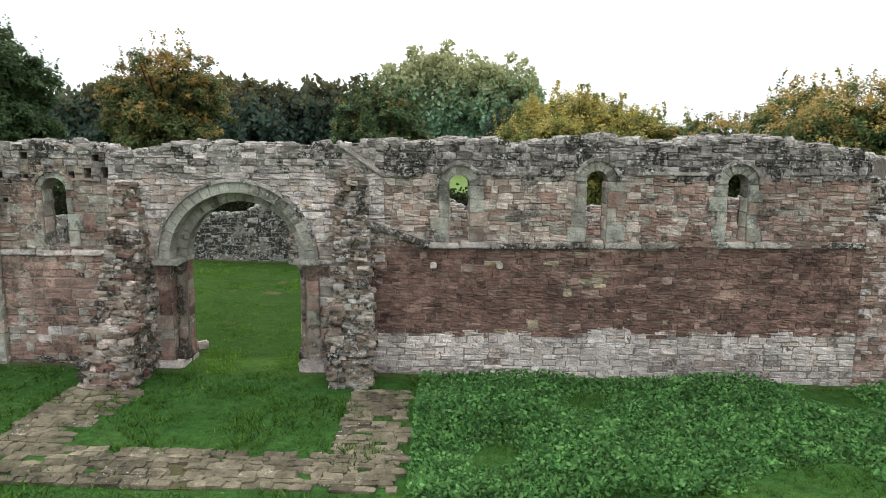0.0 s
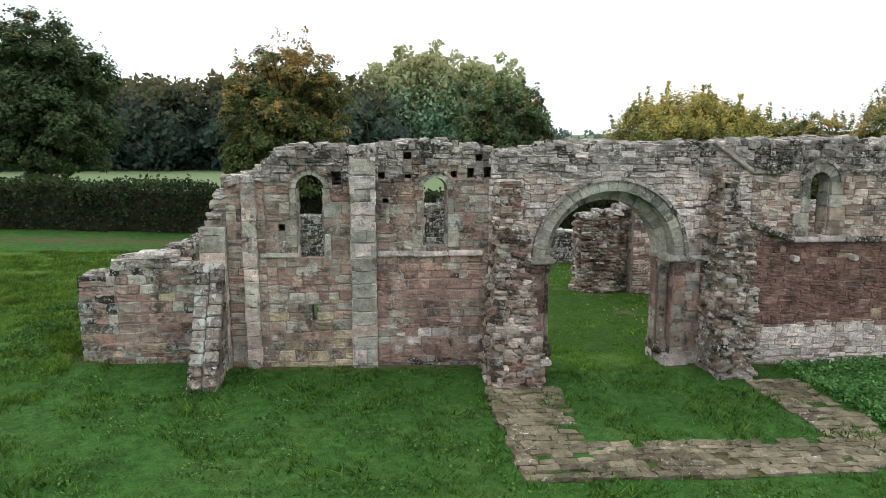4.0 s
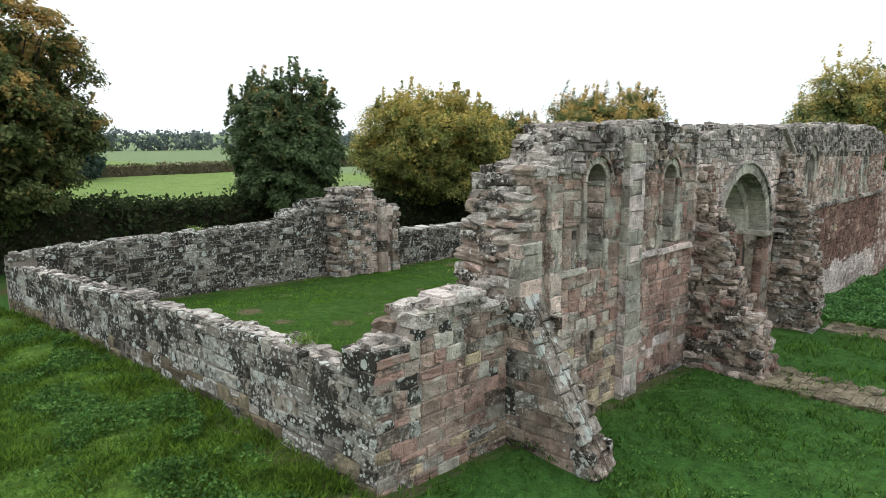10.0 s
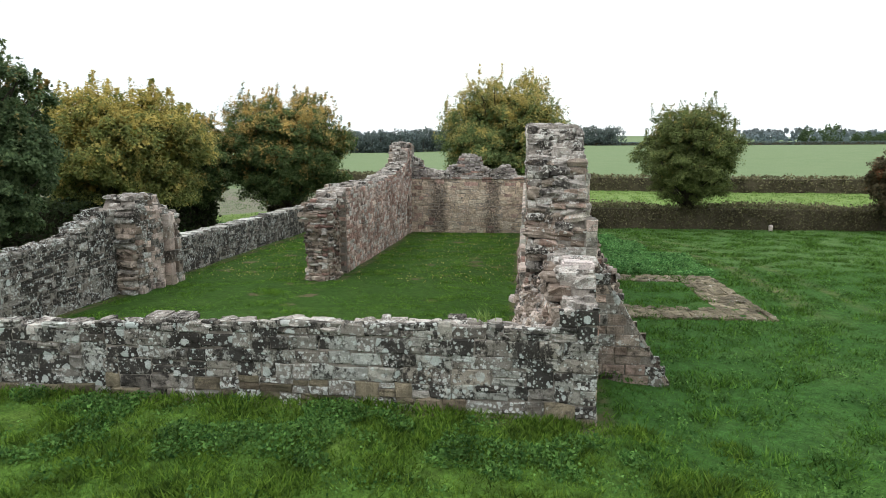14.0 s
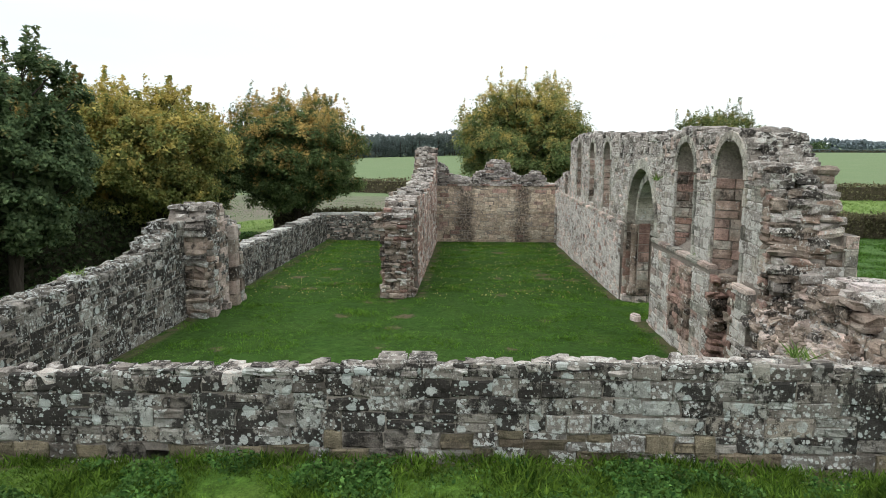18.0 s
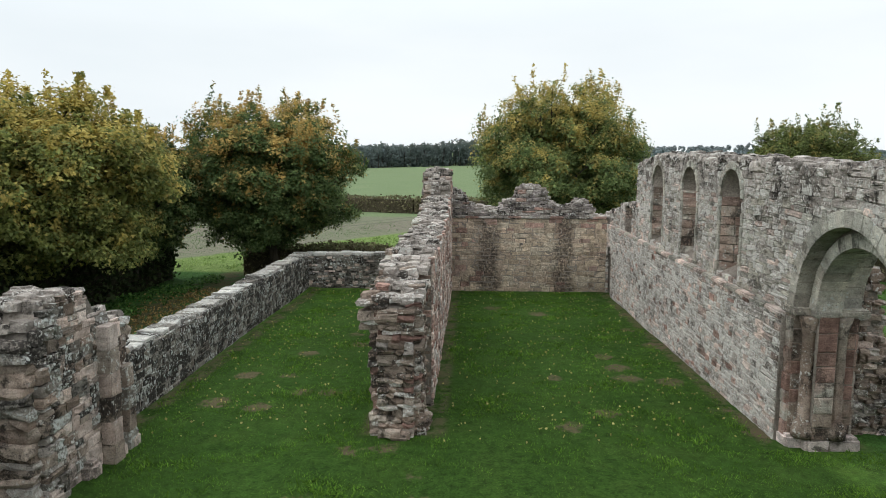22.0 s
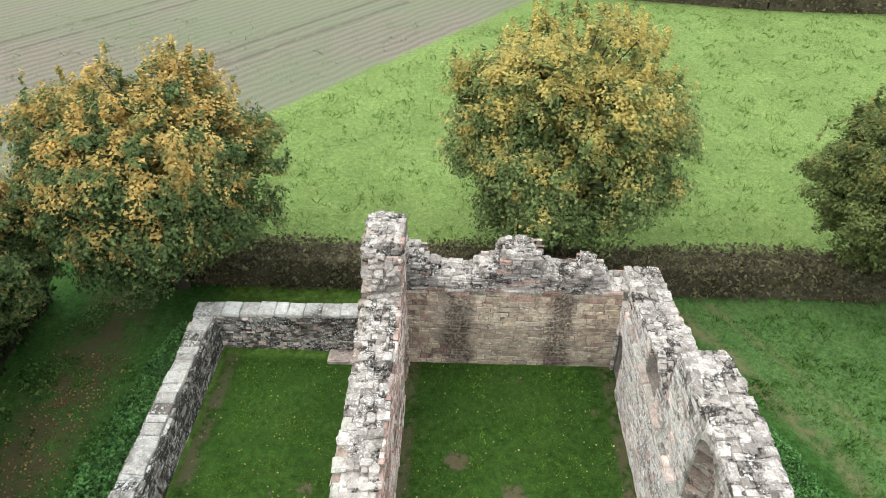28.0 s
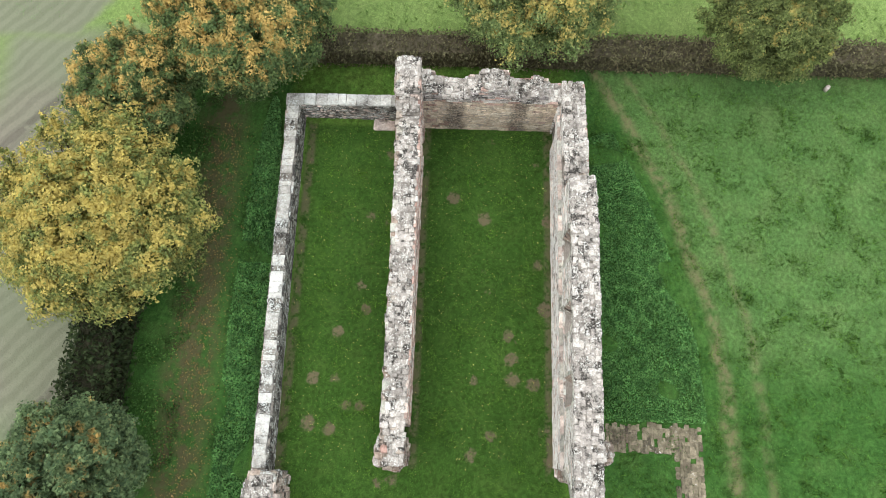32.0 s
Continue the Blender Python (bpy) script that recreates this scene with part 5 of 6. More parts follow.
def strip(x0, z0, x1, z1, tall, deep, mat, y=NY, name="string_course_stone", size=0.75, gaps=()):
    """A projecting moulded course, stone by stone."""
    a, b = Vector((x0, 0, z0)), Vector((x1, 0, z1))
    n = max(1, round((b - a).length / size))
    ang = math.atan2(z1 - z0, x1 - x0)
    for i in range(n):
        c = a.lerp(b, (i + 0.5) / n)
        if any(g0 < c.x < g1 for g0, g1 in gaps):
            continue
        ob = part(name, box_mesh((b - a).length / n - 0.012, deep + 0.2, tall, 0.02, 0.025, i + x0), mat, N)
        ob.matrix_basis = Matrix.Translation((c.x, y + 0.1 - deep / 2 * 1.0, c.z + rnd.uniform(-0.008, 0.008))) @ Matrix.Rotation(-ang, 4, "Y")


strip(-11.45, 2.6, -10.7, 2.6, 0.1, 0.07, GREY)
strip(-9.12, 2.58, -6.95, 2.58, 0.11, 0.08, PALE)
strip(-0.3, 2.74, 1.0, 2.74, 0.12, 0.1, PALE)
strip(1.0, 2.73, 8.72, 2.75, 0.12, 0.1, CROWN, gaps=((4.75, 5.35), (7.4, 7.9)))
strip(-1.26, 4.22, 8.4, 4.24, 0.08, 0.07, CROWN, gaps=tuple((w[0] - 0.55, w[0] + 0.55) for w in WINDOWS))
strip(-2.16, 4.88, -1.26, 4.22, 0.09, 0.12, CROWN)
strip(-1.48, 3.2, -0.28, 2.74, 0.12, 0.2, CROWN)
strip(-9.1, 4.1, -7.0, 4.1, 0.06, 0.05, RED, gaps=((-8.3, -7.6),))
for x in (-0.19, 1.17):
    part("corbel", box_mesh(0.13, 0.3, 0.12, 0.02, 0.01, x), PALE, N, "small projecting stone corbel").location = (x, NY - 0.06, 2.34)


def pilaster(x0, x1, z1, deep, mats, seed):
    """A flat strip buttress of dressed stone, set against the wall face."""
    ob = tagged(new("pilaster"), "flat grey dressed-stone pilaster buttress against the north wall", "buttress", "pilasters of the north wall")
    z0 = gz(x0, 0) - 0.3
    part("pilaster_core", box_mesh(x1 - x0 - 0.04, deep, z1 - z0, 0), MORTAR, ob).location = ((x0 + x1) / 2, NY - deep / 2 + 0.02, z0)
    st = Stones(ob, seed)
    lay(st, (0, NY - deep + 0.02, 0), (1, 0, 0), (0, -1, 0), x0, x1, lambda u: z0 + 0.2, lambda u: z1, mats, height=(0.24, 0.34), length=(0.3, 0.6), proud=0.02)
    for x, o in ((x0 + 0.02, -1), (x1 - 0.02, 1)):
        lay(st, (x, NY - deep, 0), (0, 1, 0), (o, 0, 0), 0, deep, lambda u: z0 + 0.2, lambda u: z1, mats, height=(0.24, 0.34), length=(0.3, 0.6), proud=0.02)
    st.finish()


pilaster(-9.66, -9.15, 4.6, 0.16, pick((GREY, 4), (PALE, 2), (PINK, 1)), 21)
pilaster(-12.6, -12.1, 3.25, 0.2, pick((GREY, 2), (PINK, 2)), 22)
pilaster(-11.78, -11.5, 4.0, 0.12, pick((GREY, 2), (PINK, 3)), 23)


def ruin_stub(label, levels, seed, mats):
    """A torn-off stub of masonry standing out from the north wall. levels: (z, x0, x1, y of its front)."""
    ob = thing("wall_stub", label, "buttress", (levels[0][1], NY, levels[0][0]))
    bm = bmesh.new()
    rows = []
    for z, x0, x1, y in levels:
        rows.append([bm.verts.new(Vector(p) - ob.location) for p in ((x0, NY + 0.05, z), (x0, y, z), (x1, y, z), (x1, NY + 0.05, z))])
    for p, q in zip(rows, rows[1:]):
        for i in range(4):
            bm.faces.new((p[i], p[(i + 1) % 4], q[(i + 1) % 4], q[i]))
    bm.faces.new(rows[-1])
    part("rubble_core", bm, MORTAR, ob)
    st = Stones(ob, seed, name="rubble_stone")
    zs = [l[0] for l in levels]
    r = st.r
    z = zs[0]
    while z < zs[-1] + 0.05:
        h = r.uniform(0.06, 0.13)
        x0, x1, y = (float(np.interp(z, zs, [l[k] for l in levels])) for k in (1, 2, 3))
        jut = r.uniform(-0.05, 0.06)
        for a, b, out in (((x0, NY), (x0, y), (-1, 0, 0)), ((x0, y), (x1, y), (0, -1, 0)), ((x1, y), (x1, NY), (1, 0, 0))):
            ln = math.dist(a, b)
            u = r.uniform(-0.1, 0.05)
            while u < ln:
                w = r.uniform(0.09, 0.26)
                jit = r.uniform(-0.06, 0.05)
                t = (u + w / 2) / max(ln, 0.01)
                if t < 1.05:
                    p = (a[0] + (b[0] - a[0]) * t + out[0] * (jut + jit), a[1] + (b[1] - a[1]) * t + out[1] * (jut + jit), z + h / 2)
                    if r.random() < 0.4:
                        back = Vector(p) - Vector(out) * r.uniform(0.13, 0.17)
                        st.add("rough", back, ((1, 0, 0), out), (w * 1.02, r.uniform(0.15, 0.22), h * 1.0), mats(p[0], z, r), r.uniform(-0.1, 0.1))
                        u += w
                        continue
                    st.add("rock", p, ((1, 0, 0), out), (w * 1.05, r.uniform(0.12, 0.24), h * 1.1), mats(p[0], z, r), r.uniform(-0.08, 0.08), r.uniform(-0.1, 0.1))
                u += w
        z += h * 0.92
    for (za, xa, xb, ya), (zb, xc, xd, yb) in zip(levels, levels[1:]):
        for _ in range(int(abs(yb - ya) * (xb - xa) * 60)):
            t = r.random()
            p = (r.uniform(xa + (xc - xa) * t, xb + (xd - xb) * t), ya + (yb - ya) * t, za + (zb - za) * t + 0.02)
            st.add("rock", p, ((1, 0, 0), (0, -1, 0)), (r.uniform(0.14, 0.32), r.uniform(0.14, 0.26), r.uniform(0.07, 0.14)), mats(0, za, r), r.uniform(-0.12, 0.12), r.uniform(-0.15, 0.15))
    st.finish()


ruin_stub("torn red rubble stub of the transept wall beside the doorway", [(0.0, -6.95, -6.05, 12.95), (0.6, -6.9, -6.1, 13.1), (1.25, -6.85, -6.1, 13.25), (1.35, -6.8, -6.1, 13.5), (2.1, -6.75, -6.12, 13.75), (2.9, -6.72, -6.12, 13.95), (3.3, -6.7, -6.2, 14.2), (4.0, -6.65, -6.3, 14.35)], 31, pick((RUBBLE, 5), (PINK, 1.5), (DARK_RED, 1), (CROWN, 1)))
ruin_stub("torn grey rubble stub of the transept wall beside the doorway", [(-0.2, -2.2, -1.48, 13.4), (0.9, -2.18, -1.52, 13.48), (2.0, -2.14, -1.54, 13.6), (2.9, -2.1, -1.55, 13.75), (3.15, -2.08, -1.58, 13.95), (3.6, -2.1, -1.7, 14.3), (4.2, -2.0, -1.6, 14.38)], 32, pick((RUBBLE, 4), (PINK, 1), (CROWN, 3)))


def raking_buttress():
    x0, x1 = -12.66, -12.12
    ob = thing("raking_buttress", "sloping stone buttress with white lichened top stones against the wall end", "buttress", (-12.4, NY, 0.2))
    yf, zt, zb = 13.0, 2.55, 0.1
    bm = bmesh.new()
    vs = [[bm.verts.new(Vector(p) - ob.location) for p in ((x, NY + 0.05, zt), (x, NY - 0.12, zt), (x, yf, zb + 0.35), (x, yf - 0.02, -0.2), (x, NY + 0.05, -0.2))] for x in (x0 + 0.03, x1 - 0.03)]
    bm.faces.new(vs[0])
    bm.faces.new(vs[1][::-1])
    for i in range(5):
        j = (i + 1) % 5
        bm.faces.new((vs[0][j], vs[0][i], vs[1][i], vs[1][j]))
    bmesh.ops.recalc_face_normals(bm, faces=bm.faces)
    part("buttress_core", bm, MORTAR, ob)
    st = Stones(ob, 41)
    for x, o in ((x0 + 0.03, -1), (x1 - 0.03, 1)):
        lay(st, (x, yf, 0), (0, 1, 0), (o, 0, 0), 0, NY - yf, lambda u: 0.1, lambda u: zb + 0.35 + (zt - zb - 0.35) * min(1, u / (NY - yf - 0.12)), pick((RUBBLE, 3), (ASHLAR, 1), (LICHEN, 1)), proud=0.02, height=(0.14, 0.22), length=(0.22, 0.46))
    a, b = Vector((0, yf - 0.03, zb + 0.3)), Vector((0, NY - 0.12, zt))
    nrm = Vector((0, -(b - a).z, (b - a).y)).normalized()
    for i in range(11):
        for k in range(2):
            c = a.lerp(b, (i + 0.5 + 0.2 * k - 0.1) / 11)
            w = (x1 - x0) / 2
            me = box_mesh(w - 0.015, (b - a).length / 11 - 0.012, 0.1, 0.02, 0.02, i * 3 + k)
            s = part("coping_stone", me, WHITENED if i > 1 else RUBBLE, ob)
            q = (b - a).normalized()
            m = Matrix((Vector((1, 0, 0)), q, nrm)).transposed().to_4x4()
            m.translation = Vector((x0 + w * (k + 0.5), c.y, c.z)) - nrm * 0.03 - ob.location
            s.matrix_basis = m
    st.finish()


raking_buttress()

# ---- west wall ----
W = wall("wall_west", "low grey ashlar wall blotched with white and black lichen")
w_top = profile([(14.4, 2.28), (14.95, 2.26), (15.0, 2.0), (15.4, 1.98), (16.5, 2.04), (19.3, 1.98), (20.4, 1.94), (21.12, 1.92), (22, 1.88), (24.5, 1.83), (27.6, 1.7)], 0.025, 8)
wall_core("wall_core", (0, 1, 0), (-15, 0, 0), (-1, 0, 0), 0.45, 14.42, 27.5, lambda u: -0.6, lambda u: w_top(u) - 0.12, [[(d, [(23.65, 0.66), (23.65, 0.82), (23.98, 0.82), (23.98, 0.66)]) for d in (0.0, 0.45)]], W)
SW = Stones(W, 12, own=lambda p: p.x < -14.9)


def west_stone(u, z, r):
    """Black with algae in the upper courses and to the south, bare grey-green below, earth-stained at the foot."""
    if z < gz(-15.1, u) + 0.2:
        return r.choices((FLAG, LICHEN), (3, 2))[0]
    sooty = 0.2 + 0.65 * (z > 1.62) + 0.05 * (u - 18)
    return r.choices((SOOTED, GREENISH, LICHEN), (max(0.1, sooty), max(0.12, 1.0 - sooty), 0.25))[0]


lay(SW, (-15, 0, 0), (0, 1, 0), (-1, 0, 0), 14.4, 27.5, lambda u: 0.3, w_top, west_stone, height=(0.19, 0.27), length=(0.2, 0.52), proud=0.024, joint=0.006, wild=0.015, kind="rough", gaps=[lambda z: (23.66, 23.97) if 0.56 < z < 0.82 else None])
lay(SW, (-14.55, 0, 0), (0, 1, 0), (1, 0, 0), 15.5, 27.0, lambda u: 0.3, lambda u: w_top(u) - 0.09, pick((LICHEN, 3), (RUBBLE, 3)), height=(0.12, 0.2), length=(0.2, 0.45), proud=0.03)
head(SW, (-14.78, 15.0), (-14.78, 27.5), lambda u: w_top(u + 15) - 0.085, CROWN, 0.21, 26, (0.09, 0.2))
SW.finish()
for y in (20.55, 20.92):
    part("coping_stone", box_mesh(0.44, 0.35, 0.13, 0.03, 0.03, y), CROWN, W).location = (-14.8, y, 1.87)


# ---- south wall ----
def sy(x):
    return 27.0 + (x + 15) * 0.012


SO = wall("wall_south", "long low boundary wall of grey lichened rubble with flat coping")
s_top = profile([(-15, 1.95), (-10.3, 2.05), (-7.7, 2.05), (-7.2, 2.35), (-6.6, 2.42), (-6.5, 2.65), (-5.7, 2.75), (-3.25, 2.2), (-3.2, 1.3), (1.2, 1.22), (10, 1.05), (14.0, 0.98)], 0.03, 5)
s_dir = Vector((1, 0.012, 0)).normalized()
s_out = Vector((0.012, -1, 0)).normalized()
wall_core("wall_core", s_dir, (0, sy(0), 0), s_out, 0.62, -15.0, 14.0, lambda u: -1.0, lambda u: s_top(u) - 0.05, [], SO)
SS = Stones(SO, 13, own=lambda p: -9 < p.x < 2 and p.y < sy(p.x) + 0.2)
lay(SS, (0, sy(0), 0), s_dir, s_out, -14.5, 13.45, low, s_top, pick((SOOTED, 5), (LICHEN, 2.5), (SHADY, 1)), height=(0.12, 0.22), length=(0.16, 0.42), proud=0.014, wild=0.02, joint=0.004, kind="rough")
lay(SS, (0, sy(0) + 0.62, 0), s_dir, -s_out, -15, 14.0, low, s_top, pick((LICHEN, 3), (RUBBLE, 2)), height=(0.13, 0.22), length=(0.2, 0.5), proud=0.04)
head(SS, (-15, sy(-15) + 0.28), (-6.4, sy(-6) + 0.28), lambda u: s_top(u - 15), LICHEN, 0.28, 30, (0.1, 0.26))
SS.finish()
x = -2.9
while x < 13.6:
    w = rnd.uniform(0.22, 0.5)
    c = part("coping_stone", box_mesh(w - 0.01, rnd.uniform(0.48, 0.58), rnd.uniform(0.09, 0.14), 0.012, 0.05, x * 3), COPING if rnd.random() < 0.6 else LICHEN, SO)
    c.location = (x + w / 2, sy(x) + 0.34, s_top(x + w / 2) - 0.05)
    c.rotation_euler = (0, rnd.uniform(-0.02, 0.03), 0.012 + rnd.uniform(-0.02, 0.02))
    x += w


def south_pier():
    ob = thing("wall_pier", "broken sandstone pier standing up against the low wall", "pier", (-4.1, 27, 0))
    st = Stones(ob, 14)
    x0, x1, y0 = -5.7, -3.2, 26.6
    top = profile([(x0 - 0.2, 2.3), (x0 + 0.1, 2.7), (-5.4, 2.95), (-4.9, 2.98), (-4.25, 2.88), (-4.15, 2.6), (-3.7, 2.55), (-3.6, 2.4), (x1, 2.3)], 0.05, 9)
    wall_core("pier_core", (1, 0, 0), (-ob.location.x, y0 - ob.location.y, 0), (0, -1, 0), 1.0, x0, x1, lambda u: -0.5, lambda u: top(u) - 0.06, [], ob)
    lay(st, (0, y0, 0), (1, 0, 0), (0, -1, 0), x0 + 0.5, -3.7, low, top, pick((PINK, 3), (RUBBLE, 2), (LICHEN, 2)), height=(0.1, 0.2), length=(0.16, 0.4), proud=0.02, joint=0.004, wild=0.03, kind="rough")
    lay(st, (0, y0 - 0.06, 0), (1, 0, 0), (0, -1, 0), x0, x0 + 0.5, low, top, pick((RUBBLE, 2), (LICHEN, 3), (CROWN, 1)), kind="rough", proud=0.06, wild=0.05, height=(0.1, 0.2), length=(0.14, 0.34))
    lay(st, (0, y0, 0), (1, 0, 0), (0, -1, 0), -3.7, x1, low, top, pick((RUBBLE, 2), (PINK, 2)), height=(0.2, 0.28), length=(0.25, 0.35))
    for x, o in ((x0, -1), (x1, 1)):
        lay(st, (x, y0, 0), (0, 1, 0), (o, 0, 0), 0, 1.0, lambda u: 0.0, lambda u: top(x), pick((RUBBLE, 3), (LICHEN, 2), (CROWN, 1)), kind="rock", proud=0.08, wild=0.12, height=(0.1, 0.18))
    head(st, (x0, y0 + 0.5), (x1, y0 + 0.5), lambda u: top(u + x0), CROWN, 0.46, 60, (0.1, 0.26))
    st.finish()
    for x in (-5.55, -4.55, -3.75, -3.3):
        b = part("foot_stone", box_mesh(0.32, 0.3, 0.3, 0.06, 0.05, x), PINK, ob, "worn projecting foot stone")
        b.location = (x - ob.location.x, y0 - 0.05 - ob.location.y, gz(x, 0) - 0.06)
    z = 0.05
    for k in range(6):
        b = part("pilaster_block", box_mesh(0.3, 0.26, 0.378, 0.012, 0.02, k), PINK if k % 2 else RUBBLE, ob, "squared block of the upright pilaster strip")
        b.location = (-3.95 - ob.location.x, y0 - 0.09 - ob.location.y, z)
        z += 0.385
    for k in range(4):
        b = part("pilaster_block", box_mesh(0.26, 0.22, 0.37, 0.012, 0.02, k + 7), RUBBLE if k % 2 else LICHEN, ob)
        b.location = (-3.4 - ob.location.x, y0 - 0.07 - ob.location.y, 0.05 + k * 0.375)


south_pier()

# ---- low east wall beyond the nave ----
E_LOW = wall("wall_east_low", "low grey rubble wall with flat pale coping stones")
e_top = profile([(22.5, 1.05), (28, 0.98)], 0.02, 6)
wall_core("wall_core", (0, 1, 0), (13.42, 0, 0), (-1, 0, 0), 0.5, 22.6, 28.0, lambda u: -1.0, lambda u: e_top(u) - 0.04, [], E_LOW)
SE = Stones(E_LOW, 15)
lay(SE, (13.42, 0, 0), (0, 1, 0), (-1, 0, 0), 22.6, 27.35, lambda u: -0.5, e_top, pick((LICHEN, 3), (SHADY, 2), (PINK, 1)), height=(0.07, 0.13), length=(0.1, 0.28), proud=0.04, kind="rough")
lay(SE, (13.92, 0, 0), (0, 1, 0), (1, 0, 0), 22.6, 28.0, lambda u: -0.5, e_top, pick((LICHEN, 4), (RUBBLE, 1)), height=(0.12, 0.2), length=(0.2, 0.45), proud=0.04)
SE.finish()
y = 22.6
while y < 28.0:
    w = rnd.uniform(0.32, 0.6)
    part("coping_stone", box_mesh(0.58, w - 0.015, 0.12, 0.02, 0.02, y), COPING, E_LOW).location = (13.67, y + w / 2, e_top(y) - 0.05)
    y += w
part("doorstep", box_mesh(0.5, 1.4, 0.22, 0.03, 0.02, 4), PINK, E_LOW, "worn stone slab at the foot of the wall").location = (13.05, 23.3, -0.42)

# ---- middle wall ----
M = wall("wall_middle", "ruined sandstone nave wall stepping down to a broken end")
m_top = profile([(-2.7, 2.35), (-2.45, 2.6), (-1.6, 2.72), (-1.0, 2.9), (0.2, 3.02), (0.9, 2.82), (2.3, 2.9), (3.2, 2.95), (4.4, 2.84), (5.7, 2.92), (7.2, 3.02), (8.8, 3.1), (10.5, 3.25), (11.7, 3.45), (11.9, 3.9), (12.3, 4.05), (12.5, 4.45), (13.9, 4.4)], 0.07, 4)
M_DOOR = [(0.0, arch_loop(-11.85, 0.36, -0.5, 1.45)), (0.86, arch_loop(-11.85, 0.36, -0.5, 1.45))]
wall_core("wall_core", (-1, 0, 0), (0, 21.56, 0), (0, -1, 0), 0.86, -13.95, 1.05, lambda u: -1.0, lambda u: m_top(-u) - 0.08, [M_DOOR], M)
wall_core("wall_core", (-1, 0, 0), (0, 21.98, 0), (0, -1, 0), 0.5, 1.05, 1.5, lambda u: -1.0, lambda u: m_top(-u) - 0.15, [], M)
wall_core("wall_core", (-1, 0, 0), (0, 21.78, 0), (0, -1, 0), 0.62, 1.5, 2.58, lambda u: -1.0, lambda u: m_top(-u) - 0.1, [], M)
SM = Stones(M, 16, own=lambda p: p.x < 4)
m_gap = [gap(11.85, 0.36, -1, 1.45, 0.1)]
lay(SM, (0, 21.56, 0), (1, 0, 0), (0, -1, 0), -1.0, 13.0, low, m_top, pick((PINK, 3), (RED, 4), (NAVE, 1.5)), height=(0.1, 0.19), length=(0.16, 0.42), kind="rough", gaps=m_gap)
arch_ring(M, 11.85, 1.45, 21.51, 0.36, 0.48, 0.3, 9, PINK)
for jamb in (-0.36, 0.36):
    lay(SM, (11.85 + jamb, 21.56, 0), (0, 1, 0), (-jamb, 0, 0), 0, 0.86, lambda u: -0.4, lambda u: 1.45, pick((RED, 2), (PINK, 1)), height=(0.18, 0.26), length=(0.25, 0.5), proud=0.02)
lay(SM, (0, 22.42, 0), (1, 0, 0), (0, 1, 0), -1.5, 13.95, low, m_top, pick((RUBBLE, 2), (CROWN, 2), (GREY, 1)), kind="rock", height=(0.11, 0.19), length=(0.2, 0.42), proud=0.06, wild=0.08, gaps=m_gap)
# the broken end: a rubble stub, a slot where a jamb was robbed out, and an overhang of loose stones
for y, o, x0, x1 in ((21.78, -1, -2.62, -1.5), (22.0, -1, -1.5, -1.05), (22.4, 1, -2.62, -1.4)):
    lay(SM, (0, y, 0), (1, 0, 0), (0, o, 0), x0, x1, low, m_top, pick((RUBBLE, 4), (CROWN, 1), (DARK_RED, 1)), kind="rock", height=(0.07, 0.14), length=(0.13, 0.32), proud=0.06, wild=0.14)
lay(SM, (-1.02, 21.56, 0), (0, 1, 0), (-1, 0, 0), 0, 0.42, lambda u: 0.0, lambda u: 2.7, pick((RUBBLE, 2), (RED, 2)), height=(0.12, 0.2), length=(0.2, 0.42), proud=0.03)
lay(SM, (-2.6, 21.78, 0), (0, 1, 0), (-1, 0, 0), 0.0, 0.62, lambda u: 0.0, lambda u: 2.35, pick((RUBBLE, 4), (DARK_RED, 1), (CROWN, 1)), kind="rock", height=(0.07, 0.14), length=(0.13, 0.34), proud=0.06, wild=0.14)
for k in range(34):
    SM.add("rock", (SM.r.uniform(-2.5, -1.6), SM.r.uniform(22.3, 22.66), SM.r.uniform(2.0, 2.55)), ((1, 0, 0), (0, 1, 0)), (SM.r.uniform(0.18, 0.4), SM.r.uniform(0.2, 0.36), SM.r.uniform(0.08, 0.17)), SM.r.choice((CROWN, CROWN, RUBBLE)), SM.r.uniform(-0.1, 0.1), SM.r.uniform(-0.2, 0.12))
for k in range(26):
    SM.add("rock", (SM.r.uniform(-2.85, -1.6), SM.r.uniform(21.65, 22.5), SM.r.uniform(0.1, 0.2)), ((1, 0, 0), (0, 1, 0)), (0.3, 0.3, 0.12), RUBBLE, SM.r.uniform(-0.1, 0.1), SM.r.uniform(-0.1, 0.1))
lay(SM, (13.95, 21.58, 0), (0, 1, 0), (1, 0, 0), 0, 0.95, lambda u: -0.5, lambda u: 4.3, pick((RUBBLE, 3), (PINK, 1)), kind="rock", height=(0.11, 0.19), proud=0.06, wild=0.1)
lay(SM, (12.45, 21.58, 0), (0, 1, 0), (-1, 0, 0), 0, 0.95, lambda u: 3.4, lambda u: 4.35, pick((CROWN, 3), (PINK, 1)), kind="rock", height=(0.1, 0.18), proud=0.06, wild=0.1)
head(SM, (-2.6, 22.0), (13.95, 22.0), lambda u: m_top(u - 2.6) - 0.03, CROWN, 0.4, 46, (0.1, 0.25))
part("pillar_core", box_mesh(1.35, 0.2, 5.0, 0), MORTAR, M).location = (13.2, 22.43, -0.7)
lay(SM, (0, 22.52, 0), (1, 0, 0), (0, 1, 0), 12.5, 13.95, low, lambda u: 4.3, pick((RUBBLE, 2), (CROWN, 2)), kind="rock", height=(0.11, 0.19), length=(0.2, 0.42), proud=0.05, wild=0.1)
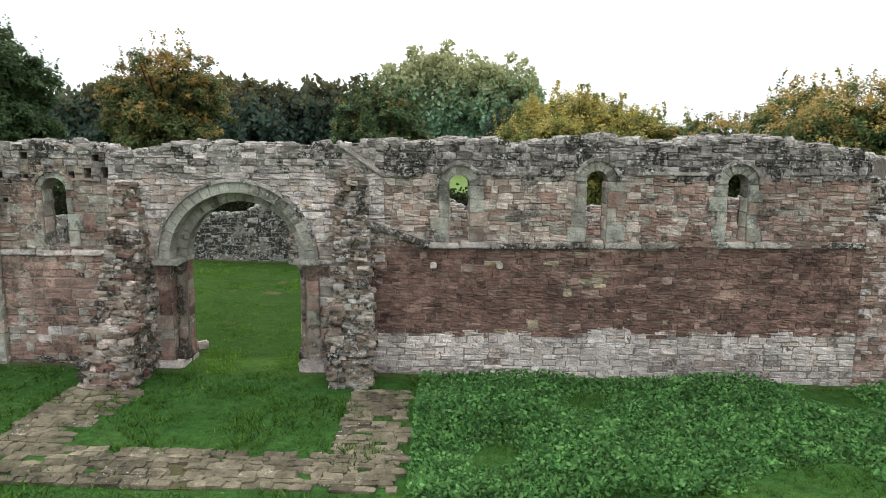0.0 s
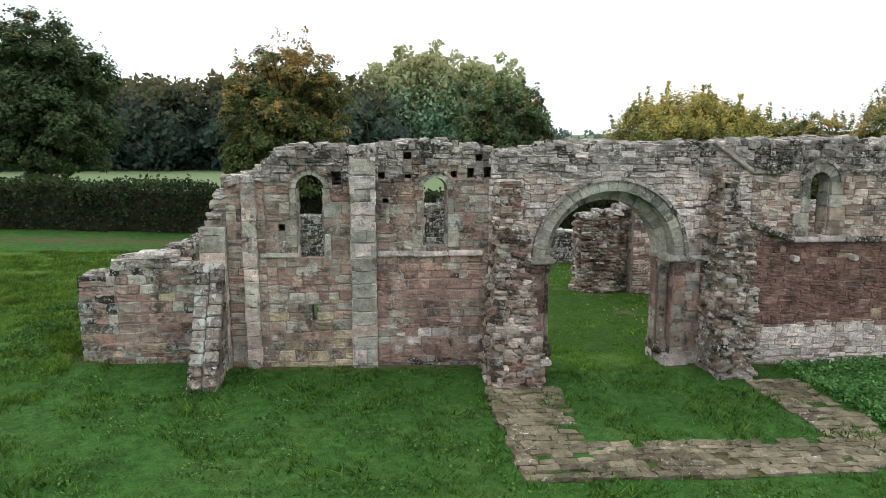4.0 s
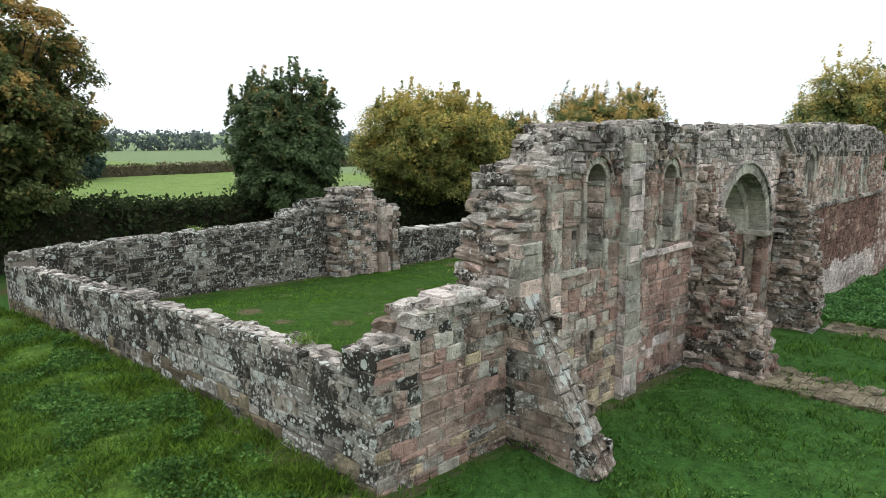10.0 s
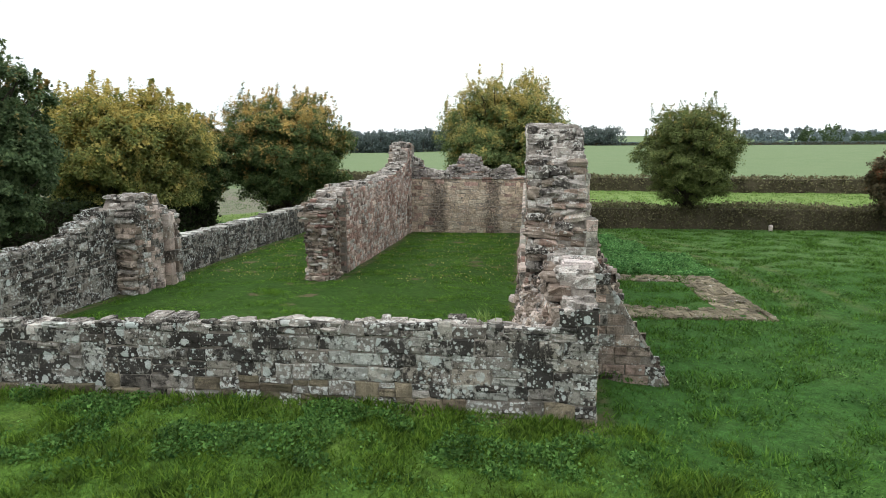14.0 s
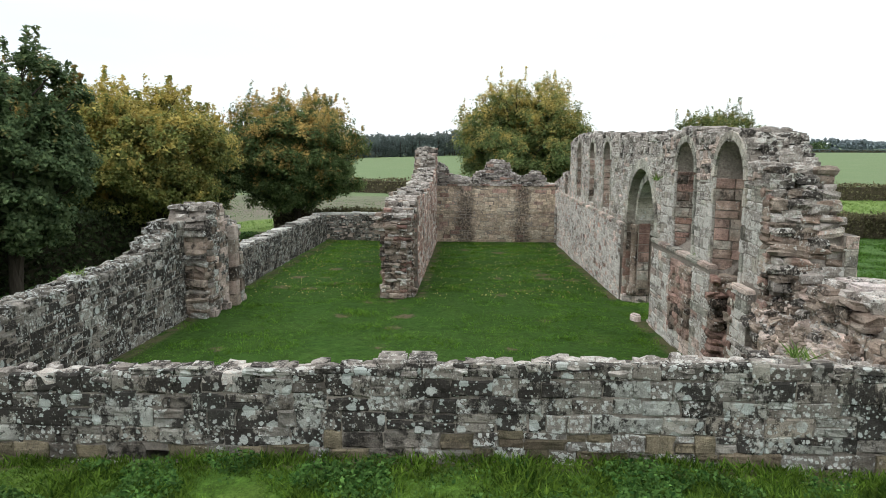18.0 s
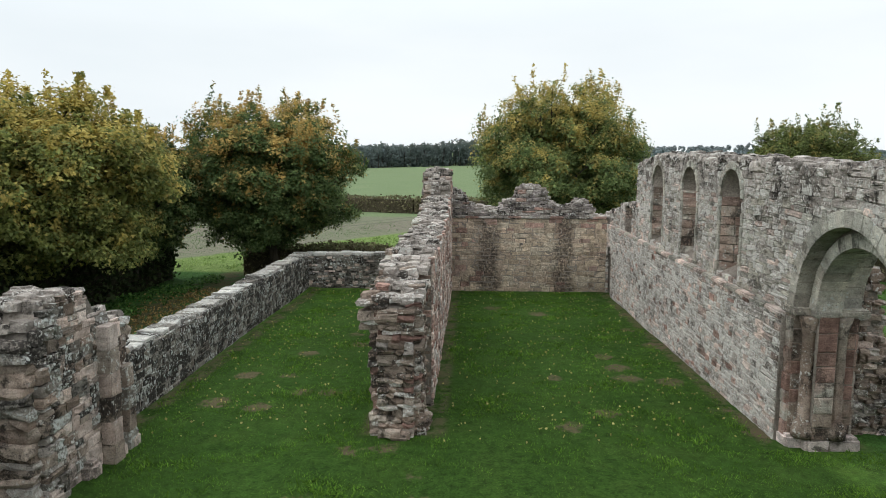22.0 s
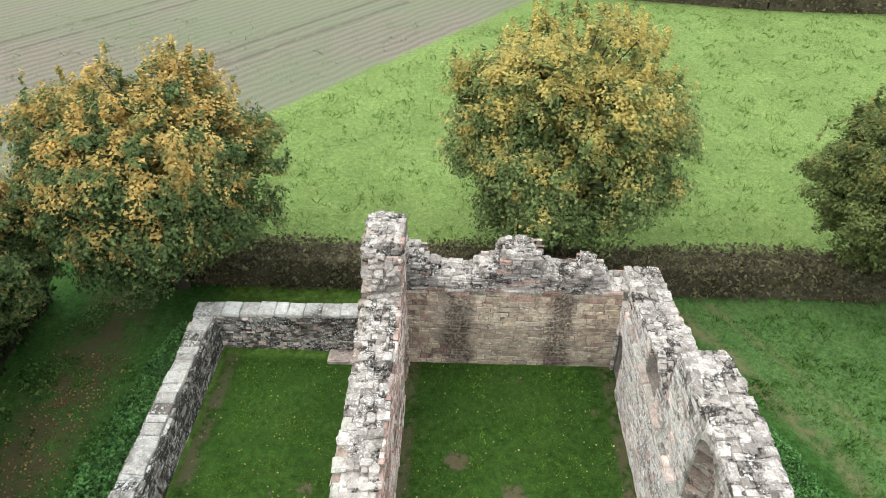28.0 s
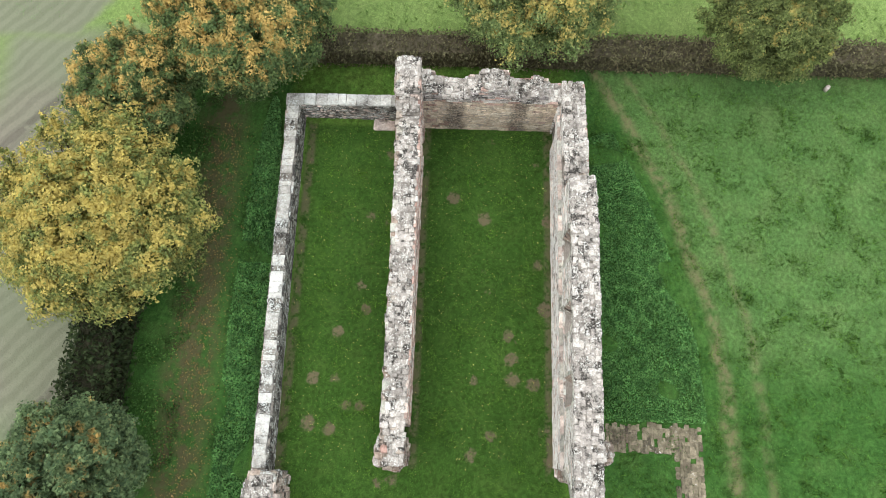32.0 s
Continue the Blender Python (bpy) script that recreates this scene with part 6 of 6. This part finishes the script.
lay(SM, (12.52, 22.4, 0), (0, 1, 0), (-1, 0, 0), 0, 0.12, lambda u: -0.4, lambda u: 4.3, pick((RUBBLE, 2), (CROWN, 2)), kind="rock", height=(0.11, 0.19), length=(0.2, 0.42), proud=0.05, wild=0.1)
head(SM, (12.5, 22.42), (13.95, 22.42), lambda u: 4.33, CROWN, 0.12, 40, (0.12, 0.26))
SM.finish()

# ---- east wall of the nave ----
E = wall("wall_east", "ruined nave end wall of pink and buff ashlar with dark water stains")
e2_top = profile([(14.9, 2.75), (15.5, 2.6), (15.95, 2.65), (16.3, 3.15), (16.6, 3.25), (16.85, 3.05), (17.6, 3.1), (17.85, 3.25), (17.95, 3.65), (18.4, 3.82), (18.85, 3.72), (19.0, 3.4), (19.45, 3.2), (19.6, 2.95), (20.6, 2.95), (21.0, 3.2), (21.3, 3.55), (21.6, 3.75)], 0.06, 2)
wall_core("wall_core", (0, 1, 0), (13.0, 0, 0), (-1, 0, 0), 0.9, 14.5, 21.7, lambda u: -1.0, lambda u: e2_top(u) - 0.06, [], E)
ST = Stones(E, 17)


def stained(u, z, r):
    warm = 17.5 < u < 19.6 or u < 16.8
    return r.choices((EAST, EAST_BUFF, RED), (3 if warm else 6, 4 if warm else 0.6, (0.3 if z < 2.1 else 3) + (1.5 if u > 20.6 else 0)))[0]


lay(ST, (13.0, 0, 0), (0, 1, 0), (-1, 0, 0), 15.5, 21.58, lambda u: -0.45, lambda u: min(2.55, e2_top(u)), stained, height=(0.15, 0.24), length=(0.2, 0.5), proud=0.01, joint=0.001, wild=0.02, kind="rough")
lay(ST, (13.0, 0, 0), (0, 1, 0), (-1, 0, 0), 15.5, 21.58, lambda u: 2.62, e2_top, pick((CROWN, 4), (BLACKENED, 3), (RED, 0.6)), height=(0.09, 0.18), length=(0.16, 0.42), proud=0.04, wild=0.05, kind="rough")
lay(ST, (13.9, 0, 0), (0, 1, 0), (1, 0, 0), 14.5, 21.58, lambda u: -0.45, e2_top, pick((PINK, 3), (RED, 2)), height=(0.16, 0.25), length=(0.25, 0.5))
for i in range(11):
    b = part("string_course_stone", box_mesh(0.28, 0.53, 0.09, 0.02, 0.02, i), CROWN if i % 3 else RED, E)
    b.location = (13.06, 15.8 + i * 0.55, 2.55)
head(ST, (13.45, 14.5), (13.45, 21.7), lambda u: e2_top(u + 14.5), CROWN, 0.42, 44, (0.1, 0.25))
ST.finish()

# ---- footings of the lost transept ----
def footing():
    ob = tagged(new("transept_footing"), "low worn footing of flat stones sunk in the lawn", "footing", kind="structure")
    st = Stones(ob, 51, name="footing_stone")
    r = st.r
    for x0, x1, y0, y1 in ((-7.15, -6.0, 9.25, 12.95), (-6.0, -0.75, 9.25, 10.25), (-1.75, -0.75, 10.25, 13.25)):
        y = y0
        while y < y1:
            d = r.uniform(0.11, 0.24)
            x = x0 + r.uniform(-0.05, 0.05)
            while x < x1:
                w = r.uniform(0.14, 0.36)
                if r.random() < 0.93:
                    st.add("rock", (x + w / 2, y + d / 2, gz(x, y) + r.uniform(-0.035, -0.012)), ((1, 0, 0), (0, 1, 0)), (w * 1.08, d * 1.08, 0.13), FLAG, r.uniform(-0.05, 0.05), r.uniform(-0.08, 0.08))
                x += w
            y += d
    st.finish()
    earth = mortar_material("earth_and_moss", (0.08, 0.085, 0.035), (0.16, 0.125, 0.075))
    for x0, x1, y0, y1 in ((-7.15, -6.0, 9.25, 12.95), (-6.0, -0.75, 9.25, 10.25), (-1.75, -0.75, 10.25, 13.25)):
        bed = bmesh.new()
        vs = [bed.verts.new((x, y, gz(x, y) + dz)) for dz in (-0.2, -0.005) for x, y in ((x0, y0), (x1, y0), (x1, y1), (x0, y1))]
        bed.faces.new(vs[4:])
        for i in range(4):
            bed.faces.new((vs[i], vs[(i + 1) % 4], vs[4 + (i + 1) % 4], vs[4 + i]))
        part("footing_bed", bed, earth, ob, "earthy bed between the stones")


footing()

# ---- trees ----
tree("broad tree turning orange beside the low wall", 16.3, 29.6, 8.1, 8.5, LEAF_ORANGE, 101, 140000, 0.105, 0.1, 0.05, boughs=200)
tree("broad tree turning yellow behind the nave end", 18.6, 16.7, 9.1, 8.5, LEAF_YELLOW, 102, 135000, 0.1, 0.1, 0.06, boughs=200)
tree("round olive tree in the hedge", 16.9, 6.2, 7.4, 6.2, LEAF_OLIVE, 103, 80000, 0.09, 0.14, 0.08, boughs=140)
tree("pale golden tree beyond the boundary wall", 6.7, 34.2, 7.7, 8.9, LEAF_GOLD, 104, 125000, 0.11, 0.08, 0.08, boughs=190)
tree("small tree with reddish top by the hedge", 12.4, 34.0, 6.9, 5.6, LEAF_ORANGE, 106, 66000, 0.1, 0.08, 0.06)
tree("dark tree with upright shoots tipped with orange", -2.9, 33.4, 7.5, 5.1, LEAF_TIPPED, 107, 80000, 0.11, 0.1, 0.14, boughs=150)
tree("tall dark tree with an orange top in the hedge line", -13.2, 34.4, 9.2, 6.6, LEAF_BRONZE, 108, 80000, 0.12, 0.08, 0.04, boughs=150)
tree("large dark green tree across the pasture", -28.7, 45.0, 11.8, 9.2, LEAF_GREEN, 109, 60000, 0.2, 0.06, 0.02, boughs=150)
tree("small dark red tree in the hedge", 15.0, -4.5, 4.6, 4.6, LEAF_RUST, 110, 34000, 0.11, 0.12, 0.04)


# ---- hedges ----
def hedge(label, pts, height, width, mat, seed, per=420, size=0.13, core=TWIG):
    g = np.random.default_rng(seed)
    out = []
    bm = bmesh.new()
    for (xa, ya), (xb, yb) in zip(pts, pts[1:]):
        ln = math.hypot(xb - xa, yb - ya)
        n = int(ln * per)
        t = g.random(n)
        side = g.random(n)
        s = np.where(side < 0.3, -0.5 + g.normal(0, 0.06, n), np.where(side < 0.6, 0.5 + g.normal(0, 0.06, n), g.uniform(-0.5, 0.5, n)))
        h = np.where(side < 0.6, g.random(n) ** 0.85, 0.94 + g.normal(0, 0.07, n))
        nx, ny = -(yb - ya) / ln, (xb - xa) / ln
        xx, yy = xa + (xb - xa) * t, ya + (yb - ya) * t
        wob = np.array([noise.noise(Vector((a * 0.5, b * 0.5, seed))) for a, b in zip(xx, yy)])
        hh = h * height * (1 + 0.18 * wob) + g.normal(0, 0.04, n)
        xx, yy = xx + nx * s * width, yy + ny * s * width
        gg = np.array([gz(a, b) for a, b in zip(xx, yy)])
        out.append(np.stack((xx, yy, gg + np.maximum(0.03, hh)), 1))
        k = max(2, int(ln / 3))
        prev = None
        for i in range(k + 1):
            cx, cy = xa + (xb - xa) * i / k, ya + (yb - ya) * i / k
            z = gz(cx, cy)
            ring = [bm.verts.new((cx + nx * o * width, cy + ny * o * width, z + q)) for o, q in ((-0.42, -0.1), (-0.38, height * 0.84), (0.38, height * 0.84), (0.42, -0.1))]
            if prev:
                for j in range(3):
                    bm.faces.new((prev[j], prev[j + 1], ring[j + 1], ring[j]))
            prev = ring
    pos = np.concatenate(out)
    ob = thing("hedge", label, "hedge")
    part("twiggy_core", bm, core, ob, "dense twigs inside the hedge")
    part("foliage", leaf_mesh("foliage", pos, size * g.uniform(0.6, 1.4, len(pos)), seed), mat, ob, "trimmed brownish green foliage", "stuff")


hedge("trimmed brown-green hedge along the lawn", [(17.0, -40), (17.0, 31.0)], 1.35, 1.3, LEAF_HEDGE, 201, 620, 0.14)
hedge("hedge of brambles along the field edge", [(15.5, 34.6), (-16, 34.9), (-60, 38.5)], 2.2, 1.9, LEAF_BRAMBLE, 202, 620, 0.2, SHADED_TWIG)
hedge("far hedge between two fields", [(43.0, -60), (46.5, 0), (52, 26), (66, 60), (80, 130)], 1.5, 1.6, LEAF_HEDGE, 203, 140, 0.26)
hedge("far hedge across the southern fields", [(-60, 112), (20, 108), (110, 118)], 1.6, 2.0, LEAF_HEDGE, 204, 60, 0.4)


hedge("low hedge along the crest of the far field", [(296, -200), (298, -2)], 1.3, 2.2, LEAF_HAZY, 205, 40, 0.6)


# ---- far trees ----
def far_wood(name, label, crowns, mat, seed, per=260, size=0.9, kind="stuff"):
    """Crowns (x, y, height, width) of a distant wood, one leafy mass."""
    g = np.random.default_rng(seed)
    out, bm = [], bmesh.new()
    for i, (x, y, h, w) in enumerate(crowns):
        z = gz(x, y)
        m = max(36, per // 40)
        d = g.normal(size=(m, 3))
        d /= np.linalg.norm(d, axis=1)[:, None]
        f = 0.5 + 0.4 * g.random(m) ** 0.5
        lump = np.array([1 + 0.24 * noise.noise(Vector(v * 1.8) + Vector((i * 3.1, seed, 0))) for v in d])
        p = d * (f * lump)[:, None] * np.array((w / 2, w / 2, h * 0.5)) + np.array((x, y, z + h * 0.42))
        ball = g.normal(size=(per, 3))
        ball *= (g.random(per) ** 0.4 / np.linalg.norm(ball, axis=1))[:, None] * min(0.17 * w, 1.4)
        p = p[g.integers(0, m, per)] + ball
        p[:, 2] = np.maximum(p[:, 2], z + 0.2)
        out.append(p)
        limbs(bm, (x, y, z - 0.3), (x, y, z + h * 0.6), h * 0.02, h * 0.008, 3, 0.3, seed + i, 5)
    pos = np.concatenate(out)
    ob = thing(name, label, "woodland")
    part("trunk_mass", bm, BARK, ob, "thin dark trunks", "stuff")
    part("foliage", leaf_mesh("foliage", pos, size * g.uniform(0.6, 1.4, len(pos)), seed), mat, ob, "massed leaves", "stuff")


q = random.Random(5)
far_wood("poplar_clump", "tall grey-green poplars standing together across the pasture", [(-8.0 + k * 1.35 + q.uniform(-0.6, 0.6), q.uniform(104, 115), q.uniform(18.5, 21.0) - 0.03 * (k - 8) ** 2, q.uniform(5.5, 7.5)) for k in range(17)], LEAF_POPLAR, 301, 3200, 0.7)
far_wood("field_trees", "dark round trees at the foot of the poplars", [(8 + k * 1.6, q.uniform(98, 103), q.uniform(8.0, 10.0), q.uniform(5, 7)) for k in range(5)], LEAF_WOOD, 309, 1900, 0.6)
far_wood("woodland", "dark belt of broadleaved wood behind the pasture", [(q.uniform(-75, -6), q.uniform(92, 108), q.uniform(10, 14), q.uniform(9, 13)) for _ in range(40)], LEAF_WOOD, 302, 1700, 0.86)
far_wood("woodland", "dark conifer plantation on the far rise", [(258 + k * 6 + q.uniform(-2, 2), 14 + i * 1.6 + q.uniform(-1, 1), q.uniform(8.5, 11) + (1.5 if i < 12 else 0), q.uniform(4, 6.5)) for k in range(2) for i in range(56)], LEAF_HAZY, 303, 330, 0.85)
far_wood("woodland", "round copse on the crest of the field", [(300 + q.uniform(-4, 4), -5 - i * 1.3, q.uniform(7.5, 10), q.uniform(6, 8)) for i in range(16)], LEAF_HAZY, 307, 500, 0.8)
far_wood("field_trees", "pair of round hedgerow trees on the skyline", [(300, -105.5, 7, 8), (302, -115.5, 9.5, 11), (301, -128, 6, 9), (306, -140, 5, 9)], LEAF_GREEN, 306, 900, 0.8)
far_wood("woodland", "low wood along the horizon, its leaves tinted blue-green for haze", [(q.uniform(500, 640), yy + q.uniform(-6, 6), q.uniform(10, 16), q.uniform(14, 24)) for yy in range(60, 520, 5)], LEAF_HAZE_BLUE, 304, 300, 2.6)
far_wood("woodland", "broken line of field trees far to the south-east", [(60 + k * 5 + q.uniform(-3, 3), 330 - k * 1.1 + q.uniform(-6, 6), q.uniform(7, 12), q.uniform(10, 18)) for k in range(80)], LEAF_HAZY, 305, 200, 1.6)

far_wood("woodland", "wooded rise on the horizon, its leaves tinted blue-green for haze", [(q.uniform(660, 760), -130 - k * 9 + q.uniform(-5, 5), q.uniform(9, 13) + 3 * math.sin(k * 0.14), q.uniform(22, 34)) for k in range(60)], LEAF_HAZE_BLUE, 308, 420, 3.4)
part("marker_post", lathe([(0.0, 0), (0.11, 0.0), (0.12, 0.3), (0.1, 0.38), (0.03, 0.42)], 14), PALE, None, "small pale rounded marker stone in the lawn").location = (15.7, 2.0, gz(15.7, 2) - 0.05)
bpy.data.objects["marker_post"]["category"] = "marker stone"
loose = part("loose_stone", box_mesh(0.26, 0.18, 0.2, 0.04, 0.04, 2), PALE, None, "pale fallen block lying by the doorway")
loose.location, loose.rotation_euler = (-5.55, 15.72, gz(-5.55, 0) - 0.03), (0.1, 0.05, 0.5)
tagged(loose, category="stone")

# ---- weeds and grass ----
g = np.random.default_rng(77)


def patch_points(n, cx, cy, rx, ry, h=0.25, seed=0, thr=-0.1, freq=0.55):
    p = []
    while len(p) < n:
        a = g.uniform(-1, 1, (n, 2))
        for u, v in a:
            if u * u + v * v < 1 and len(p) < n:
                xx, yy = cx + u * rx, cy + v * ry
                k = noise.noise(Vector((xx * freq, yy * freq, seed)))
                if k > thr:
                    p.append((xx, yy, gz(xx, yy) + g.random() * h * (0.55 + k)))
    return np.array(p)


pos = patch_points(105000, 5.0, 12.4, 8.0, 4.6, 0.36, 1, -0.5)
pos = pos[(pos[:, 1] < 14.2) & (pos[:, 0] > -0.5) & (pos[:, 1] > 9.0 + 0.018 * (pos[:, 0] + 1) ** 2)]
scatter("nettle_patch", pos, g.uniform(0.05, 0.12, len(pos)), LEAF_WEED, "dense bed of dark green nettles below the north wall", 401, "weeds", 0.2)
pos = patch_points(30000, 0.0, 28.9, 14.5, 0.9, 0.36, 4, -0.35)
pos = pos[pos[:, 1] > 27.9 + 0.012 * pos[:, 0]]
scatter("weed_bank", pos, g.uniform(0.07, 0.15, len(pos)), LEAF_WEED, "low green weeds along the boundary wall", 402, "weeds", 0.2)
pos = patch_points(11000, 4.0, 31.2, 12.0, 2.6, 0.3, 15, 0.0, 0.8)
pos = pos[np.abs(pos[:, 1] - 30.7) > 0.7]
scatter("weed_bank", pos, g.uniform(0.06, 0.14, len(pos)), LEAF_DOCK, "green docks and nettles under the trees", 406, "weeds", 0.2)
pos = patch_points(18000, -11.0, 8.0, 11.0, 6.2, 0.13, 7, 0.16, 1.7)
pos = pos[(pos[:, 1] < 14.1) & ~((pos[:, 0] > -7.4) & (pos[:, 0] < -0.5) & (pos[:, 1] > 9.0))]
scatter("weed_tufts", pos, g.uniform(0.03, 0.075, len(pos)), LEAF_DOCK, "scattered broad-leaved weeds in the long grass", 403, "weeds", 0.2)
pos = patch_points(8000, -18.8, 18.0, 3.4, 10.0, 0.13, 9, 0.2, 1.7)
scatter("weed_tufts", pos, g.uniform(0.03, 0.075, len(pos)), LEAF_DOCK, "scattered broad-leaved weeds in the long grass", 404, "weeds", 0.2)
pos = patch_points(15000, -16.3, 20.5, 1.1, 6.8, 0.2, 12, 0.05, 1.3)
pos = pos[(pos[:, 0] < -15.3) | (pos[:, 1] > 27.9)]
scatter("weed_bank", pos, g.uniform(0.03, 0.075, len(pos)), LEAF_DOCK, "nettles and docks along the foot of the west wall", 405, "weeds", 0.2)


def grass(label, n, x0, x1, y0, y1, tall, seed, keep=lambda x, y: True, mat=None, tuft=5):
    """Tufts of narrow blades."""
    gg = np.random.default_rng(seed)
    m = n // tuft
    base = np.stack((gg.uniform(x0, x1, m), gg.uniform(y0, y1, m)), 1)
    ok = np.array([keep(a, b) for a, b in base])
    base = np.repeat(base[ok], tuft, 0) + gg.normal(0, 0.05, (int(ok.sum()) * tuft, 2))
    z = np.array([gz(a, b) for a, b in base])
    tuft_h = np.array([0.75 + 0.9 * max(-0.4, noise.noise(Vector((a * 1.1, b * 1.1, seed)))) for a, b in base])
    size = tall * gg.uniform(0.6, 1.4, len(base)) * tuft_h
    p = np.stack((base[:, 0], base[:, 1], z - 0.01), 1)
    tagged(part("grass", blade_mesh("grass", p, size, seed), mat or LEAF_GRASS, None, label, "stuff"), category="grass")


def thin(x0, x1, y0, y1, m=3.0):
    """Full in the middle of a plot, thinning out to its edges."""
    return lambda x, y: min(x - x0, x1 - x, y - y0, y1 - y) > rnd.random() * m


grass("short mown lawn inside the ruin", 190000, -14.2, 13.0, 15.7, 27.0, 0.06, 411, lambda x, y: not (21.4 < y < 22.6 and x > -2.7))
f1, f2 = thin(-24, 17, -6, 19), thin(-24, -10, 6, 31)
grass("longer meadow grass in front of the ruin", 290000, -24, 17, -6, 14.2, 0.115, 412, lambda x, y: f1(x, y) and not (-7.2 < x < -0.7 and 9.2 < y < 10.3 and rnd.random() < 0.75), LEAF_LUSH)
grass("longer meadow grass beside the ruin", 190000, -23.5, -15.1, 12.5, 28.5, 0.12, 413, f2, LEAF_MEADOW)
grass("trodden grass in the doorway", 5000, -5.4, -3.1, 14.0, 15.9, 0.07, 414)
def in_sown(x, y):
    return (x > 18.5 and y > 31.5 - 0.8 * (x - 29.4) and x < 43)


grass("young crop coming up in drills across the sown field", 60000, 18, 62, 20, 62, 0.13, 416, in_sown, LEAF_SEEDLING, 1)
grass("tussocky bright pasture beyond the hedge", 90000, 18.0, 47, -30, 42, 0.2, 417, lambda x, y: y < 29.0 - 0.8 * (x - 29.4) and noise.noise(Vector((x * 0.5, y * 0.5, 3))) > -0.25, LEAF_PASTURE, 3)
for tx, ty, tz in ((-10.3, 27.35, 2.06), (-8.9, 15.25, 2.3), (-6.0, 15.42, 3.75), (-14.75, 16.0, 2.04)):
    gg = np.random.default_rng(int(-tx * 10))
    feet = np.stack((gg.normal(tx, 0.08, 60), gg.normal(ty, 0.06, 60), np.full(60, tz)), 1)
    tagged(part("grass_tuft", blade_mesh("grass_tuft", feet, gg.uniform(0.1, 0.25, 60), 9, 0.07), LEAF_PASTURE, None, "small tuft of grass growing on the wall", "stuff"), category="grass")
# fallen leaves
k = 1500
p = np.stack((g.uniform(-3, 12.9, k), g.uniform(15.8, 27.0, k)), 1)
p = p[(p[:, 1] < 21.4) | (p[:, 1] > 22.9)]
scatter("fallen_leaves", np.stack((p[:, 0], p[:, 1], [gz(a, b) + 0.035 for a, b in p]), 1), g.uniform(0.03, 0.07, len(p)), leaf_material("fallen_leaf", (0.35, 0.30, 0.10), (0.45, 0.38, 0.16), (0.3, 0.2, 0.06), 0.3), "yellow leaves fallen on the lawn", 421, "leaves", 0.0, 0.8)
k = 3500
p = np.stack((g.uniform(-9, 13, k), g.normal(31, 0.8, k)), 1)
scatter("fallen_leaves", np.stack((p[:, 0], p[:, 1], [gz(a, b) + 0.03 for a, b in p]), 1), g.uniform(0.05, 0.1, k), leaf_material("fallen_brown_leaf", (0.22, 0.15, 0.06), (0.32, 0.22, 0.09), (0.3, 0.2, 0.06), 0.3), "brown leaves fallen along the path", 422, "leaves", 0.0, 0.8)
